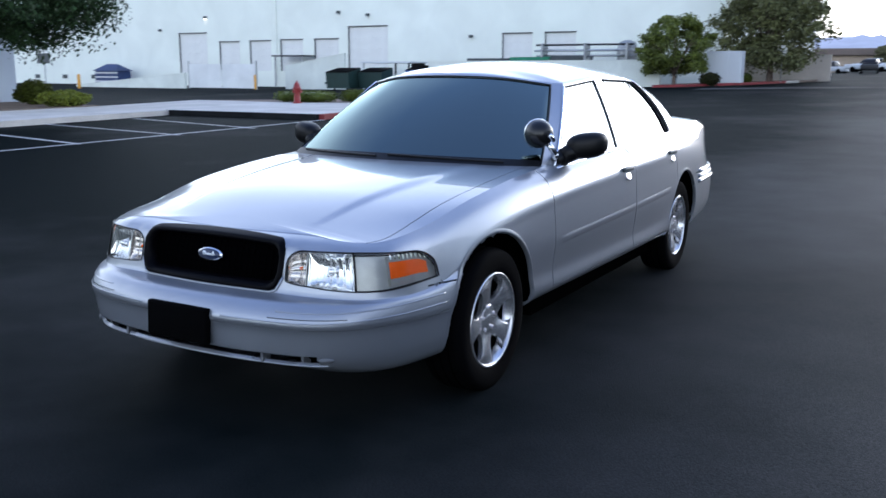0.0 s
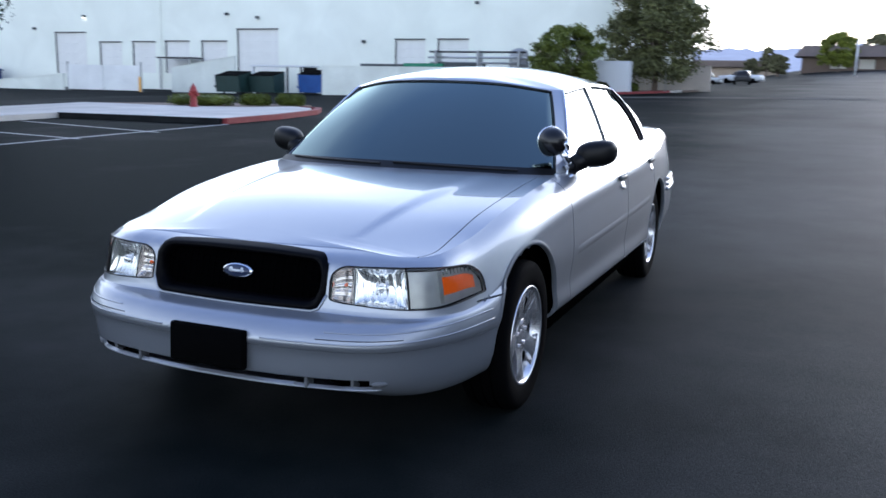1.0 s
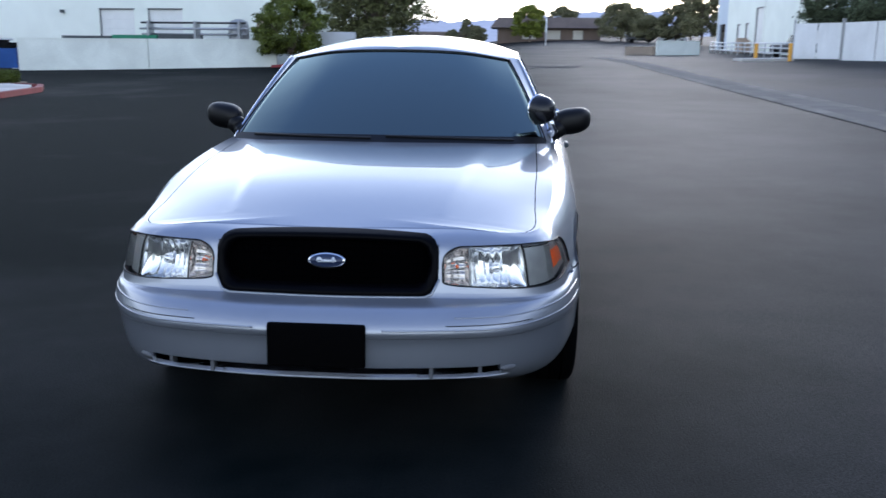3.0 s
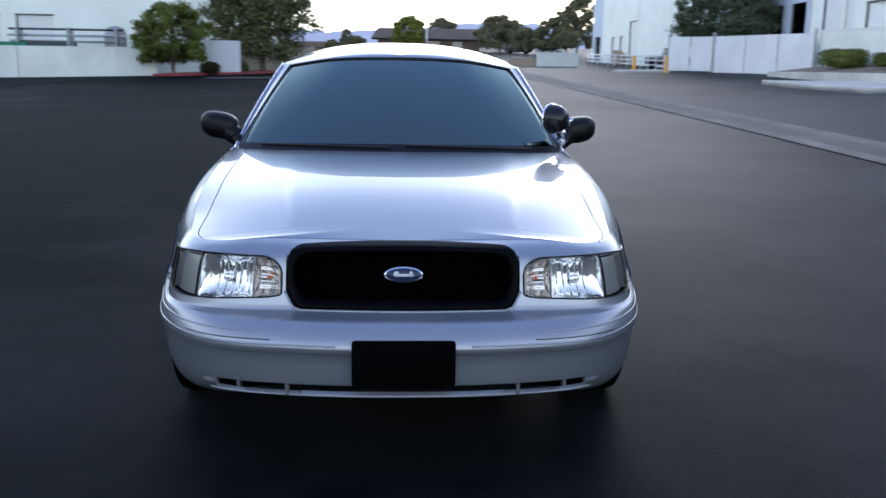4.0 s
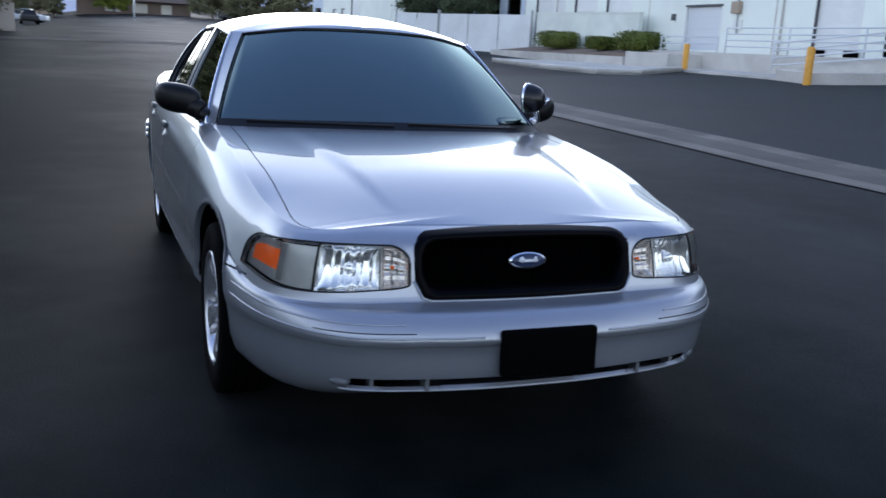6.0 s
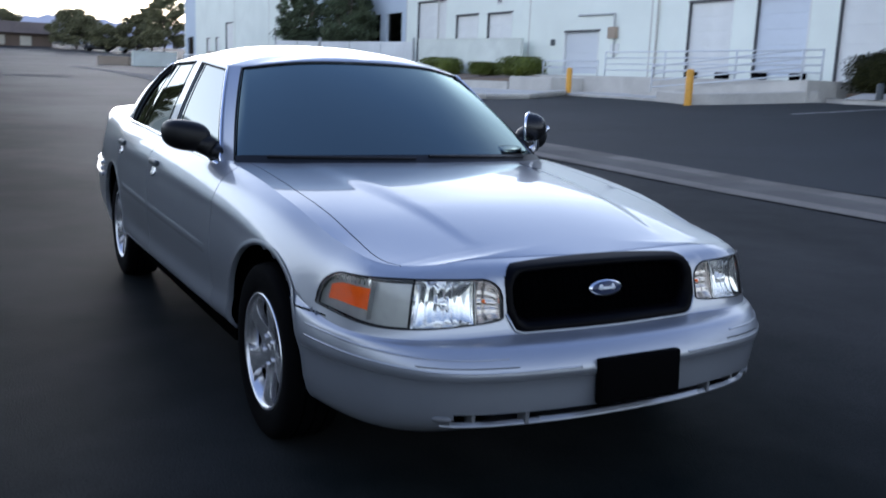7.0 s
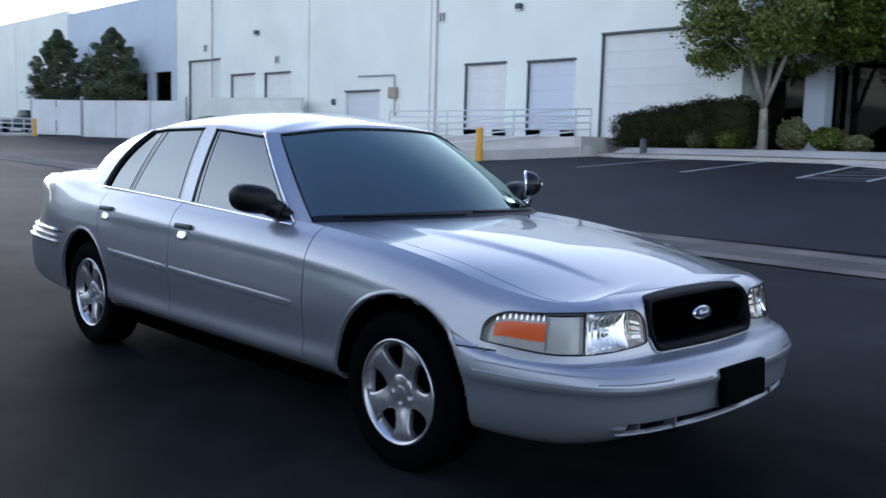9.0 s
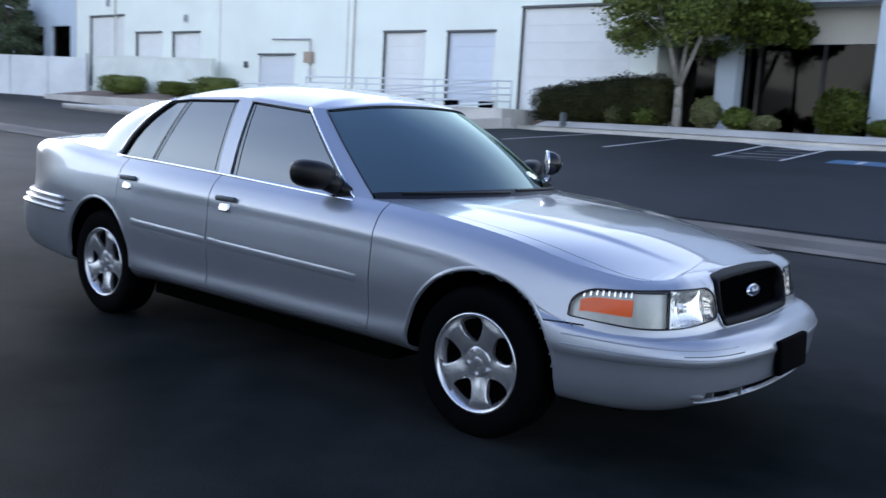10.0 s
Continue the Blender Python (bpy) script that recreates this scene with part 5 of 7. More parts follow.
def far_car(label, x, y, mat, turn, L=4.8, truck=False, z=None):
    ob = base_of("parked_car", label, "car", "cars parked far off", at=pose(x, y, lie(x, y) if z is None else z, 0, 0, turn))
    bm = bmesh.new()
    add_box(bm, -L / 2, L / 2, -0.9, 0.9, 0.35, 0.95, 0.12)
    part("body", bm, mat, ob, smooth=True)
    x0, x1 = (-0.6, 1.1) if truck else (-1.5, 1.0)
    bm = bmesh.new()
    vs = add_box(bm, x0, x1, -0.78, 0.78, 0.9, 1.6 if truck else 1.45, 0.1)
    for v in vs:
        if v.co.z > 1.2:
            v.co.x = (v.co.x - (x0 + x1) / 2) * 0.72 + (x0 + x1) / 2
            v.co.y *= 0.85
    part("cabin", bm, "gloss_black", ob, smooth=True)
    part("roof", box((x0 + x1) / 2 - 0.55, (x0 + x1) / 2 + 0.55, -0.6, 0.6, 1.58 if truck else 1.44, 1.64 if truck else 1.50, 0.03), mat, ob)
    for sx in (-1, 1):
        for sy in (-1, 1):
            part("wheel", tube((sx * L * 0.31, sy * 0.70, 0.34), (sx * L * 0.31, sy * 0.92, 0.34), 0.34, n=16), "rubber", ob)
    return ob


far_car("white pickup parked far down the road", -118, -8.5, "steel_white", 80, 5.4, True)
far_car("white van parked far down the road", -123, -13.6, "steel_white", 70, 5.2, True)
far_car("white sedan parked far down the road", -132, -9.5, "steel_white", 85)
far_car("dark sedan parked far down the road", -104, -7.2, "black_metal", 5)
far_car("white van parked far down the road", -150, -10.5, "steel_white", 90, 5.2, True)
far_car("dark car parked before the far trees", -165, 23.0, "black_metal", 90)
far_car("white car parked before the far trees", -163, 28.5, "steel_white", 90)
far_car("dark pickup parked beyond the gate", -66.0, 21.8, "black_metal", 15, 5.4, True)
shb = base_of("pallet_stack", "stack of pale wooden crates by the far dock", "crates", at=pose(-90.5, 23.6, lie(-90.5, 23.6)))
for k in range(3):
    part("crate", box(-1.5 + k * 0.95, -0.6 + k * 0.95, -0.5, 0.5, 0, 1.5 - 0.2 * k, 0.02), "tan", shb)

# mountains on the western skyline
bm = bmesh.new()
rows = []
for k in range(181):
    y = -2600 + 5200 * k / 180
    ridge = 128 + 26 * noise.noise(Vector((y * 0.0016, 0.3, 0))) + 14 * noise.noise(Vector((y * 0.006, 2.3, 0))) + 5 * noise.noise(Vector((y * 0.02, 5.3, 0)))
    ridge *= 1.0 + 0.25 * smooth(-200, 900, y)
    rows.append([bm.verts.new((-2300 - 900 * f - 60 * noise.noise(Vector((y * 0.01, f * 3, 1))), y, -5 + ridge * f ** 0.8 * (1 + 0.12 * noise.noise(Vector((y * 0.02, f * 4, 7)))))) for f in (0, 0.25, 0.5, 0.75, 1.0)])
for p, q in zip(rows, rows[1:]):
    for j in range(4):
        bm.faces.new((p[j], q[j], q[j + 1], p[j + 1]))
bmesh.ops.recalc_face_normals(bm, faces=bm.faces)
tagged(part("backdrop_mountains", bm, "mountain", smooth=True), "hazy blue mountain range on the skyline", "mountains", kind="structure")

# ---- the car: nose towards +x, standing over the origin ----
AXLE, HUB, TYRE_R = 1.4565, 0.335, 0.335
# plan of the widest line, from the nose round to the tail
PLAN = [(2.455, 0.0), (2.435, 0.33), (2.36, 0.62), (2.16, 0.800), (1.86, 0.884), (1.4565, 0.908), (0.86, 0.925), (0.0, 0.94),
        (-0.8, 0.945), (-1.4565, 0.935), (-2.1, 0.905), (-2.55, 0.84), (-2.76, 0.66), (-2.84, 0.33), (-2.86, 0.0)]
# at each of those: how far in from the widest line, and how high, from the sill upwards
NOSE = [(0.25, 0.274), (0.12, 0.288), (0.030, 0.308), (0.010, 0.425), (0.0, 0.475), (0.045, 0.532), (0.12, 0.550), (0.145, 0.566), (0.188, 0.724), (0.27, 0.765)]
BEND = [(0.17, 0.250), (0.085, 0.271), (0.030, 0.315), (0.010, 0.425), (0.0, 0.475), (0.035, 0.532), (0.085, 0.550), (0.105, 0.566), (0.150, 0.722), (0.226, 0.764)]
CORNER = [(0.13, 0.234), (0.065, 0.258), (0.030, 0.322), (0.012, 0.428), (0.0, 0.475), (0.015, 0.530), (0.03, 0.545), (0.038, 0.565), (0.070, 0.712), (0.122, 0.750)]
WING_A = [(0.12, 0.236), (0.05, 0.262), (0.020, 0.326), (0.010, 0.425), (0.0, 0.475), (0.012, 0.540), (0.03, 0.565), (0.035, 0.58), (0.078, 0.718), (0.125, 0.782)]
WING_B = [(0.12, 0.26), (0.03, 0.29), (0.005, 0.36), (0.0, 0.45), (0.0, 0.55), (0.0, 0.62), (0.01, 0.68), (0.022, 0.74), (0.065, 0.822), (0.118, 0.862)]
DOOR_A = [(0.15, 0.272), (0.080, 0.288), (0.010, 0.342), (0.013, 0.44), (0.0, 0.57), (0.003, 0.66), (0.010, 0.74), (0.019, 0.802), (0.063, 0.880), (0.125, 0.924)]
DOOR_B = [(0.15, 0.272), (0.085, 0.288), (0.012, 0.342), (0.014, 0.44), (0.0, 0.58), (0.003, 0.68), (0.010, 0.77), (0.018, 0.836), (0.056, 0.905), (0.115, 0.952)]
DOOR_C = [(0.15, 0.272), (0.085, 0.288), (0.012, 0.342), (0.014, 0.44), (0.0, 0.58), (0.003, 0.69), (0.010, 0.78), (0.018, 0.858), (0.056, 0.927), (0.115, 0.980)]
TAIL_A = [(0.12, 0.26), (0.03, 0.29), (0.01, 0.36), (0.0, 0.47), (0.0, 0.60), (0.003, 0.70), (0.012, 0.79), (0.03, 0.88), (0.065, 0.95), (0.12, 0.995)]
TAIL_B = [(0.12, 0.26), (0.05, 0.29), (0.02, 0.37), (0.005, 0.48), (0.0, 0.60), (0.003, 0.69), (0.012, 0.78), (0.03, 0.87), (0.062, 0.985), (0.115, 1.034)]
TAIL_C = [(0.12, 0.28), (0.05, 0.31), (0.01, 0.38), (0.0, 0.47), (0.0, 0.57), (0.03, 0.645), (0.06, 0.70), (0.07, 0.81), (0.08, 0.958), (0.13, 1.016)]
TAIL_D = [(0.12, 0.28), (0.05, 0.31), (0.01, 0.38), (0.0, 0.47), (0.0, 0.57), (0.045, 0.645), (0.095, 0.70), (0.10, 0.81), (0.115, 0.958), (0.17, 1.02)]
SECTIONS = [NOSE, NOSE, BEND, CORNER, WING_A, WING_B, DOOR_A, DOOR_B, DOOR_C, TAIL_A, TAIL_B, TAIL_C, TAIL_D, TAIL_D, TAIL_D]


def skin(u, lev):
    """A point of the right half of the body: u along the plan, lev up the section."""
    x, y = spline_across(PLAN, u)
    xa, ya = spline_across(PLAN, max(0, u - 0.02))
    xb, yb = spline_across(PLAN, min(14, u + 0.02))
    nx, ny = yb - ya, xa - xb
    ln = math.hypot(nx, ny)
    k = min(13, int(u))
    near = [spline(SECTIONS[min(14, max(0, k + d))], lev) for d in (-1, 0, 1, 2)]
    inn, z = spline([near[0], near[1], near[2], near[3]], 1 + u - k)
    return Vector((x - nx / ln * inn, max(0.0, y - ny / ln * inn), z))


def skin_u(x):
    """The station whose widest point lies at x."""
    lo, hi = 0.0, 14.0
    for _ in range(40):
        mid = (lo + hi) / 2
        lo, hi = (mid, hi) if spline(PLAN, mid)[0] > x else (lo, mid)
    return lo


def stations(a, b, step):
    """Stations from a to b about a step apart on the ground."""
    out, u = [a], a
    while u < b:
        p, q = spline(PLAN, u), spline(PLAN, min(14, u + 0.01))
        u += step / max(1e-4, math.dist(p, q) / 0.01)
        out.append(min(u, b))
    return out


def grid_mesh(rows, keep=lambda c: True, flip=False):
    bm = bmesh.new()
    vs = [[bm.verts.new(p) for p in r] for r in rows]
    for i in range(len(rows) - 1):
        for j in range(len(rows[0]) - 1):
            q = [vs[i][j], vs[i + 1][j], vs[i + 1][j + 1], vs[i][j + 1]]
            if flip:
                q.reverse()
            c = (q[0].co + q[1].co + q[2].co + q[3].co) / 4
            if keep(c):
                bm.faces.new(q)
    bmesh.ops.delete(bm, geom=[v for v in bm.verts if not v.link_faces], context="VERTS")
    bmesh.ops.remove_doubles(bm, verts=bm.verts, dist=1e-5)
    return bm


def arch_cut(bm):
    """Opens the wheel arches and lays their edges on clean arcs."""
    for cx, cz, r in ((AXLE, 0.330, 0.378), (-AXLE, 0.345, 0.375)):
        def far(v):
            dz = v.co.z - cz
            return math.hypot(v.co.x - cx, dz if dz > 0 else dz * 0.25)
        dead = [f for f in bm.faces if all(far(v) < r for v in f.verts)]
        bmesh.ops.delete(bm, geom=dead, context="FACES")
        for v in bm.verts:
            d = far(v)
            if d < r and v.link_faces:
                k = r / max(d, 1e-4)
                v.co.x = cx + (v.co.x - cx) * k
                if v.co.z > cz:
                    v.co.z = cz + (v.co.z - cz) * k
    return bm


def slit(bm, axis, at, inside, gap=0.006):
    """Cuts a panel gap across the faces that inside() picks."""
    no = Vector((1, 0, 0)) if axis == "x" else Vector((0, 0, 1))
    for d in (-gap / 2, gap / 2):
        fs = [f for f in bm.faces if inside(f.calc_center_median())]
        geom = fs + list({e for f in fs for e in f.edges}) + list({v for f in fs for v in f.verts})
        bmesh.ops.bisect_plane(bm, geom=geom, plane_co=no * (at + d), plane_no=no, dist=1e-6)
    k = 0 if axis == "x" else 2
    dead = [f for f in bm.faces if abs(f.calc_center_median()[k] - at) < gap * 0.45 and inside(f.calc_center_median())]
    bmesh.ops.delete(bm, geom=dead, context="FACES")


def split(bm, pick):
    """A new bmesh with the faces that pick() names; they leave the old one."""
    take = [f for f in bm.faces if pick(f.calc_center_median())]
    out = bmesh.new()
    seen = {}
    for f in take:
        out.faces.new([seen[v.index] if v.index in seen else seen.setdefault(v.index, out.verts.new(v.co)) for v in f.verts])
    bmesh.ops.delete(bm, geom=take, context="FACES")
    bm.verts.index_update()
    return out


def thicken(bm, t=0.012):
    """Gives a panel its folded-in edge."""
    rim = [e for e in bm.edges if len(e.link_faces) == 1]
    bm.normal_update()
    normal = {v: v.normal.copy() for e in rim for v in e.verts}
    for e in rim:
        e.smooth = False
    out = bmesh.ops.extrude_edge_only(bm, edges=rim)
    fresh = [g for g in out["geom"] if isinstance(g, bmesh.types.BMVert)]
    old = list(normal.items())
    for v in fresh:
        near = min((n for n in v.link_edges for n in n.verts if n in normal), key=lambda o: (o.co - v.co).length, default=None)
        if near is not None:
            v.co = v.co - normal[near] * t
    return bm


def mirrored(bm):
    out = bm.copy()
    for v in out.verts:
        v.co.y = -v.co.y
    bmesh.ops.reverse_faces(out, faces=out.faces)
    return out


def pair(name, bm, mat, parent, label="", smooth_on=True):
    """One part on each side of the car."""
    other = mirrored(bm)
    return part(name, bm, mat, parent, label, smooth_on), part(name, other, mat, parent, label, smooth_on)


car = base_of("sedan_car", "silver metallic four-door sedan with black grille and tinted windows", "car")

# --- lower body, left side first (y > 0), mirrored to the right
us = stations(0.0, 4.6, 0.011) + stations(4.6, 14.0, 0.022)[1:]
levels = [9 * k / 72 for k in range(73)]
side = grid_mesh([[skin(u, lv) for lv in levels] for u in us])
arch_cut(side)
slit(side, "x", 0.857, lambda c: c.y > 0.7 and 0.6 < c.x < 1.1 and c.z > 0.30)
slit(side, "x", -0.335, lambda c: c.y > 0.7 and -0.6 < c.x < 0 and c.z > 0.345)
slit(side, "x", -1.235, lambda c: c.y > 0.7 and -1.4 < c.x < -1.1 and c.z > 0.60)
slit(side, "z", 0.348, lambda c: c.y > 0.7 and -1.12 < c.x < 0.857 and c.z < 0.42)
slit(side, "z", 0.563, lambda c: c.y > 0.7 and 1.70 < c.x < 1.93 and 0.50 < c.z < 0.62)
slit(side, "z", 0.668, lambda c: c.y > 0.5 and c.x < -1.75 and 0.60 < c.z < 0.72)
side.verts.index_update()


def on_skin(u, z, inward=0.0, lo=4.5, hi=9.0):
    """The point of the skin at station u and height z, moved in by some metres."""
    for _ in range(26):
        mid = (lo + hi) / 2
        lo, hi = (mid, hi) if skin(u, mid).z < z else (lo, mid)
    p = skin(u, lo)
    if inward:
        q, r = skin(u, min(9, lo + 0.15)), skin(min(14, u + 0.04), lo)
        n = (q - p).cross(r - p)
        n = n.normalized() if n.length > 1e-9 else Vector((1, 0, 0))
        if n.x < 0 and u < 4 or n.y < 0 and u >= 4:
            n = -n
        p = p - n * inward
    return p


def u_at_y(y):
    """The station of the nose whose head lamp line lies that far from the middle."""
    lo, hi = 0.0, 4.2
    for _ in range(30):
        mid = (lo + hi) / 2
        lo, hi = (mid, hi) if skin(mid, 7.3).y < y else (lo, mid)
    return lo


LAMP_IN, LAMP_CELL, LAMP_MID, LAMP_OUT = u_at_y(0.396), u_at_y(0.490), u_at_y(0.684), 3.98
GRILLE_Y = 0.378


def lamp_span(u):
    """Lower and upper edge of the head lamp at station u."""
    f = (u - LAMP_IN) / (LAMP_OUT - LAMP_IN)
    low = 0.590 - 0.014 * smooth(0.0, 0.6, f) + 0.012 * smooth(0.6, 1.0, f)
    top = 0.718 + 0.004 * smooth(0.0, 0.4, f) - 0.018 * smooth(0.5, 1.0, f)
    r = 0.10
    if f < r:
        top -= 0.055 * (1 - math.sqrt(max(0.0, 1 - (1 - f / r) ** 2)))
        low += 0.012 * (1 - math.sqrt(max(0.0, 1 - (1 - f / r) ** 2)))
    if f > 0.86:
        bend = 1 - math.sqrt(max(0.0, 1 - ((f - 0.86) / 0.14) ** 2))
        low += 0.006 * bend
        top -= 0.072 * bend
    return low, top


def grille_span(y):
    low = 0.559
    top = 0.760 - 0.012 * (y / GRILLE_Y) ** 2
    d = max(0.0, (abs(y) - GRILLE_Y + 0.055) / 0.055)
    k = 1 - math.sqrt(max(0.0, 1 - min(1, d) ** 2))
    return low + 0.060 * k, top - 0.045 * k


def u_guess(c):
    """The station nearest to a point of the nose."""
    return min((math.hypot(q.x - c.x, q.y - c.y), u) for u, q in NOSE_LINE)[1]


NOSE_LINE = [(k * 0.02, skin(k * 0.02, 7.5)) for k in range(215)]


def lamp_zone(c):
    if c.x < 1.80 or c.y < 0.36 or c.z < 0.545 or c.z > 0.74:
        return False
    u = u_guess(c)
    if u < LAMP_IN or u > LAMP_OUT:
        return False
    low, top = lamp_span(u)
    return low < c.z < top


def grille_zone(c):
    if c.x < 2.0 or abs(c.y) > GRILLE_Y:
        return False
    low, top = grille_span(c.y)
    return low < c.z < top


slit(side, "z", 0.489, lambda c: c.x > 1.72 and 0.42 < c.y < 0.70 and 0.46 < c.z < 0.52, 0.003)
slit(side, "z", 0.448, lambda c: c.x > 1.72 and 0.42 < c.z < 0.47, 0.003)
slit(side, "z", 0.324, lambda c: c.y < 0.60 and c.x > 2.1 and 0.27 < c.z < 0.375, 0.040)
side.verts.index_update()
split(side, lamp_zone).free()
LAMP_EDGE = []
for k in range(241):
    u = LAMP_IN + (LAMP_OUT - LAMP_IN) * k / 240
    LAMP_EDGE += [on_skin(u, z) for z in lamp_span(u)]
for u in (LAMP_IN, LAMP_OUT):
    LAMP_EDGE += [on_skin(u, lamp_span(u)[0] + (lamp_span(u)[1] - lamp_span(u)[0]) * k / 20) for k in range(21)]
for v in {v for e in side.edges if len(e.link_faces) == 1 for v in e.verts}:
    if v.co.x > 1.80 and v.co.y > 0.36 and 0.5705 < v.co.z < 0.745:
        near = min(LAMP_EDGE, key=lambda p: (p - v.co).length_squared)
        if (near - v.co).length < 0.022:
            v.co = near
split(side, grille_zone).free()
bumper = split(side, lambda c: c.x > 1.6 and c.z < 0.572 - 0.009 * smooth(2.1, 1.9, c.x))
fender = split(side, lambda c: c.x > 0.857 and c.x < 2.02)
header = split(side, lambda c: c.x >= 2.02)
sill = split(side, lambda c: -1.235 < c.x < 0.857 and c.z < 0.348)
front_door = split(side, lambda c: -0.335 < c.x < 0.857)
rear_door = split(side, lambda c: -1.235 < c.x < -0.335)
rear_bumper = split(side, lambda c: c.x < -1.75 and c.z < 0.668)
tail_lens = split(side, lambda c: c.x < -2.56 and 0.50 < c.y < 0.80 and 0.70 < c.z < 0.885)
tail_panel = split(side, lambda c: c.x < -2.56 and c.y < 0.62)
quarter = side


def whole(name, bm, mat, label=""):
    """A part that runs across the middle: both halves in one mesh."""
    for v in bm.verts:
        if abs(v.co.y) < 0.004:
            v.co.y = 0.0
    other = mirrored(bm)
    me = bpy.data.meshes.new("half")
    other.to_mesh(me)
    other.free()
    bm.from_mesh(me)
    bpy.data.meshes.remove(me)
    bmesh.ops.remove_doubles(bm, verts=bm.verts, dist=1e-4)
    thicken(bm)
    return part(name, bm, mat, car, label, True)


front_bumper = whole("front_bumper", bumper, "paint_bumper", "silver painted front bumper cover")
for nm, bm in (("front_fender", fender), ("rocker_panel", sill), ("front_door", front_door), ("rear_door", rear_door), ("rear_quarter_panel", quarter)):
    thicken(bm)
    got = pair(nm, bm, "paint", car)
    if nm == "front_door":
        front_doors = got
    if nm == "rear_door":
        rear_doors = got
whole("rear_bumper", rear_bumper, "paint_bumper", "silver painted rear bumper cover")
whole("tail_panel", tail_panel, "paint")
thicken(tail_lens)
pair("tail_light", tail_lens, "tail", car, "red plastic tail light")


def joined(*bms):
    out = bmesh.new()
    for b in bms:
        me = bpy.data.meshes.new("tmp")
        b.to_mesh(me)
        b.free()
        out.from_mesh(me)
        bpy.data.meshes.remove(me)
    bmesh.ops.remove_doubles(out, verts=out.verts, dist=2e-4)
    return out


# --- bonnet and boot lid: crowned sheets between the top edges of the two sides
def crowned(u, a, spine_x, spine_z, crease=0.0):
    edge = skin(u, 9)
    x = edge.x + (spine_x - edge.x) * a
    y = edge.y * (1 - a)
    z = edge.z + (spine_z - edge.z) * (1 - (1 - a) ** 2.3)
    if crease:
        line = 0.36 + 0.20 * smooth(2.2, 0.9, x)
        z += crease * (1 - smooth(line - 0.035, line + 0.035, y)) * smooth(2.25, 2.0, x)
    return Vector((x, y, z))


DECK_Z = [(-1.90, 1.078), (-2.2, 1.086), (-2.5, 1.080), (-2.67, 1.042)]


def along(table, x):
    for (xa, za), (xb, zb) in zip(table, table[1:]):
        if x >= xb:
            t = (x - xa) / (xb - xa)
            return za + (zb - za) * max(0, t)
    return table[-1][1]


def soft_along(table, x):
    return sum(along(table, x + d) for d in (-0.12, -0.06, 0, 0.06, 0.12)) / 5 if table[0][0] - 0.1 > x > table[-1][0] + 0.1 else along(table, x)


HOOD_LINE = np.polyfit((2.205, 2.0, 1.7, 1.4, 1.1, 0.95, 0.75), (0.768, 0.824, 0.876, 0.912, 0.938, 0.950, 0.962), 3)
HOOD_DROP = np.polyfit((2.2, 1.9, 1.45, 0.86, 0.7), (0.035, 0.056, 0.052, 0.038, 0.034), 3)


def hood_z(x, y):
    line = 0.375 + 0.155 * (2.2 - x) / 1.3
    wide = 0.018 + 0.03 * smooth(2.0, 1.2, x)
    swell = 0.009 * (1 - smooth(line - wide, line + wide, abs(y))) * smooth(2.24, 1.70, x) * (0.25 + 0.75 * smooth(0.8, 1.5, x))
    return float(np.polyval(HOOD_LINE, x)) - float(np.polyval(HOOD_DROP, x)) * (abs(y) / 0.78) ** 2.4 + swell - 0.0105 * smooth(1.70, 2.19, x)


def hood_point(u, a):
    edge = skin(u, 9)
    f = smooth(1.0, 5.0, u)
    sx = (2.185 - 0.055 * u) * (1 - f) + (edge.x + 0.25 * smooth(4.3, U_COWL, u)) * f
    x, y = edge.x + (sx - edge.x) * a, edge.y * (1 - a)
    return Vector((x, y, hood_z(x, y) + (edge.z - hood_z(edge.x, edge.y)) * (1 - a) ** (3 + 3 * smooth(2.8, 4.4, u))))


U_COWL = skin_u(0.70)


def hood_seam(u):
    """How far in from the edge the gap between hood and fender runs."""
    return 0.085 * smooth(2.5, 4.7, u)


rows = []
for u in stations(0.0, 4.6, 0.011) + stations(4.6, U_COWL, 0.022)[1:]:
    a0 = hood_seam(u) + 0.005 if u > 2.9 else 0.0
    rows.append([hood_point(u, a0 + (1 - a0) * (k / 44) ** 1.25) for k in range(45)])
hood = joined(grid_mesh(rows), header)
soft = [v for v in hood.verts if v.co.x > 2.06 and v.co.z > 0.728 and not v.is_boundary]
for _ in range(12):
    bmesh.ops.smooth_vert(hood, verts=soft, factor=0.5, use_axis_x=False, use_axis_y=False, use_axis_z=True)
whole("hood", hood, "paint", "silver hood with two long creases")
rows = [[hood_point(u, hood_seam(u) * k / 8) for k in range(9)] for u in stations(2.92, U_COWL, 0.022)]
wing_top = grid_mesh(rows)
thicken(wing_top)
pair("fender_top", wing_top, "paint", car)

U_DECK = skin_u(-1.58)
rows = []
for u in stations(U_DECK, 14.0, 0.03):
    ex = skin(u, 9).x
    f = smooth(9.6, 10.8, u) * (1 - smooth(10.9, 13.6, u))
    sx0 = -1.95 - 0.72 * (u - U_DECK) / (14 - U_DECK)
    rows.append([crowned(u, k / 26, sx0, soft_along(DECK_Z, sx0)) for k in range(27)])
deck = grid_mesh(rows)
deck.verts.index_update()
deck_side = split(deck, lambda c: c.y > 0.665)
for v in [v for v in deck.verts if any(len(e.link_faces) == 1 for e in v.link_edges) and v.co.y > 0.5]:
    v.co.y -= 0.005
whole("trunk_lid", deck, "paint", "silver trunk lid")
pair("quarter_top", deck_side, "paint", car)

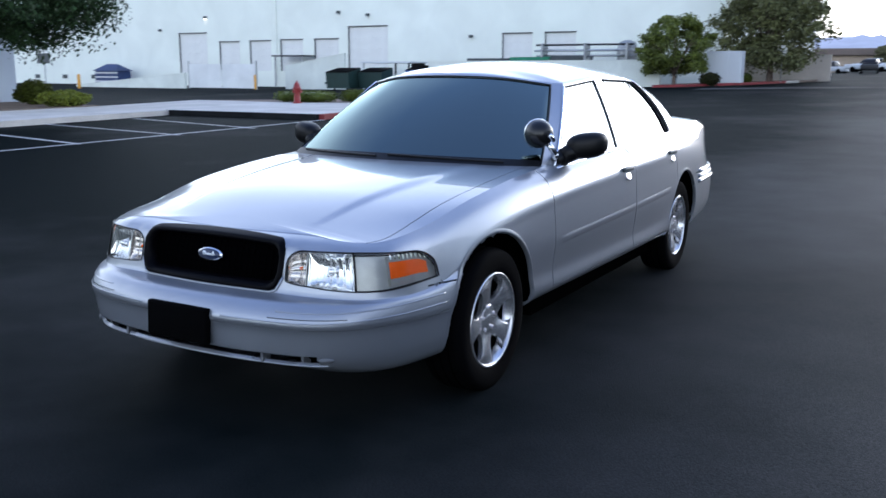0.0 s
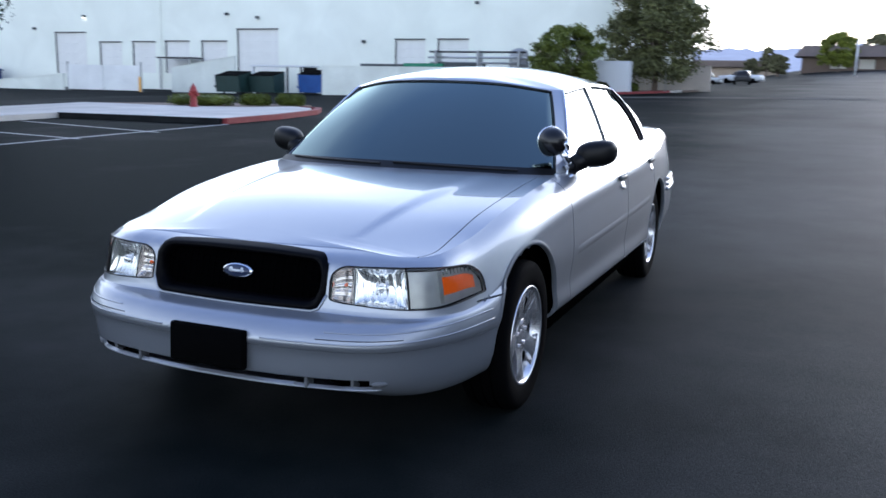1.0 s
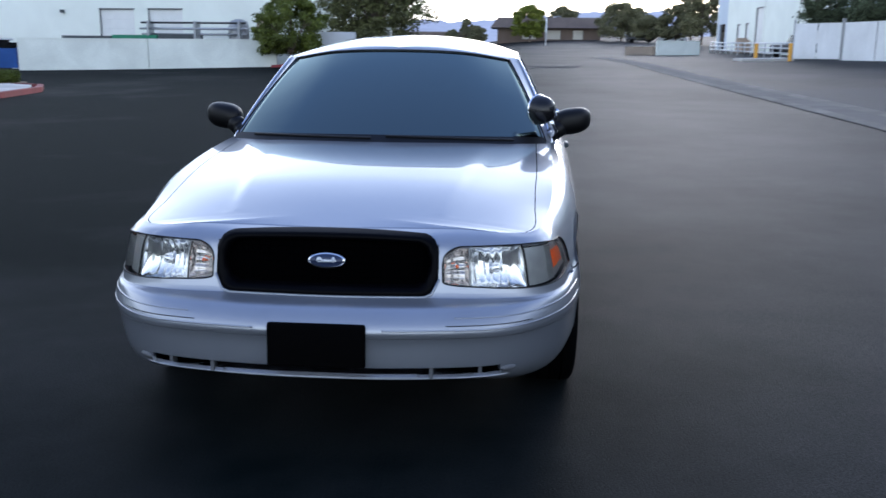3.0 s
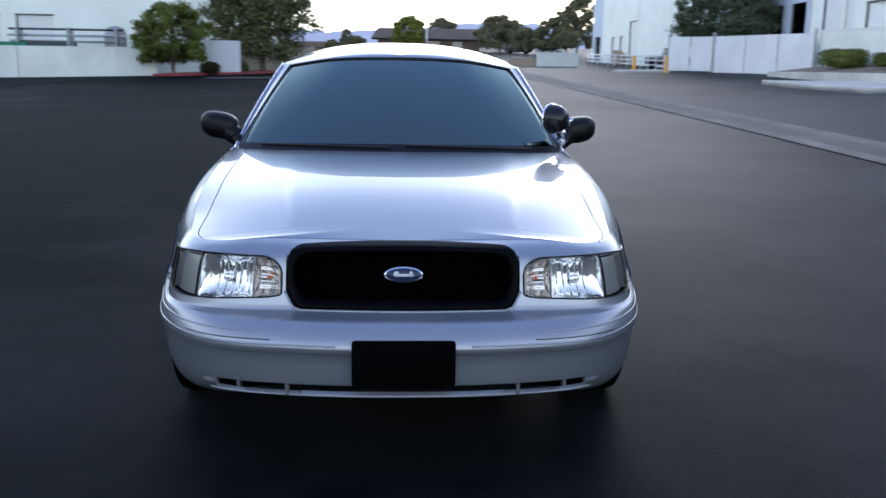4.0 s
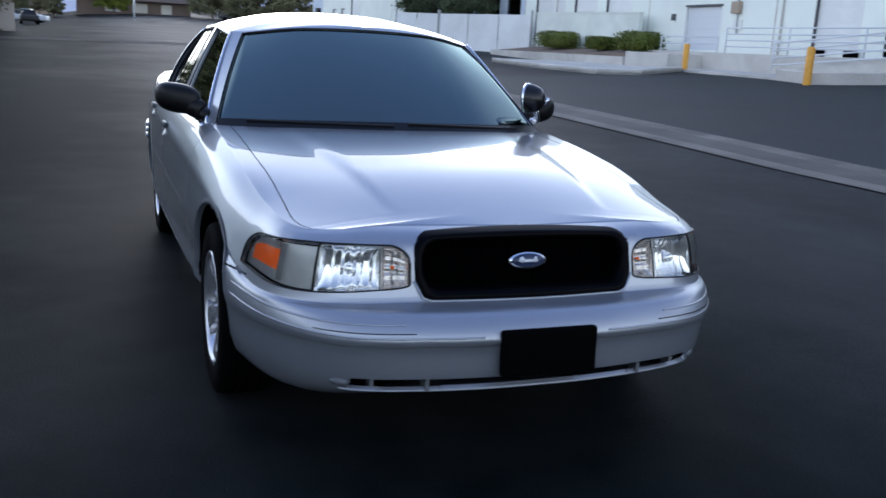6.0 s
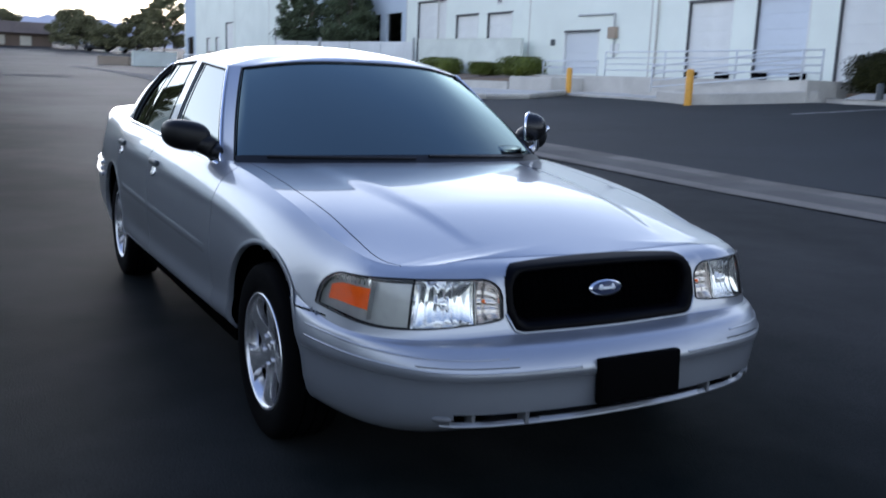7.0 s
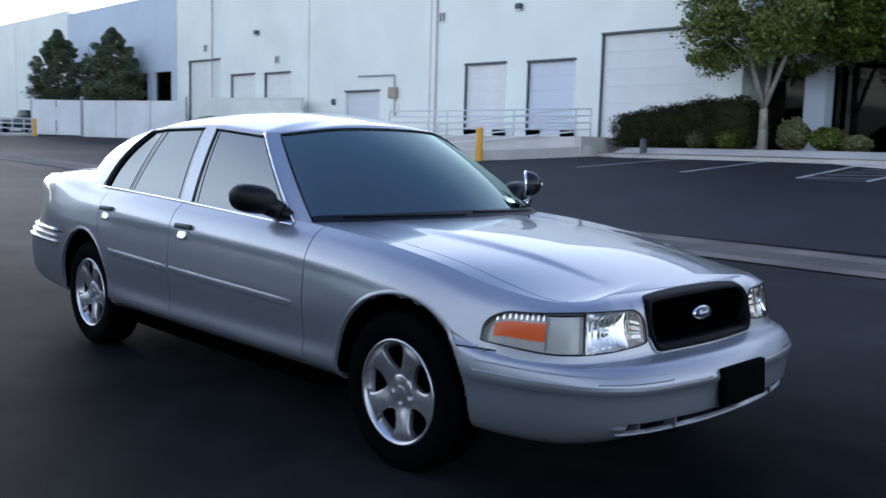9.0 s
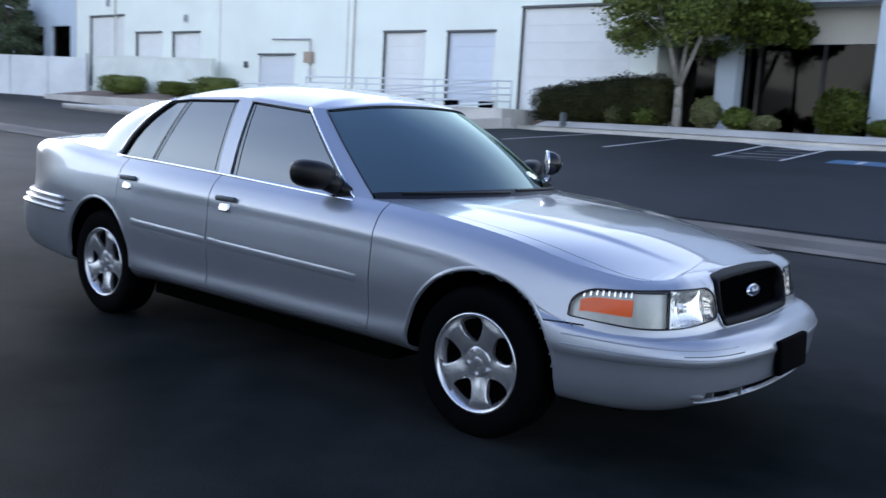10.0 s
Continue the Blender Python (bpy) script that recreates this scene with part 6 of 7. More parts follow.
# --- glasshouse: a ring of ribs from the belt up to the roof rail
LOW = [(0.98, 0.0, 0.958), (0.91, 0.42, 0.952), (0.725, 0.780, 0.938), (0.630, 0.812, 0.925), (-0.295, 0.822, 0.966), (-0.400, 0.822, 0.970),
       (-1.030, 0.820, 0.990), (-1.365, 0.812, 0.996), (-1.74, 0.742, 1.030), (-1.92, 0.40, 1.055), (-1.98, 0.0, 1.062)]
HIGH = [(0.335, 0.0, 1.385), (0.295, 0.33, 1.375), (0.165, 0.580, 1.338), (0.110, 0.632, 1.335), (-0.352, 0.630, 1.370), (-0.470, 0.628, 1.374),
        (-0.935, 0.625, 1.362), (-1.085, 0.618, 1.345), (-1.26, 0.535, 1.338), (-1.35, 0.30, 1.368), (-1.38, 0.0, 1.378)]


def rib(b, v):
    """b counts the ribs; v runs from the belt (0) to the roof rail (1)."""
    k = min(9, int(b))
    t = b - k
    curve = k in (0, 1, 7, 8, 9)
    if curve:
        lo, hi = spline_across(LOW, b), spline_across(HIGH, b)
    else:
        lo = [a + (c - a) * t for a, c in zip(LOW[k], LOW[k + 1])]
        hi = [a + (c - a) * t for a, c in zip(HIGH[k], HIGH[k + 1])]
    p = Vector(lo).lerp(Vector(hi), v)
    bulge = 0.022 * 4 * v * (1 - v) if 0 <= v <= 1 else 0
    if k >= 2 and k <= 7:
        p.y += bulge * 0.5
    else:
        p.x += bulge * (1 if k < 2 else -1)
        p.z += bulge * 0.8
    back = smooth(6.1, 7.6, b)
    p.x -= 2.4 * bulge * back
    p.z += 1.3 * bulge * back
    return p


def house(b0, b1, v0, v1, nb=10, nv=14, out=0.0):
    rows = [[rib(b0 + (b1 - b0) * i / nb, v0 + (v1 - v0) * j / nv) for j in range(nv + 1)] for i in range(nb + 1)]
    bm = grid_mesh(rows)
    bm.normal_update()
    if out:
        for v in bm.verts:
            v.co += v.normal * out
    return bm


# roof sheet: from the rail up to the ridge
ROOF_Z = [(0.335, 1.388), (0.15, 1.424), (-0.2, 1.462), (-0.6, 1.470), (-1.0, 1.444), (-1.2, 1.412), (-1.345, 1.378)]
rows = []
for i in range(101):
    b = 10 * i / 100
    e = rib(b, 1.0)
    sx = e.x if 3 <= b <= 7 else (0.335 - (0.335 - HIGH[3][0]) * b / 3 if b < 3 else -1.085 - 0.26 * (b - 7) / 3)
    sz = soft_along(ROOF_Z, sx)
    row = []
    for k in range(25):
        a = k / 24
        row.append(Vector((e.x + (sx - e.x) * a, e.y * (1 - a), e.z + (sz - e.z) * (1 - (1 - a) ** 2.4))))
    rows.append(row)
roof = grid_mesh(rows)
pillars = [house(2.0, 3.0, -0.12, 1.0, 4, 16),               # front pillar
           house(4.0, 5.0, -0.12, 1.0, 4, 16),               # middle pillar
           house(7.0, 8.0, -0.12, 1.0, 8, 16),               # rear pillar
           house(3.0, 4.0, 0.955, 1.0, 10, 2), house(5.0, 7.0, 0.955, 1.0, 16, 2),
           house(0.0, 2.0, 0.97, 1.0, 12, 2), house(8.0, 10.0, 0.96, 1.0, 12, 2)]
whole("roof", joined(roof, *pillars), "paint", "silver roof with its pillars")

ws = house(0.0, 2.0, -0.06, 0.972, 26, 18, -0.006)
whole_glass = lambda name, bm, mat, label: whole(name, bm, mat, label)
whole_glass("windshield", ws, "glass_car", "dark tinted windshield")
whole_glass("rear_window", house(8.0, 10.0, -0.05, 0.962, 20, 14, -0.006), "glass_side", "dark tinted rear window")
for nm, b0, b1, lab in (("front_side_window", 3.0, 4.0, "black tinted front door window"), ("rear_side_window", 5.0, 6.0, "black tinted rear door window"),
                        ("quarter_window", 6.0, 7.0, "black tinted quarter window")):
    bm = house(b0 + 0.012, b1 - 0.012, -0.05, 0.957, 12, 12, -0.010)
    pair(nm, bm, "glass_side", car, lab)
# black seals round the glass and the bright strip on the belt
def strip(points, w, t, closed=False):
    """A thin rounded moulding swept along points."""
    bm = bmesh.new()
    pts = [Vector(p) for p in points]
    n = len(pts)
    rings = []
    side_dir = None
    for k in range(n):
        d = (pts[(k + 1) % n] - pts[k - 1]) if closed else (pts[min(n - 1, k + 1)] - pts[max(0, k - 1)])
        d.normalize()
        ref = Vector((0, 0, 1)) if side_dir is None else side_dir
        a = ref - d * ref.dot(d)
        if a.length < 1e-4:
            a = Vector((0, 1, 0)) - d * d.y
        a.normalize()
        side_dir = a
        c = d.cross(a)
        rings.append([bm.verts.new(pts[k] + (a * math.cos(q) + c * math.sin(q)) * w) for q in [2 * math.pi * j / 8 for j in range(8)]])
    for p, q in zip(rings, rings[1:] + rings[:1] if closed else rings[1:]):
        for j in range(8):
            bm.faces.new((p[j], p[(j + 1) % 8], q[(j + 1) % 8], q[j]))
    if not closed:
        bm.faces.new(rings[0][::-1])
        bm.faces.new(rings[-1])
    bmesh.ops.recalc_face_normals(bm, faces=bm.faces)
    return bm


def rib_line(b0, b1, v0, v1, n, out):
    pts = []
    for i in range(n + 1):
        p = rib(b0 + (b1 - b0) * i / n, v0 + (v1 - v0) * i / n)
        pts.append(p + Vector((0, out + 0.006, 0)))
    return pts


for b in (3.03, 3.97, 5.04, 5.99, 6.97):
    pair("window_seal", strip(rib_line(b, b, 0.0, 0.955, 12, -0.004), 0.0028 if b != 6.97 else 0.006, 0), "trim", car)
pair("window_seal", strip(rib_line(3.0, 4.0, 0.955, 0.955, 12, -0.004), 0.003, 0), "trim", car)
pair("window_seal", strip(rib_line(5.0, 7.0, 0.955, 0.955, 20, -0.004), 0.003, 0), "trim", car)
pair("windshield_seal", strip([rib(2.0, v / 14 * 0.97) + Vector((0.004, 0.000, 0.003)) for v in range(15)], 0.004, 0), "trim", car)
bm = strip([rib(2.0 * k / 14, 0.972) + Vector((0, 0, -0.001)) for k in range(15)], 0.004, 0)
whole("windshield_top_seal", bm, "trim")
pair("belt_moulding", strip([rib(3.0 + 4.0 * k / 24, -0.03) + Vector((0, 0.010, 0.0)) for k in range(25)], 0.010, 0), "chrome", car, "bright belt moulding under the windows")
pair("window_frame_trim", strip([rib(7.04, v) + Vector((-0.002, 0.006, 0)) for k, v in enumerate([j / 14 for j in range(15)])], 0.008, 0), "chrome", car, "bright window edge trim")
pair("window_frame_trim", strip([rib(2.95, j / 14) + Vector((0.004, 0.006, 0)) for j in range(15)], 0.006, 0), "chrome", car, "bright window edge trim")
cowl = [[rib(2.0 * k / 16, 0.035 - 0.05 * j) + Vector((0.012 + 0.02 * j, 0, 0.004 - 0.012 * j)) for j in range(3)] for k in range(17)]
whole("cowl_grille", grid_mesh(cowl, flip=True), "trim", "black plastic cowl at the foot of the windshield")

# --- dark core: near-black blocks stand for shade in the gaps, wheel wells and floor
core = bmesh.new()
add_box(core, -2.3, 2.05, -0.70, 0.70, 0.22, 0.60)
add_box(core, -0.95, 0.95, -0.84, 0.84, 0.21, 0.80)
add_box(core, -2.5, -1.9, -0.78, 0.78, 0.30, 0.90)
part("floor_pan", core, "under", car, "black underbody and core that darkens the gaps")
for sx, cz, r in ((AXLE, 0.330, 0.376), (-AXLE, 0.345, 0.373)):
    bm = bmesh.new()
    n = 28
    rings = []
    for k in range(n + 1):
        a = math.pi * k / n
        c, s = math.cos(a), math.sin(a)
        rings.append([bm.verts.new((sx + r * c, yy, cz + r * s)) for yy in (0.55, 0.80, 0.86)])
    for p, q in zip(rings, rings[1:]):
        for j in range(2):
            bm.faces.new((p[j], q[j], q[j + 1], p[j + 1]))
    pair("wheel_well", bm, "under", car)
    # rolled lip of the arch
    bm = bmesh.new()
    lip = []
    for k in range(n * 2 + 1):
        a = math.pi * k / (n * 2)
        x, z = sx + (r + 0.002) * math.cos(a), cz + (r + 0.002) * math.sin(a)
        u = skin_u(x)
        lo, hi = 0.0, 9.0
        for _ in range(24):
            mid = (lo + hi) / 2
            lo, hi = (mid, hi) if skin(u, mid).z < z else (lo, mid)
        y = skin(u, lo).y
        d = Vector((math.cos(a), 0, math.sin(a)))
        c = Vector((x, y, z))
        lip.append([bm.verts.new(q) for q in (c + d * 0.017 + Vector((0, -0.001, 0)), c + d * 0.011 + Vector((0, 0.0012, 0)), c + d * 0.004 + Vector((0, 0.0024, 0)),
                                               c - d * 0.0005 + Vector((0, 0.0022, 0)), c - d * 0.0005 + Vector((0, -0.02, 0)))])
    for p, q in zip(lip, lip[1:]):
        for j in range(4):
            bm.faces.new((p[j], p[j + 1], q[j + 1], q[j]))
    bmesh.ops.recalc_face_normals(bm, faces=bm.faces)
    pair("arch_lip", bm, "paint", car)

# --- cabin: dashboard, seats and steering wheel behind the tinted glass
cabin = bmesh.new()
add_box(cabin, 0.35, 0.80, -0.70, 0.70, 0.70, 0.90, 0.05)
part("dashboard", cabin, "seat", car, "dark grey dashboard")
for nm, x, ys, w in (("front_seat", -0.25, (0.36, -0.36), 0.26), ("rear_bench", -1.1, (0.0,), 0.62)):
    for y in ys:
        bm = bmesh.new()
        add_box(bm, x - 0.25, x + 0.28, y - w, y + w, 0.36, 0.60, 0.05)
        add_box(bm, x - 0.36, x - 0.20, y - w, y + w, 0.55, 1.08, 0.05)
        if nm == "front_seat":
            add_box(bm, x - 0.36, x - 0.26, y - 0.13, y + 0.13, 1.10, 1.24, 0.03)
        part(nm, bm, "seat", car, "", True)
bm = lathe([(0.175, -0.012), (0.19, 0.0), (0.175, 0.012), (0.160, 0.0), (0.175, -0.012)], 28)
part("steering_wheel", bm, "trim", car, "", True, pose(0.28, 0.36, 0.90, 0, -65, 0))

# --- nose: lamps, grille, badge, number plate bracket, air slot
def lamp_patch(u0, u1, inward, lo=0.0, hi=1.0, nu=24, nz=10):
    rows = []
    for i in range(nu + 1):
        u = u0 + (u1 - u0) * i / nu
        a, b = lamp_span(u)
        rows.append([on_skin(u, a + (b - a) * (lo + (hi - lo) * j / nz), inward) for j in range(nz + 1)])
    return grid_mesh(rows)


def lamp_bowl(u0, u1, rim, deep, flutes, ripple, steps_up=0.0, nu=56, nz=24):
    """A hollow reflector behind the lens, with upright flutes (and cross steps)."""
    rows = []
    for i in range(nu + 1):
        s = i / nu
        u = u0 + (u1 - u0) * s
        a, b = lamp_span(u)
        row = []
        for j in range(nz + 1):
            q = j / nz
            hollow = (max(0.0, 1 - (2 * s - 1) ** 2) * max(0.0, 1 - (2 * q - 1) ** 2)) ** 0.55
            wave = ripple * (math.cos(2 * math.pi * flutes * s) + (math.cos(2 * math.pi * steps_up * q) if steps_up else 0.3 * math.sin(9 * q + 5 * s)))
            row.append(on_skin(u, a + (b - a) * (0.01 + 0.98 * q), rim + deep * hollow + wave * hollow))
        rows.append(row)
    return grid_mesh(rows)


def edge_loop(u0, u1, n=140):
    up = [u0 + (u1 - u0) * k / n for k in range(n + 1)]
    return [on_skin(u, lamp_span(u)[1], -0.001) for u in up] + [on_skin(u, lamp_span(u)[0], -0.001) for u in reversed(up)]


def lamp_station(x):
    lo, hi = LAMP_IN, LAMP_OUT
    for _ in range(30):
        mid = (lo + hi) / 2
        lo, hi = (mid, hi) if skin(mid, 7.6).x > x else (lo, mid)
    return lo


def lamp_set(flip):
    """A head lamp with its corner lamp; flip puts it on the other side."""
    f = (lambda bm: mirrored(bm)) if flip else (lambda bm: bm)
    lens = part("headlight", f(lamp_patch(LAMP_IN + 0.005, LAMP_OUT, 0.001, nu=40)), "lens", car, "clear, slightly hazed plastic headlight lens", True)
    part("reflector", f(lamp_bowl(LAMP_CELL + 0.012, LAMP_MID - 0.02, 0.010, 0.034, 6.5, 0.0026)), "reflector", lens, "fluted bright headlight reflector", True)
    part("turn_reflector", f(lamp_bowl(LAMP_IN + 0.02, LAMP_CELL - 0.008, 0.010, 0.026, 2.5, 0.0026, 5.0)), "reflector_dim", lens, "smoky turn lamp reflector", True)
    mid = (LAMP_CELL + LAMP_MID) / 2
    a, b = lamp_span(mid)
    for u, fz, r, mat in ((mid + 0.02, 0.50, 0.017, "chrome"), ((LAMP_IN + LAMP_CELL) / 2, 0.52, 0.006, "amber")):
        c = on_skin(u, a + (b - a) * fz, 0.034)
        bm = lathe([(0, -0.020), (r * 0.8, -0.018), (r, 0.0), (r * 0.9, r * 0.7), (r * 0.5, r), (0, r * 1.1)], 16)
        for v in bm.verts:
            v.co = Vector((c.x + v.co.z, c.y + v.co.x, c.z + v.co.y))
        part("bulb_shield" if mat == "chrome" else "turn_bulb", f(bm), mat, lens, "", True)
    part("corner_housing", f(lamp_patch(LAMP_MID - 0.01, LAMP_OUT + 0.03, 0.026, 0.02, 0.98, 20, 10)), "lens_haze", lens, "hazed pale corner lamp housing", True)
    amber0, amber1 = lamp_station(2.10), lamp_station(1.893)
    part("amber_reflector", f(lamp_patch(amber0, amber1, 0.020, 0.28, 0.76, 14, 6)), "amber", lens, "orange side marker reflector", True)
    part("amber_rim", f(lamp_patch(amber0 - 0.02, min(amber1 + 0.02, LAMP_OUT - 0.04), 0.024, 0.14, 0.94, 14, 6)), "lens_haze", lens, "bright frame round the side marker", True)
    bulk = [[on_skin(amber0 - 0.02, lamp_span(amber0)[0] + (lamp_span(amber0)[1] - lamp_span(amber0)[0]) * q, d) for q in (0.08, 0.5, 0.92)] for d in (0.003, 0.026)]
    part("bulkhead", f(grid_mesh(bulk)), "lens_haze", lens, "", True)
    for k in range(9):
        u = amber0 + (amber1 - amber0) * (k + 0.5) / 9
        part("rib", f(lamp_patch(u - 0.012, u + 0.012, 0.010, 0.82, 0.97, 2, 2)), "chrome", lens)
    for u, w, mat in ((LAMP_MID, 0.0042, "trim"), (LAMP_CELL, 0.0016, "lens_haze")):
        bm = strip([on_skin(u, lamp_span(u)[0] + (lamp_span(u)[1] - lamp_span(u)[0]) * k / 8, 0.003) for k in range(9)], w, 0)
        part("divider", f(bm), mat, lens)
    loop = edge_loop(LAMP_IN, LAMP_OUT)
    part("gasket", f(strip(loop, 0.0026, 0, True)), "trim", lens)
    # near-black sheet behind, for the shade inside the lamp
    part("bowl", f(lamp_patch(LAMP_IN - 0.02, LAMP_OUT, 0.085, -0.08, 1.08, 20, 6)), "under", lens)


lamp_set(False)
lamp_set(True)


def u_of_nose(y):
    lo, hi = 0.0, 3.0
    for _ in range(30):
        mid = (lo + hi) / 2
        lo, hi = (mid, hi) if skin(mid, 7.6).y < y else (lo, mid)
    return lo


def nose_at(y, z, inward=0.0):
    p = on_skin(max(1e-3, u_of_nose(abs(y))), z, 0.0, 4.5, 9.0)
    return Vector((p.x - inward, y, p.z))


def ring(n=96, grow=0.0):
    """Points round the grille opening, from the top middle, clockwise."""
    out = []
    w = GRILLE_Y + grow
    top = [(-w + 2 * w * k / (n // 2)) for k in range(n // 2 + 1)]
    for y in top:
        out.append((y, grille_span(max(-GRILLE_Y, min(GRILLE_Y, y / w * GRILLE_Y)))[1] + grow))
    for y in reversed(top):
        out.append((y, grille_span(max(-GRILLE_Y, min(GRILLE_Y, y / w * GRILLE_Y)))[0] - grow))
    return out


bm = bmesh.new()
loops = []
for grow, inw in ((0.004, -0.003), (-0.004, -0.014), (-0.014, -0.013), (-0.026, 0.012), (-0.028, 0.040)):
    loops.append([bm.verts.new(nose_at(y, z, inw)) for y, z in ring(96, grow)])
for a, b in zip(loops, loops[1:]):
    for k in range(len(a)):
        bm.faces.new((a[k], b[k], b[(k + 1) % len(b)], a[(k + 1) % len(a)]))
bmesh.ops.remove_doubles(bm, verts=bm.verts, dist=1e-5)
bmesh.ops.recalc_face_normals(bm, faces=bm.faces)
grille = part("grille_surround", bm, "grille_black", car, "gloss black grille surround", True)
rows = [[nose_at(-GRILLE_Y + 0.012 + (2 * GRILLE_Y - 0.024) * i / 30, 0.553 + 0.209 * j / 8, 0.038) for j in range(9)] for i in range(31)]
part("grille_mesh_backing", grid_mesh(rows), "mesh_black", grille)
for k in range(7):
    z = 0.586 + 0.0242 * k
    part("grille_bar", strip([nose_at(-0.345 + 0.69 * i / 16, z, 0.030) for i in range(17)], 0.0022, 0), "mesh_black", grille)
for k in range(23):
    y = -0.33 + 0.03 * k
    part("grille_bar", strip([nose_at(y, 0.585, 0.030), nose_at(y, 0.675, 0.030), nose_at(y, 0.742, 0.030)], 0.0022, 0), "mesh_black", grille)
part("grille_edge", strip([nose_at(y, z, -0.002) for y, z in ring(60, 0.007)[31:]], 0.005, 0), "paint", grille, "thin silver edge under the grille", True)


def oval(w, h, d, n=36, dome=0.0):
    bm = bmesh.new()
    back = [bm.verts.new((0, w * math.cos(2 * math.pi * k / n), h * math.sin(2 * math.pi * k / n))) for k in range(n)]
    front = [bm.verts.new((d, 0.95 * w * math.cos(2 * math.pi * k / n), 0.93 * h * math.sin(2 * math.pi * k / n))) for k in range(n)]
    mid = bm.verts.new((d + dome, 0, 0))
    for k in range(n):
        bm.faces.new((back[k], back[(k + 1) % n], front[(k + 1) % n], front[k]))
        bm.faces.new((front[k], front[(k + 1) % n], mid))
    return bm


bx = nose_at(0, 0.664).x
badge = part("badge", oval(0.066, 0.028, 0.008), "chrome", grille, "oval badge with a bright rim", True, pose(bx - 0.020, 0, 0.664, 0, -10, 0))
part("badge_field", oval(0.058, 0.0225, 0.004), "badge", badge, "", True, pose(0.0075, 0, 0))
for by, bz, bw, bh in ((0.0, -0.001, 0.036, 0.0045), (-0.024, 0.003, 0.009, 0.0095), (0.024, 0.003, 0.006, 0.0100)):
    part("badge_bar", oval(bw, bh, 0.0015, 24), "steel_white", badge, "", True, pose(0.0118, by, bz))


def bumper_line(z, y0, y1, r, n=24, out=0.0, low=0.5, high=5.0):
    """Points along the bumper at a height, between two distances from the middle (y below 0 is the far side)."""
    pts = []
    for k in range(n + 1):
        s = y0 + (y1 - y0) * k / n
        p = on_skin(abs(s), z, -out, low, high)
        pts.append(Vector((p.x, p.y if s >= 0 else -p.y, p.z)))
    return pts


# near-black sheet set back in the slot stands for the shade inside
slot = [[Vector((on_skin(abs(u), z, 0.0, 0.2, 5.0).x - 0.05, on_skin(abs(u), z, 0.0, 0.2, 5.0).y * (1 if u >= 0 else -1), z)) for z in (0.285, 0.322, 0.36)] for u in [(-2.05 + 4.1 * k / 40) for k in range(41)]]
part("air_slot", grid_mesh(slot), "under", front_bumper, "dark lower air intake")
for y in (-0.53, -0.37, 0.37, 0.53):
    p = on_skin(max(1e-3, u_of_nose(abs(y))), 0.324, 0.0, 0.2, 5.0)
    part("slot_rib", box(p.x - 0.05, p.x - 0.004, y - 0.006, y + 0.006, 0.300, 0.348, 0.002), "trim_grey", front_bumper, "grey fin in the air intake")
for s in (-1, 1):
    p = on_skin(2.08, 0.327, -0.001, 0.2, 5.0)
    part("slot_end", oval(0.030, 0.011, 0.006, 24, 0.003), "trim_grey", front_bumper, "", True, pose(p.x - 0.004, s * p.y, p.z, 0, 0, s * 38))
part("slot_lip", strip(bumper_line(0.3015, -2.12, 2.12, 0.005, 60, 0.0, 0.2, 5.0), 0.0042, 0), "paint", front_bumper, "", True)
bm = box(-0.018, 0.012, -0.162, 0.162, -0.080, 0.066, 0.012)
plate = part("plate_bracket", bm, "rubber", front_bumper, "empty black number plate bracket", True, pose(2.462, 0, 0.432, 0, -3, 0))


# --- side trim: mouldings, handles, mirrors, spot lamp
def side_y(x, z):
    return on_skin(skin_u(x), z, 0.0, 0.3, 8.8)


def moulding(x0, x1, n=14):
    bm = bmesh.new()
    rows = []
    for k in range(n + 1):
        x = x0 + (x1 - x0) * k / n
        zc = 0.596 - 0.0265 * (x + 0.0)
        end = 0.35 if k in (0, n) else 1.0
        row = []
        for dz, out in ((-0.026, -0.003), (-0.018, 0.001), (0.0, 0.0018), (0.016, 0.0015), (0.025, -0.003)):
            p = side_y(x, zc + dz)
            row.append(bm.verts.new((x, p.y + out * end, zc + dz)))
        rows.append(row)
    for a, b in zip(rows, rows[1:]):
        for j in range(4):
            bm.faces.new((a[j], b[j], b[j + 1], a[j + 1]))
    bmesh.ops.recalc_face_normals(bm, faces=bm.faces)
    return bm


for doors, x0, x1, hx, hz in ((front_doors, 0.775, -0.325, -0.185, 0.838), (rear_doors, -0.345, -1.06, -1.115, 0.868)):
    for s, d in zip((1, -1), doors):
        bm = moulding(x0, x1)
        part("side_moulding", bm if s > 0 else mirrored(bm), "paint", d, "silver rubbing strip", True)
        y = side_y(hx, hz).y
        # proud pad tilted skyward: the recess's sky glint is put into its shape
        bm = bmesh.new()
        bmesh.ops.create_uvsphere(bm, u_segments=18, v_segments=10, radius=1)
        for v in bm.verts:
            v.co /= (abs(v.co.x) ** 5 + abs(v.co.y) ** 5 + abs(v.co.z) ** 5) ** 0.2
            a, b = v.co.y * 0.005, v.co.z * 0.030
            v.co = Vector((hx - 0.01 + v.co.x * 0.044, s * (y + 0.0055 + a * 0.9 - b * 0.42), hz - 0.036 + a * 0.42 + b * 0.9))
        part("handle_cup", bm, "alloy", d, "bright tilted pad for the sky glint in the handle recess", True)
        bm = bmesh.new()
        add_box(bm, hx - 0.08, hx + 0.08, y - 0.006, y + 0.018, hz - 0.010, hz + 0.018, 0.010)
        part("door_handle", bm if s > 0 else mirrored(bm), "grey_metal", d, "dark door handle", True)

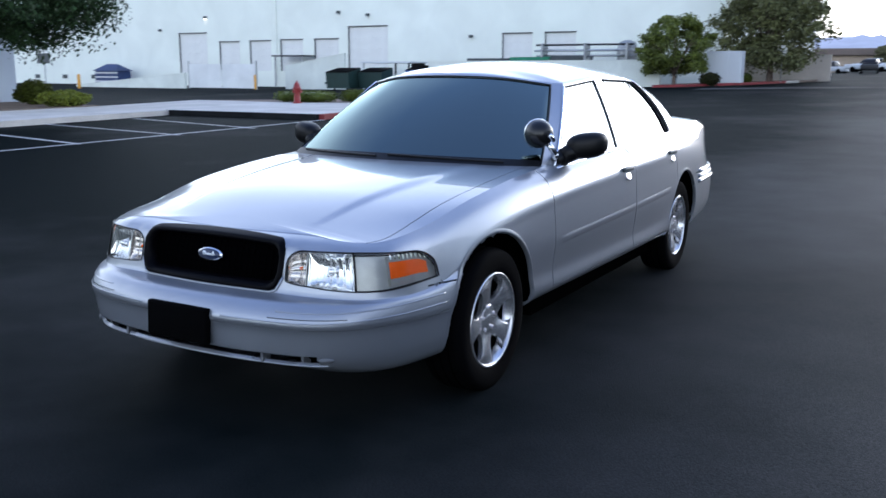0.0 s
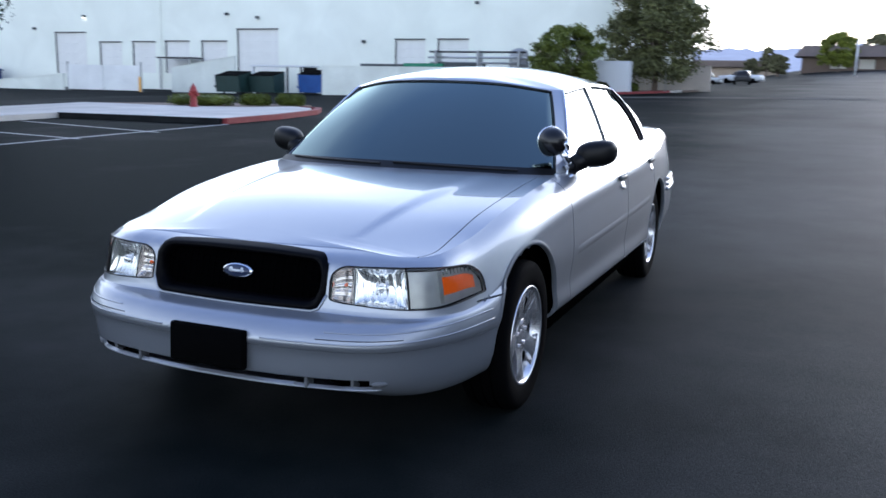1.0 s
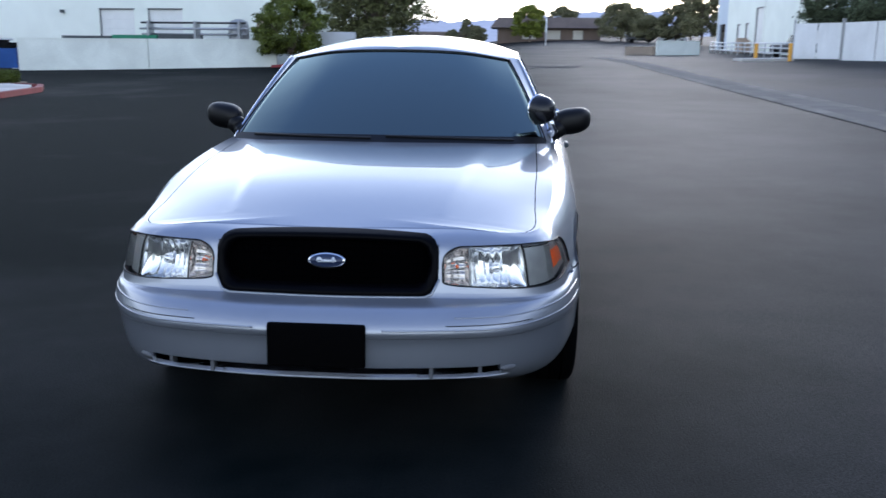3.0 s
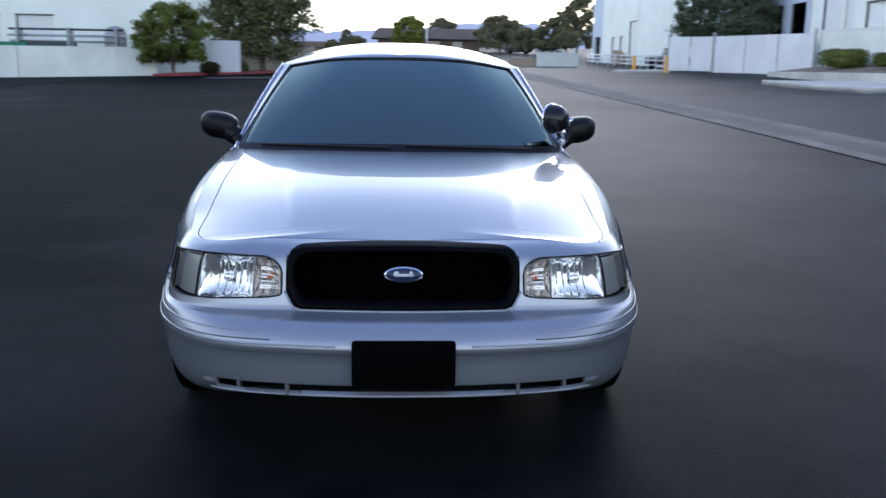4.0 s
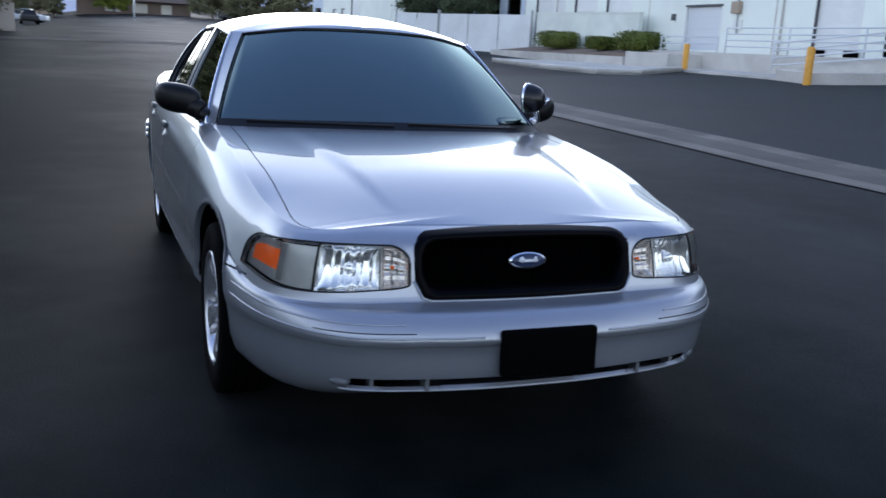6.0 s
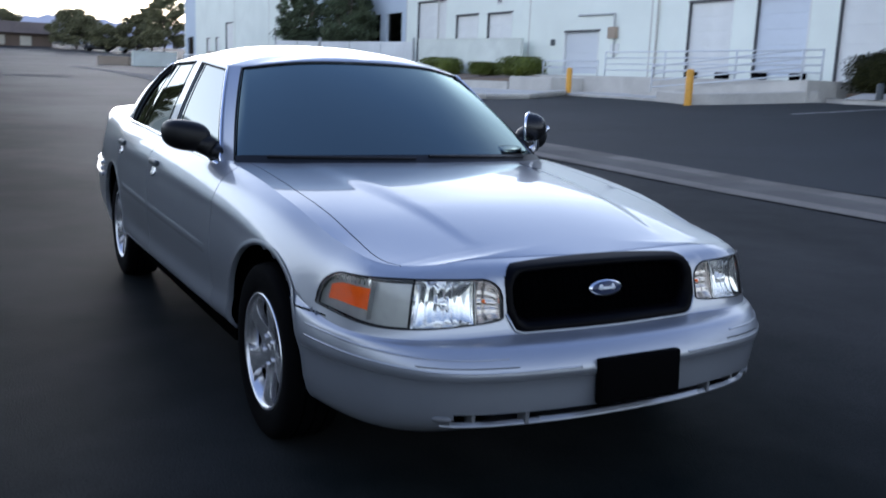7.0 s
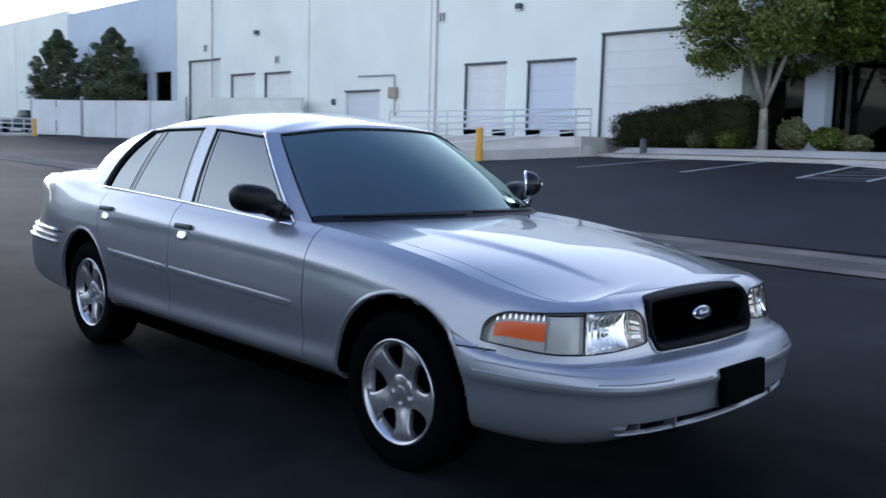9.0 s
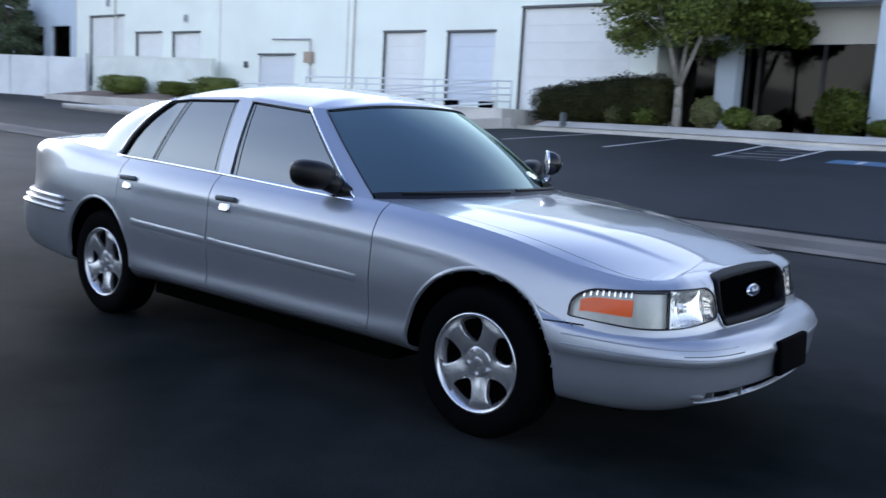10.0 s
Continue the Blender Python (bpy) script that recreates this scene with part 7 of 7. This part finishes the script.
for s, d in zip((1, -1), front_doors):
    bm = bmesh.new()
    bmesh.ops.create_uvsphere(bm, u_segments=28, v_segments=18, radius=1)
    for v in bm.verts:
        c = v.co
        L = (abs(c.x) ** 2.6 + abs(c.y) ** 2.8 + abs(c.z) ** 2.6) ** (1 / 2.7)
        q = Vector((c.x / L * 0.080, c.y / L * 0.100, c.z / L * 0.068))
        if q.x < -0.03:
            q.x = -0.03 - (q.x + 0.03) * -0.15
        q.z += 0.012 * q.y / 0.1
        q.x -= 0.25 * q.y
        v.co = Vector((0.455 + q.x, s * (0.918 + q.y), 1.022 + q.z))
    if s < 0:
        bmesh.ops.reverse_faces(bm, faces=bm.faces)
    mir = part("door_mirror", bm, "trim", d, "black plastic door mirror", True)
    bm = bmesh.new()
    add_tube(bm, (0.475, s * 0.875, 1.005), (0.545, s * 0.815, 0.962), 0.052, 0.042, 14)
    add_tube(bm, (0.545, s * 0.815, 0.962), (0.60, s * 0.795, 0.945), 0.042, 0.020, 14)
    part("mirror_stem", bm, "trim", mir, "", True)
    bm = lathe([(0.0, 0.0), (0.056, 0.0)], 24)
    for v in bm.verts:
        v.co.y *= 1.4
    part("mirror_glass", bm, "mirror", mir, "", True, pose(0.424 - 0.012, s * 0.925, 1.024, 0, -90, s * 12))

spot = part("spot_lamp", lathe([(0.0, -0.058), (0.028, -0.053), (0.054, -0.035), (0.068, -0.005), (0.072, 0.02), (0.074, 0.03)], 26), "gloss_black", car, "black pillar-mounted spot lamp", True, pose(0.715, 0.765, 1.090, 0, -90, 42))
part("bezel", lathe([(0.074, 0.028), (0.077, 0.034), (0.074, 0.042), (0.066, 0.040)], 26), "chrome", spot, "", True)
part("lens", lathe([(0.0, 0.046), (0.035, 0.044), (0.067, 0.038)], 26), "reflector", spot, "", True)
part("lamp_arm", tube((0.0, 0.03, -0.06), (-0.03, 0.06, -0.03), 0.012), "chrome", spot, "", True)
bm = bmesh.new()
add_tube(bm, (0.685, 0.79, 1.05), (0.655, 0.825, 0.985), 0.014, 0.016, 10)
add_tube(bm, (0.655, 0.825, 0.985), (0.60, 0.80, 0.96), 0.016, 0.02, 10)
part("lamp_bracket", bm, "chrome", car, "", True)
# wipers parked on the cowl
for y0, y1 in ((0.62, 0.02), (-0.05, -0.66)):
    pts = []
    for k in range(13):
        y = y0 + (y1 - y0) * k / 12
        lo, hi = 0.0, 2.0
        for _ in range(24):
            mid = (lo + hi) / 2
            lo, hi = (mid, hi) if rib(mid, 0.02).y < abs(y) else (lo, mid)
        p = rib(lo, 0.0 + 0.02 * k / 12)
        pts.append(Vector((p.x + 0.014, y, p.z + 0.006)))
    part("wiper", strip(pts, 0.007, 0), "trim", car, "black windshield wiper")


# --- two soft creases round the front bumper
for z, y0 in ((0.512, 0.42), (0.476, 0.20)):
    ua, ub = u_of_nose(y0), skin_u(1.86)
    pts = [on_skin(ua + (ub - ua) * k / 60, z + 0.012 * smooth(0.3, 1.0, k / 60), 0.0018, 0.3, 8.5) for k in range(61)]
    pair("bumper_crease", strip(pts, 0.0038, 0), "paint_bumper", car)

# --- three stepped ledges round the rear bumper
for z in (0.600, 0.638, 0.676):
    pts = [on_skin(skin_u(-1.86) + (13.98 - skin_u(-1.86)) * k / 60, z, -0.006, 0.3, 8.5) for k in range(61)]
    bm = strip(pts, 0.0135, 0)
    whole("bumper_ledge", bm, "paint")


# --- wheels
def spoke():
    """One fifth of the wheel face, with half an oval hole on each side."""
    na, nr = 28, 24
    bm = bmesh.new()
    holes = [(0.156 * math.sin(q), 0.156 * math.cos(q), q) for q in (-math.pi / 5, math.pi / 5)]

    def inside(x, z):
        for hx, hz, q in holes:
            dx, dz = x - hx, z - hz
            rad = dx * math.sin(q) + dz * math.cos(q)
            tan = dx * math.cos(q) - dz * math.sin(q)
            d = math.hypot(rad / 0.062, tan / (0.058 + 0.42 * rad))
            if d < 1:
                return d, hx, hz
        return None
    grid, dead = [], set()
    for i in range(nr + 1):
        r = 0.02 + (0.214 - 0.02) * i / nr
        row = []
        for j in range(na + 1):
            a = math.pi / 5 * (2 * j / na - 1)
            x, z = r * math.sin(a), r * math.cos(a)
            face = 0.070 + 0.018 * smooth(0.05, 0.20, r) + 0.010 * (math.cos(a * 2.5) ** 2 - 0.4) * smooth(0.05, 0.12, r) * (1 - smooth(0.18, 0.214, r))
            v = bm.verts.new((x, face, z))
            if inside(x, z):
                dead.add(v)
            row.append(v)
        grid.append(row)
    for p, q in zip(grid, grid[1:]):
        for k in range(na):
            f = (p[k], p[k + 1], q[k + 1], q[k])
            if not all(v in dead for v in f):
                bm.faces.new(f)
    bmesh.ops.delete(bm, geom=[v for v in bm.verts if not v.link_faces], context="VERTS")
    for v in bm.verts:
        got = inside(v.co.x, v.co.z)
        if got:
            d, hx, hz = got
            v.co.x, v.co.z = hx + (v.co.x - hx) / max(d, 0.3), hz + (v.co.z - hz) / max(d, 0.3)
    rim = [e for e in bm.edges if len(e.link_faces) == 1 and all(0.07 < math.hypot(v.co.x, v.co.z) < 0.212 for v in e.verts)]
    for e in rim:
        e.smooth = False
    out = bmesh.ops.extrude_edge_only(bm, edges=rim)
    for v in [g for g in out["geom"] if isinstance(g, bmesh.types.BMVert)]:
        v.co.y -= 0.022
    bmesh.ops.recalc_face_normals(bm, faces=bm.faces)
    return bm


TYRE = [(0.202, 0.076), (0.214, 0.094), (0.234, 0.101), (0.282, 0.104), (0.303, 0.098), (0.316, 0.088), (0.322, 0.066), (0.323, 0.03), (0.323, -0.03), (0.322, -0.066), (0.316, -0.088), (0.28, -0.11), (0.22, -0.098), (0.205, -0.075)]
RIM = [(0.230, 0.090), (0.230, 0.098), (0.222, 0.100), (0.215, 0.094), (0.206, 0.076), (0.190, 0.040), (0.186, -0.02), (0.190, -0.09)]


def wheel(m):
    w = part("wheel", lathe([(r * 0.935, h) for r, h in RIM], 48, "y"), "alloy", car, "five-spoke polished alloy wheel", True, m)
    part("tyre", lathe(TYRE, 56, "y"), "tyre", w, "black road tyre", True)
    # near-black bands on the tread stand for shaded grooves
    for z in (-0.045, 0.0, 0.045):
        part("tread_groove", lathe([(0.3236, z - 0.004), (0.3238, z), (0.3236, z + 0.004)], 40, "y"), "under", w)
    # near-black disc stands for the shade behind the spokes
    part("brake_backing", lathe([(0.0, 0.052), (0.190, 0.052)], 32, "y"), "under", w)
    sp = spoke()
    me = mesh_of(sp, "spoke", "alloy", True)
    for k in range(5):
        o = new("spoke", me)
        o.parent = w
        o.matrix_basis = pose(0, 0, 0, 0, 72 * k, 0) @ Matrix.Diagonal((0.935, 1, 0.935, 1))
    part("hub", lathe([(0.0, 0.0722), (0.060, 0.0722), (0.068, 0.0705), (0.072, 0.055)], 30, "y"), "alloy", w, "", True)
    part("centre_cap", lathe([(0.0, 0.0732), (0.020, 0.0732), (0.023, 0.0726), (0.024, 0.070)], 24, "y"), "alloy", w, "", True)
    for k in range(5):
        a = radians(72 * k + 36)
        part("lug_nut", tube((0.053 * math.cos(a), 0.0712, 0.053 * math.sin(a)), (0.053 * math.cos(a), 0.081, 0.053 * math.sin(a)), 0.0085, n=8), "alloy", w)
    return w


for x, zz in ((AXLE, HUB - 0.020), (-AXLE, HUB - 0.016)):
    for s in (1, -1):
        wheel(pose(x, s * 0.793, zz, 0, 20 if s > 0 else 47, 0 if s > 0 else 180))
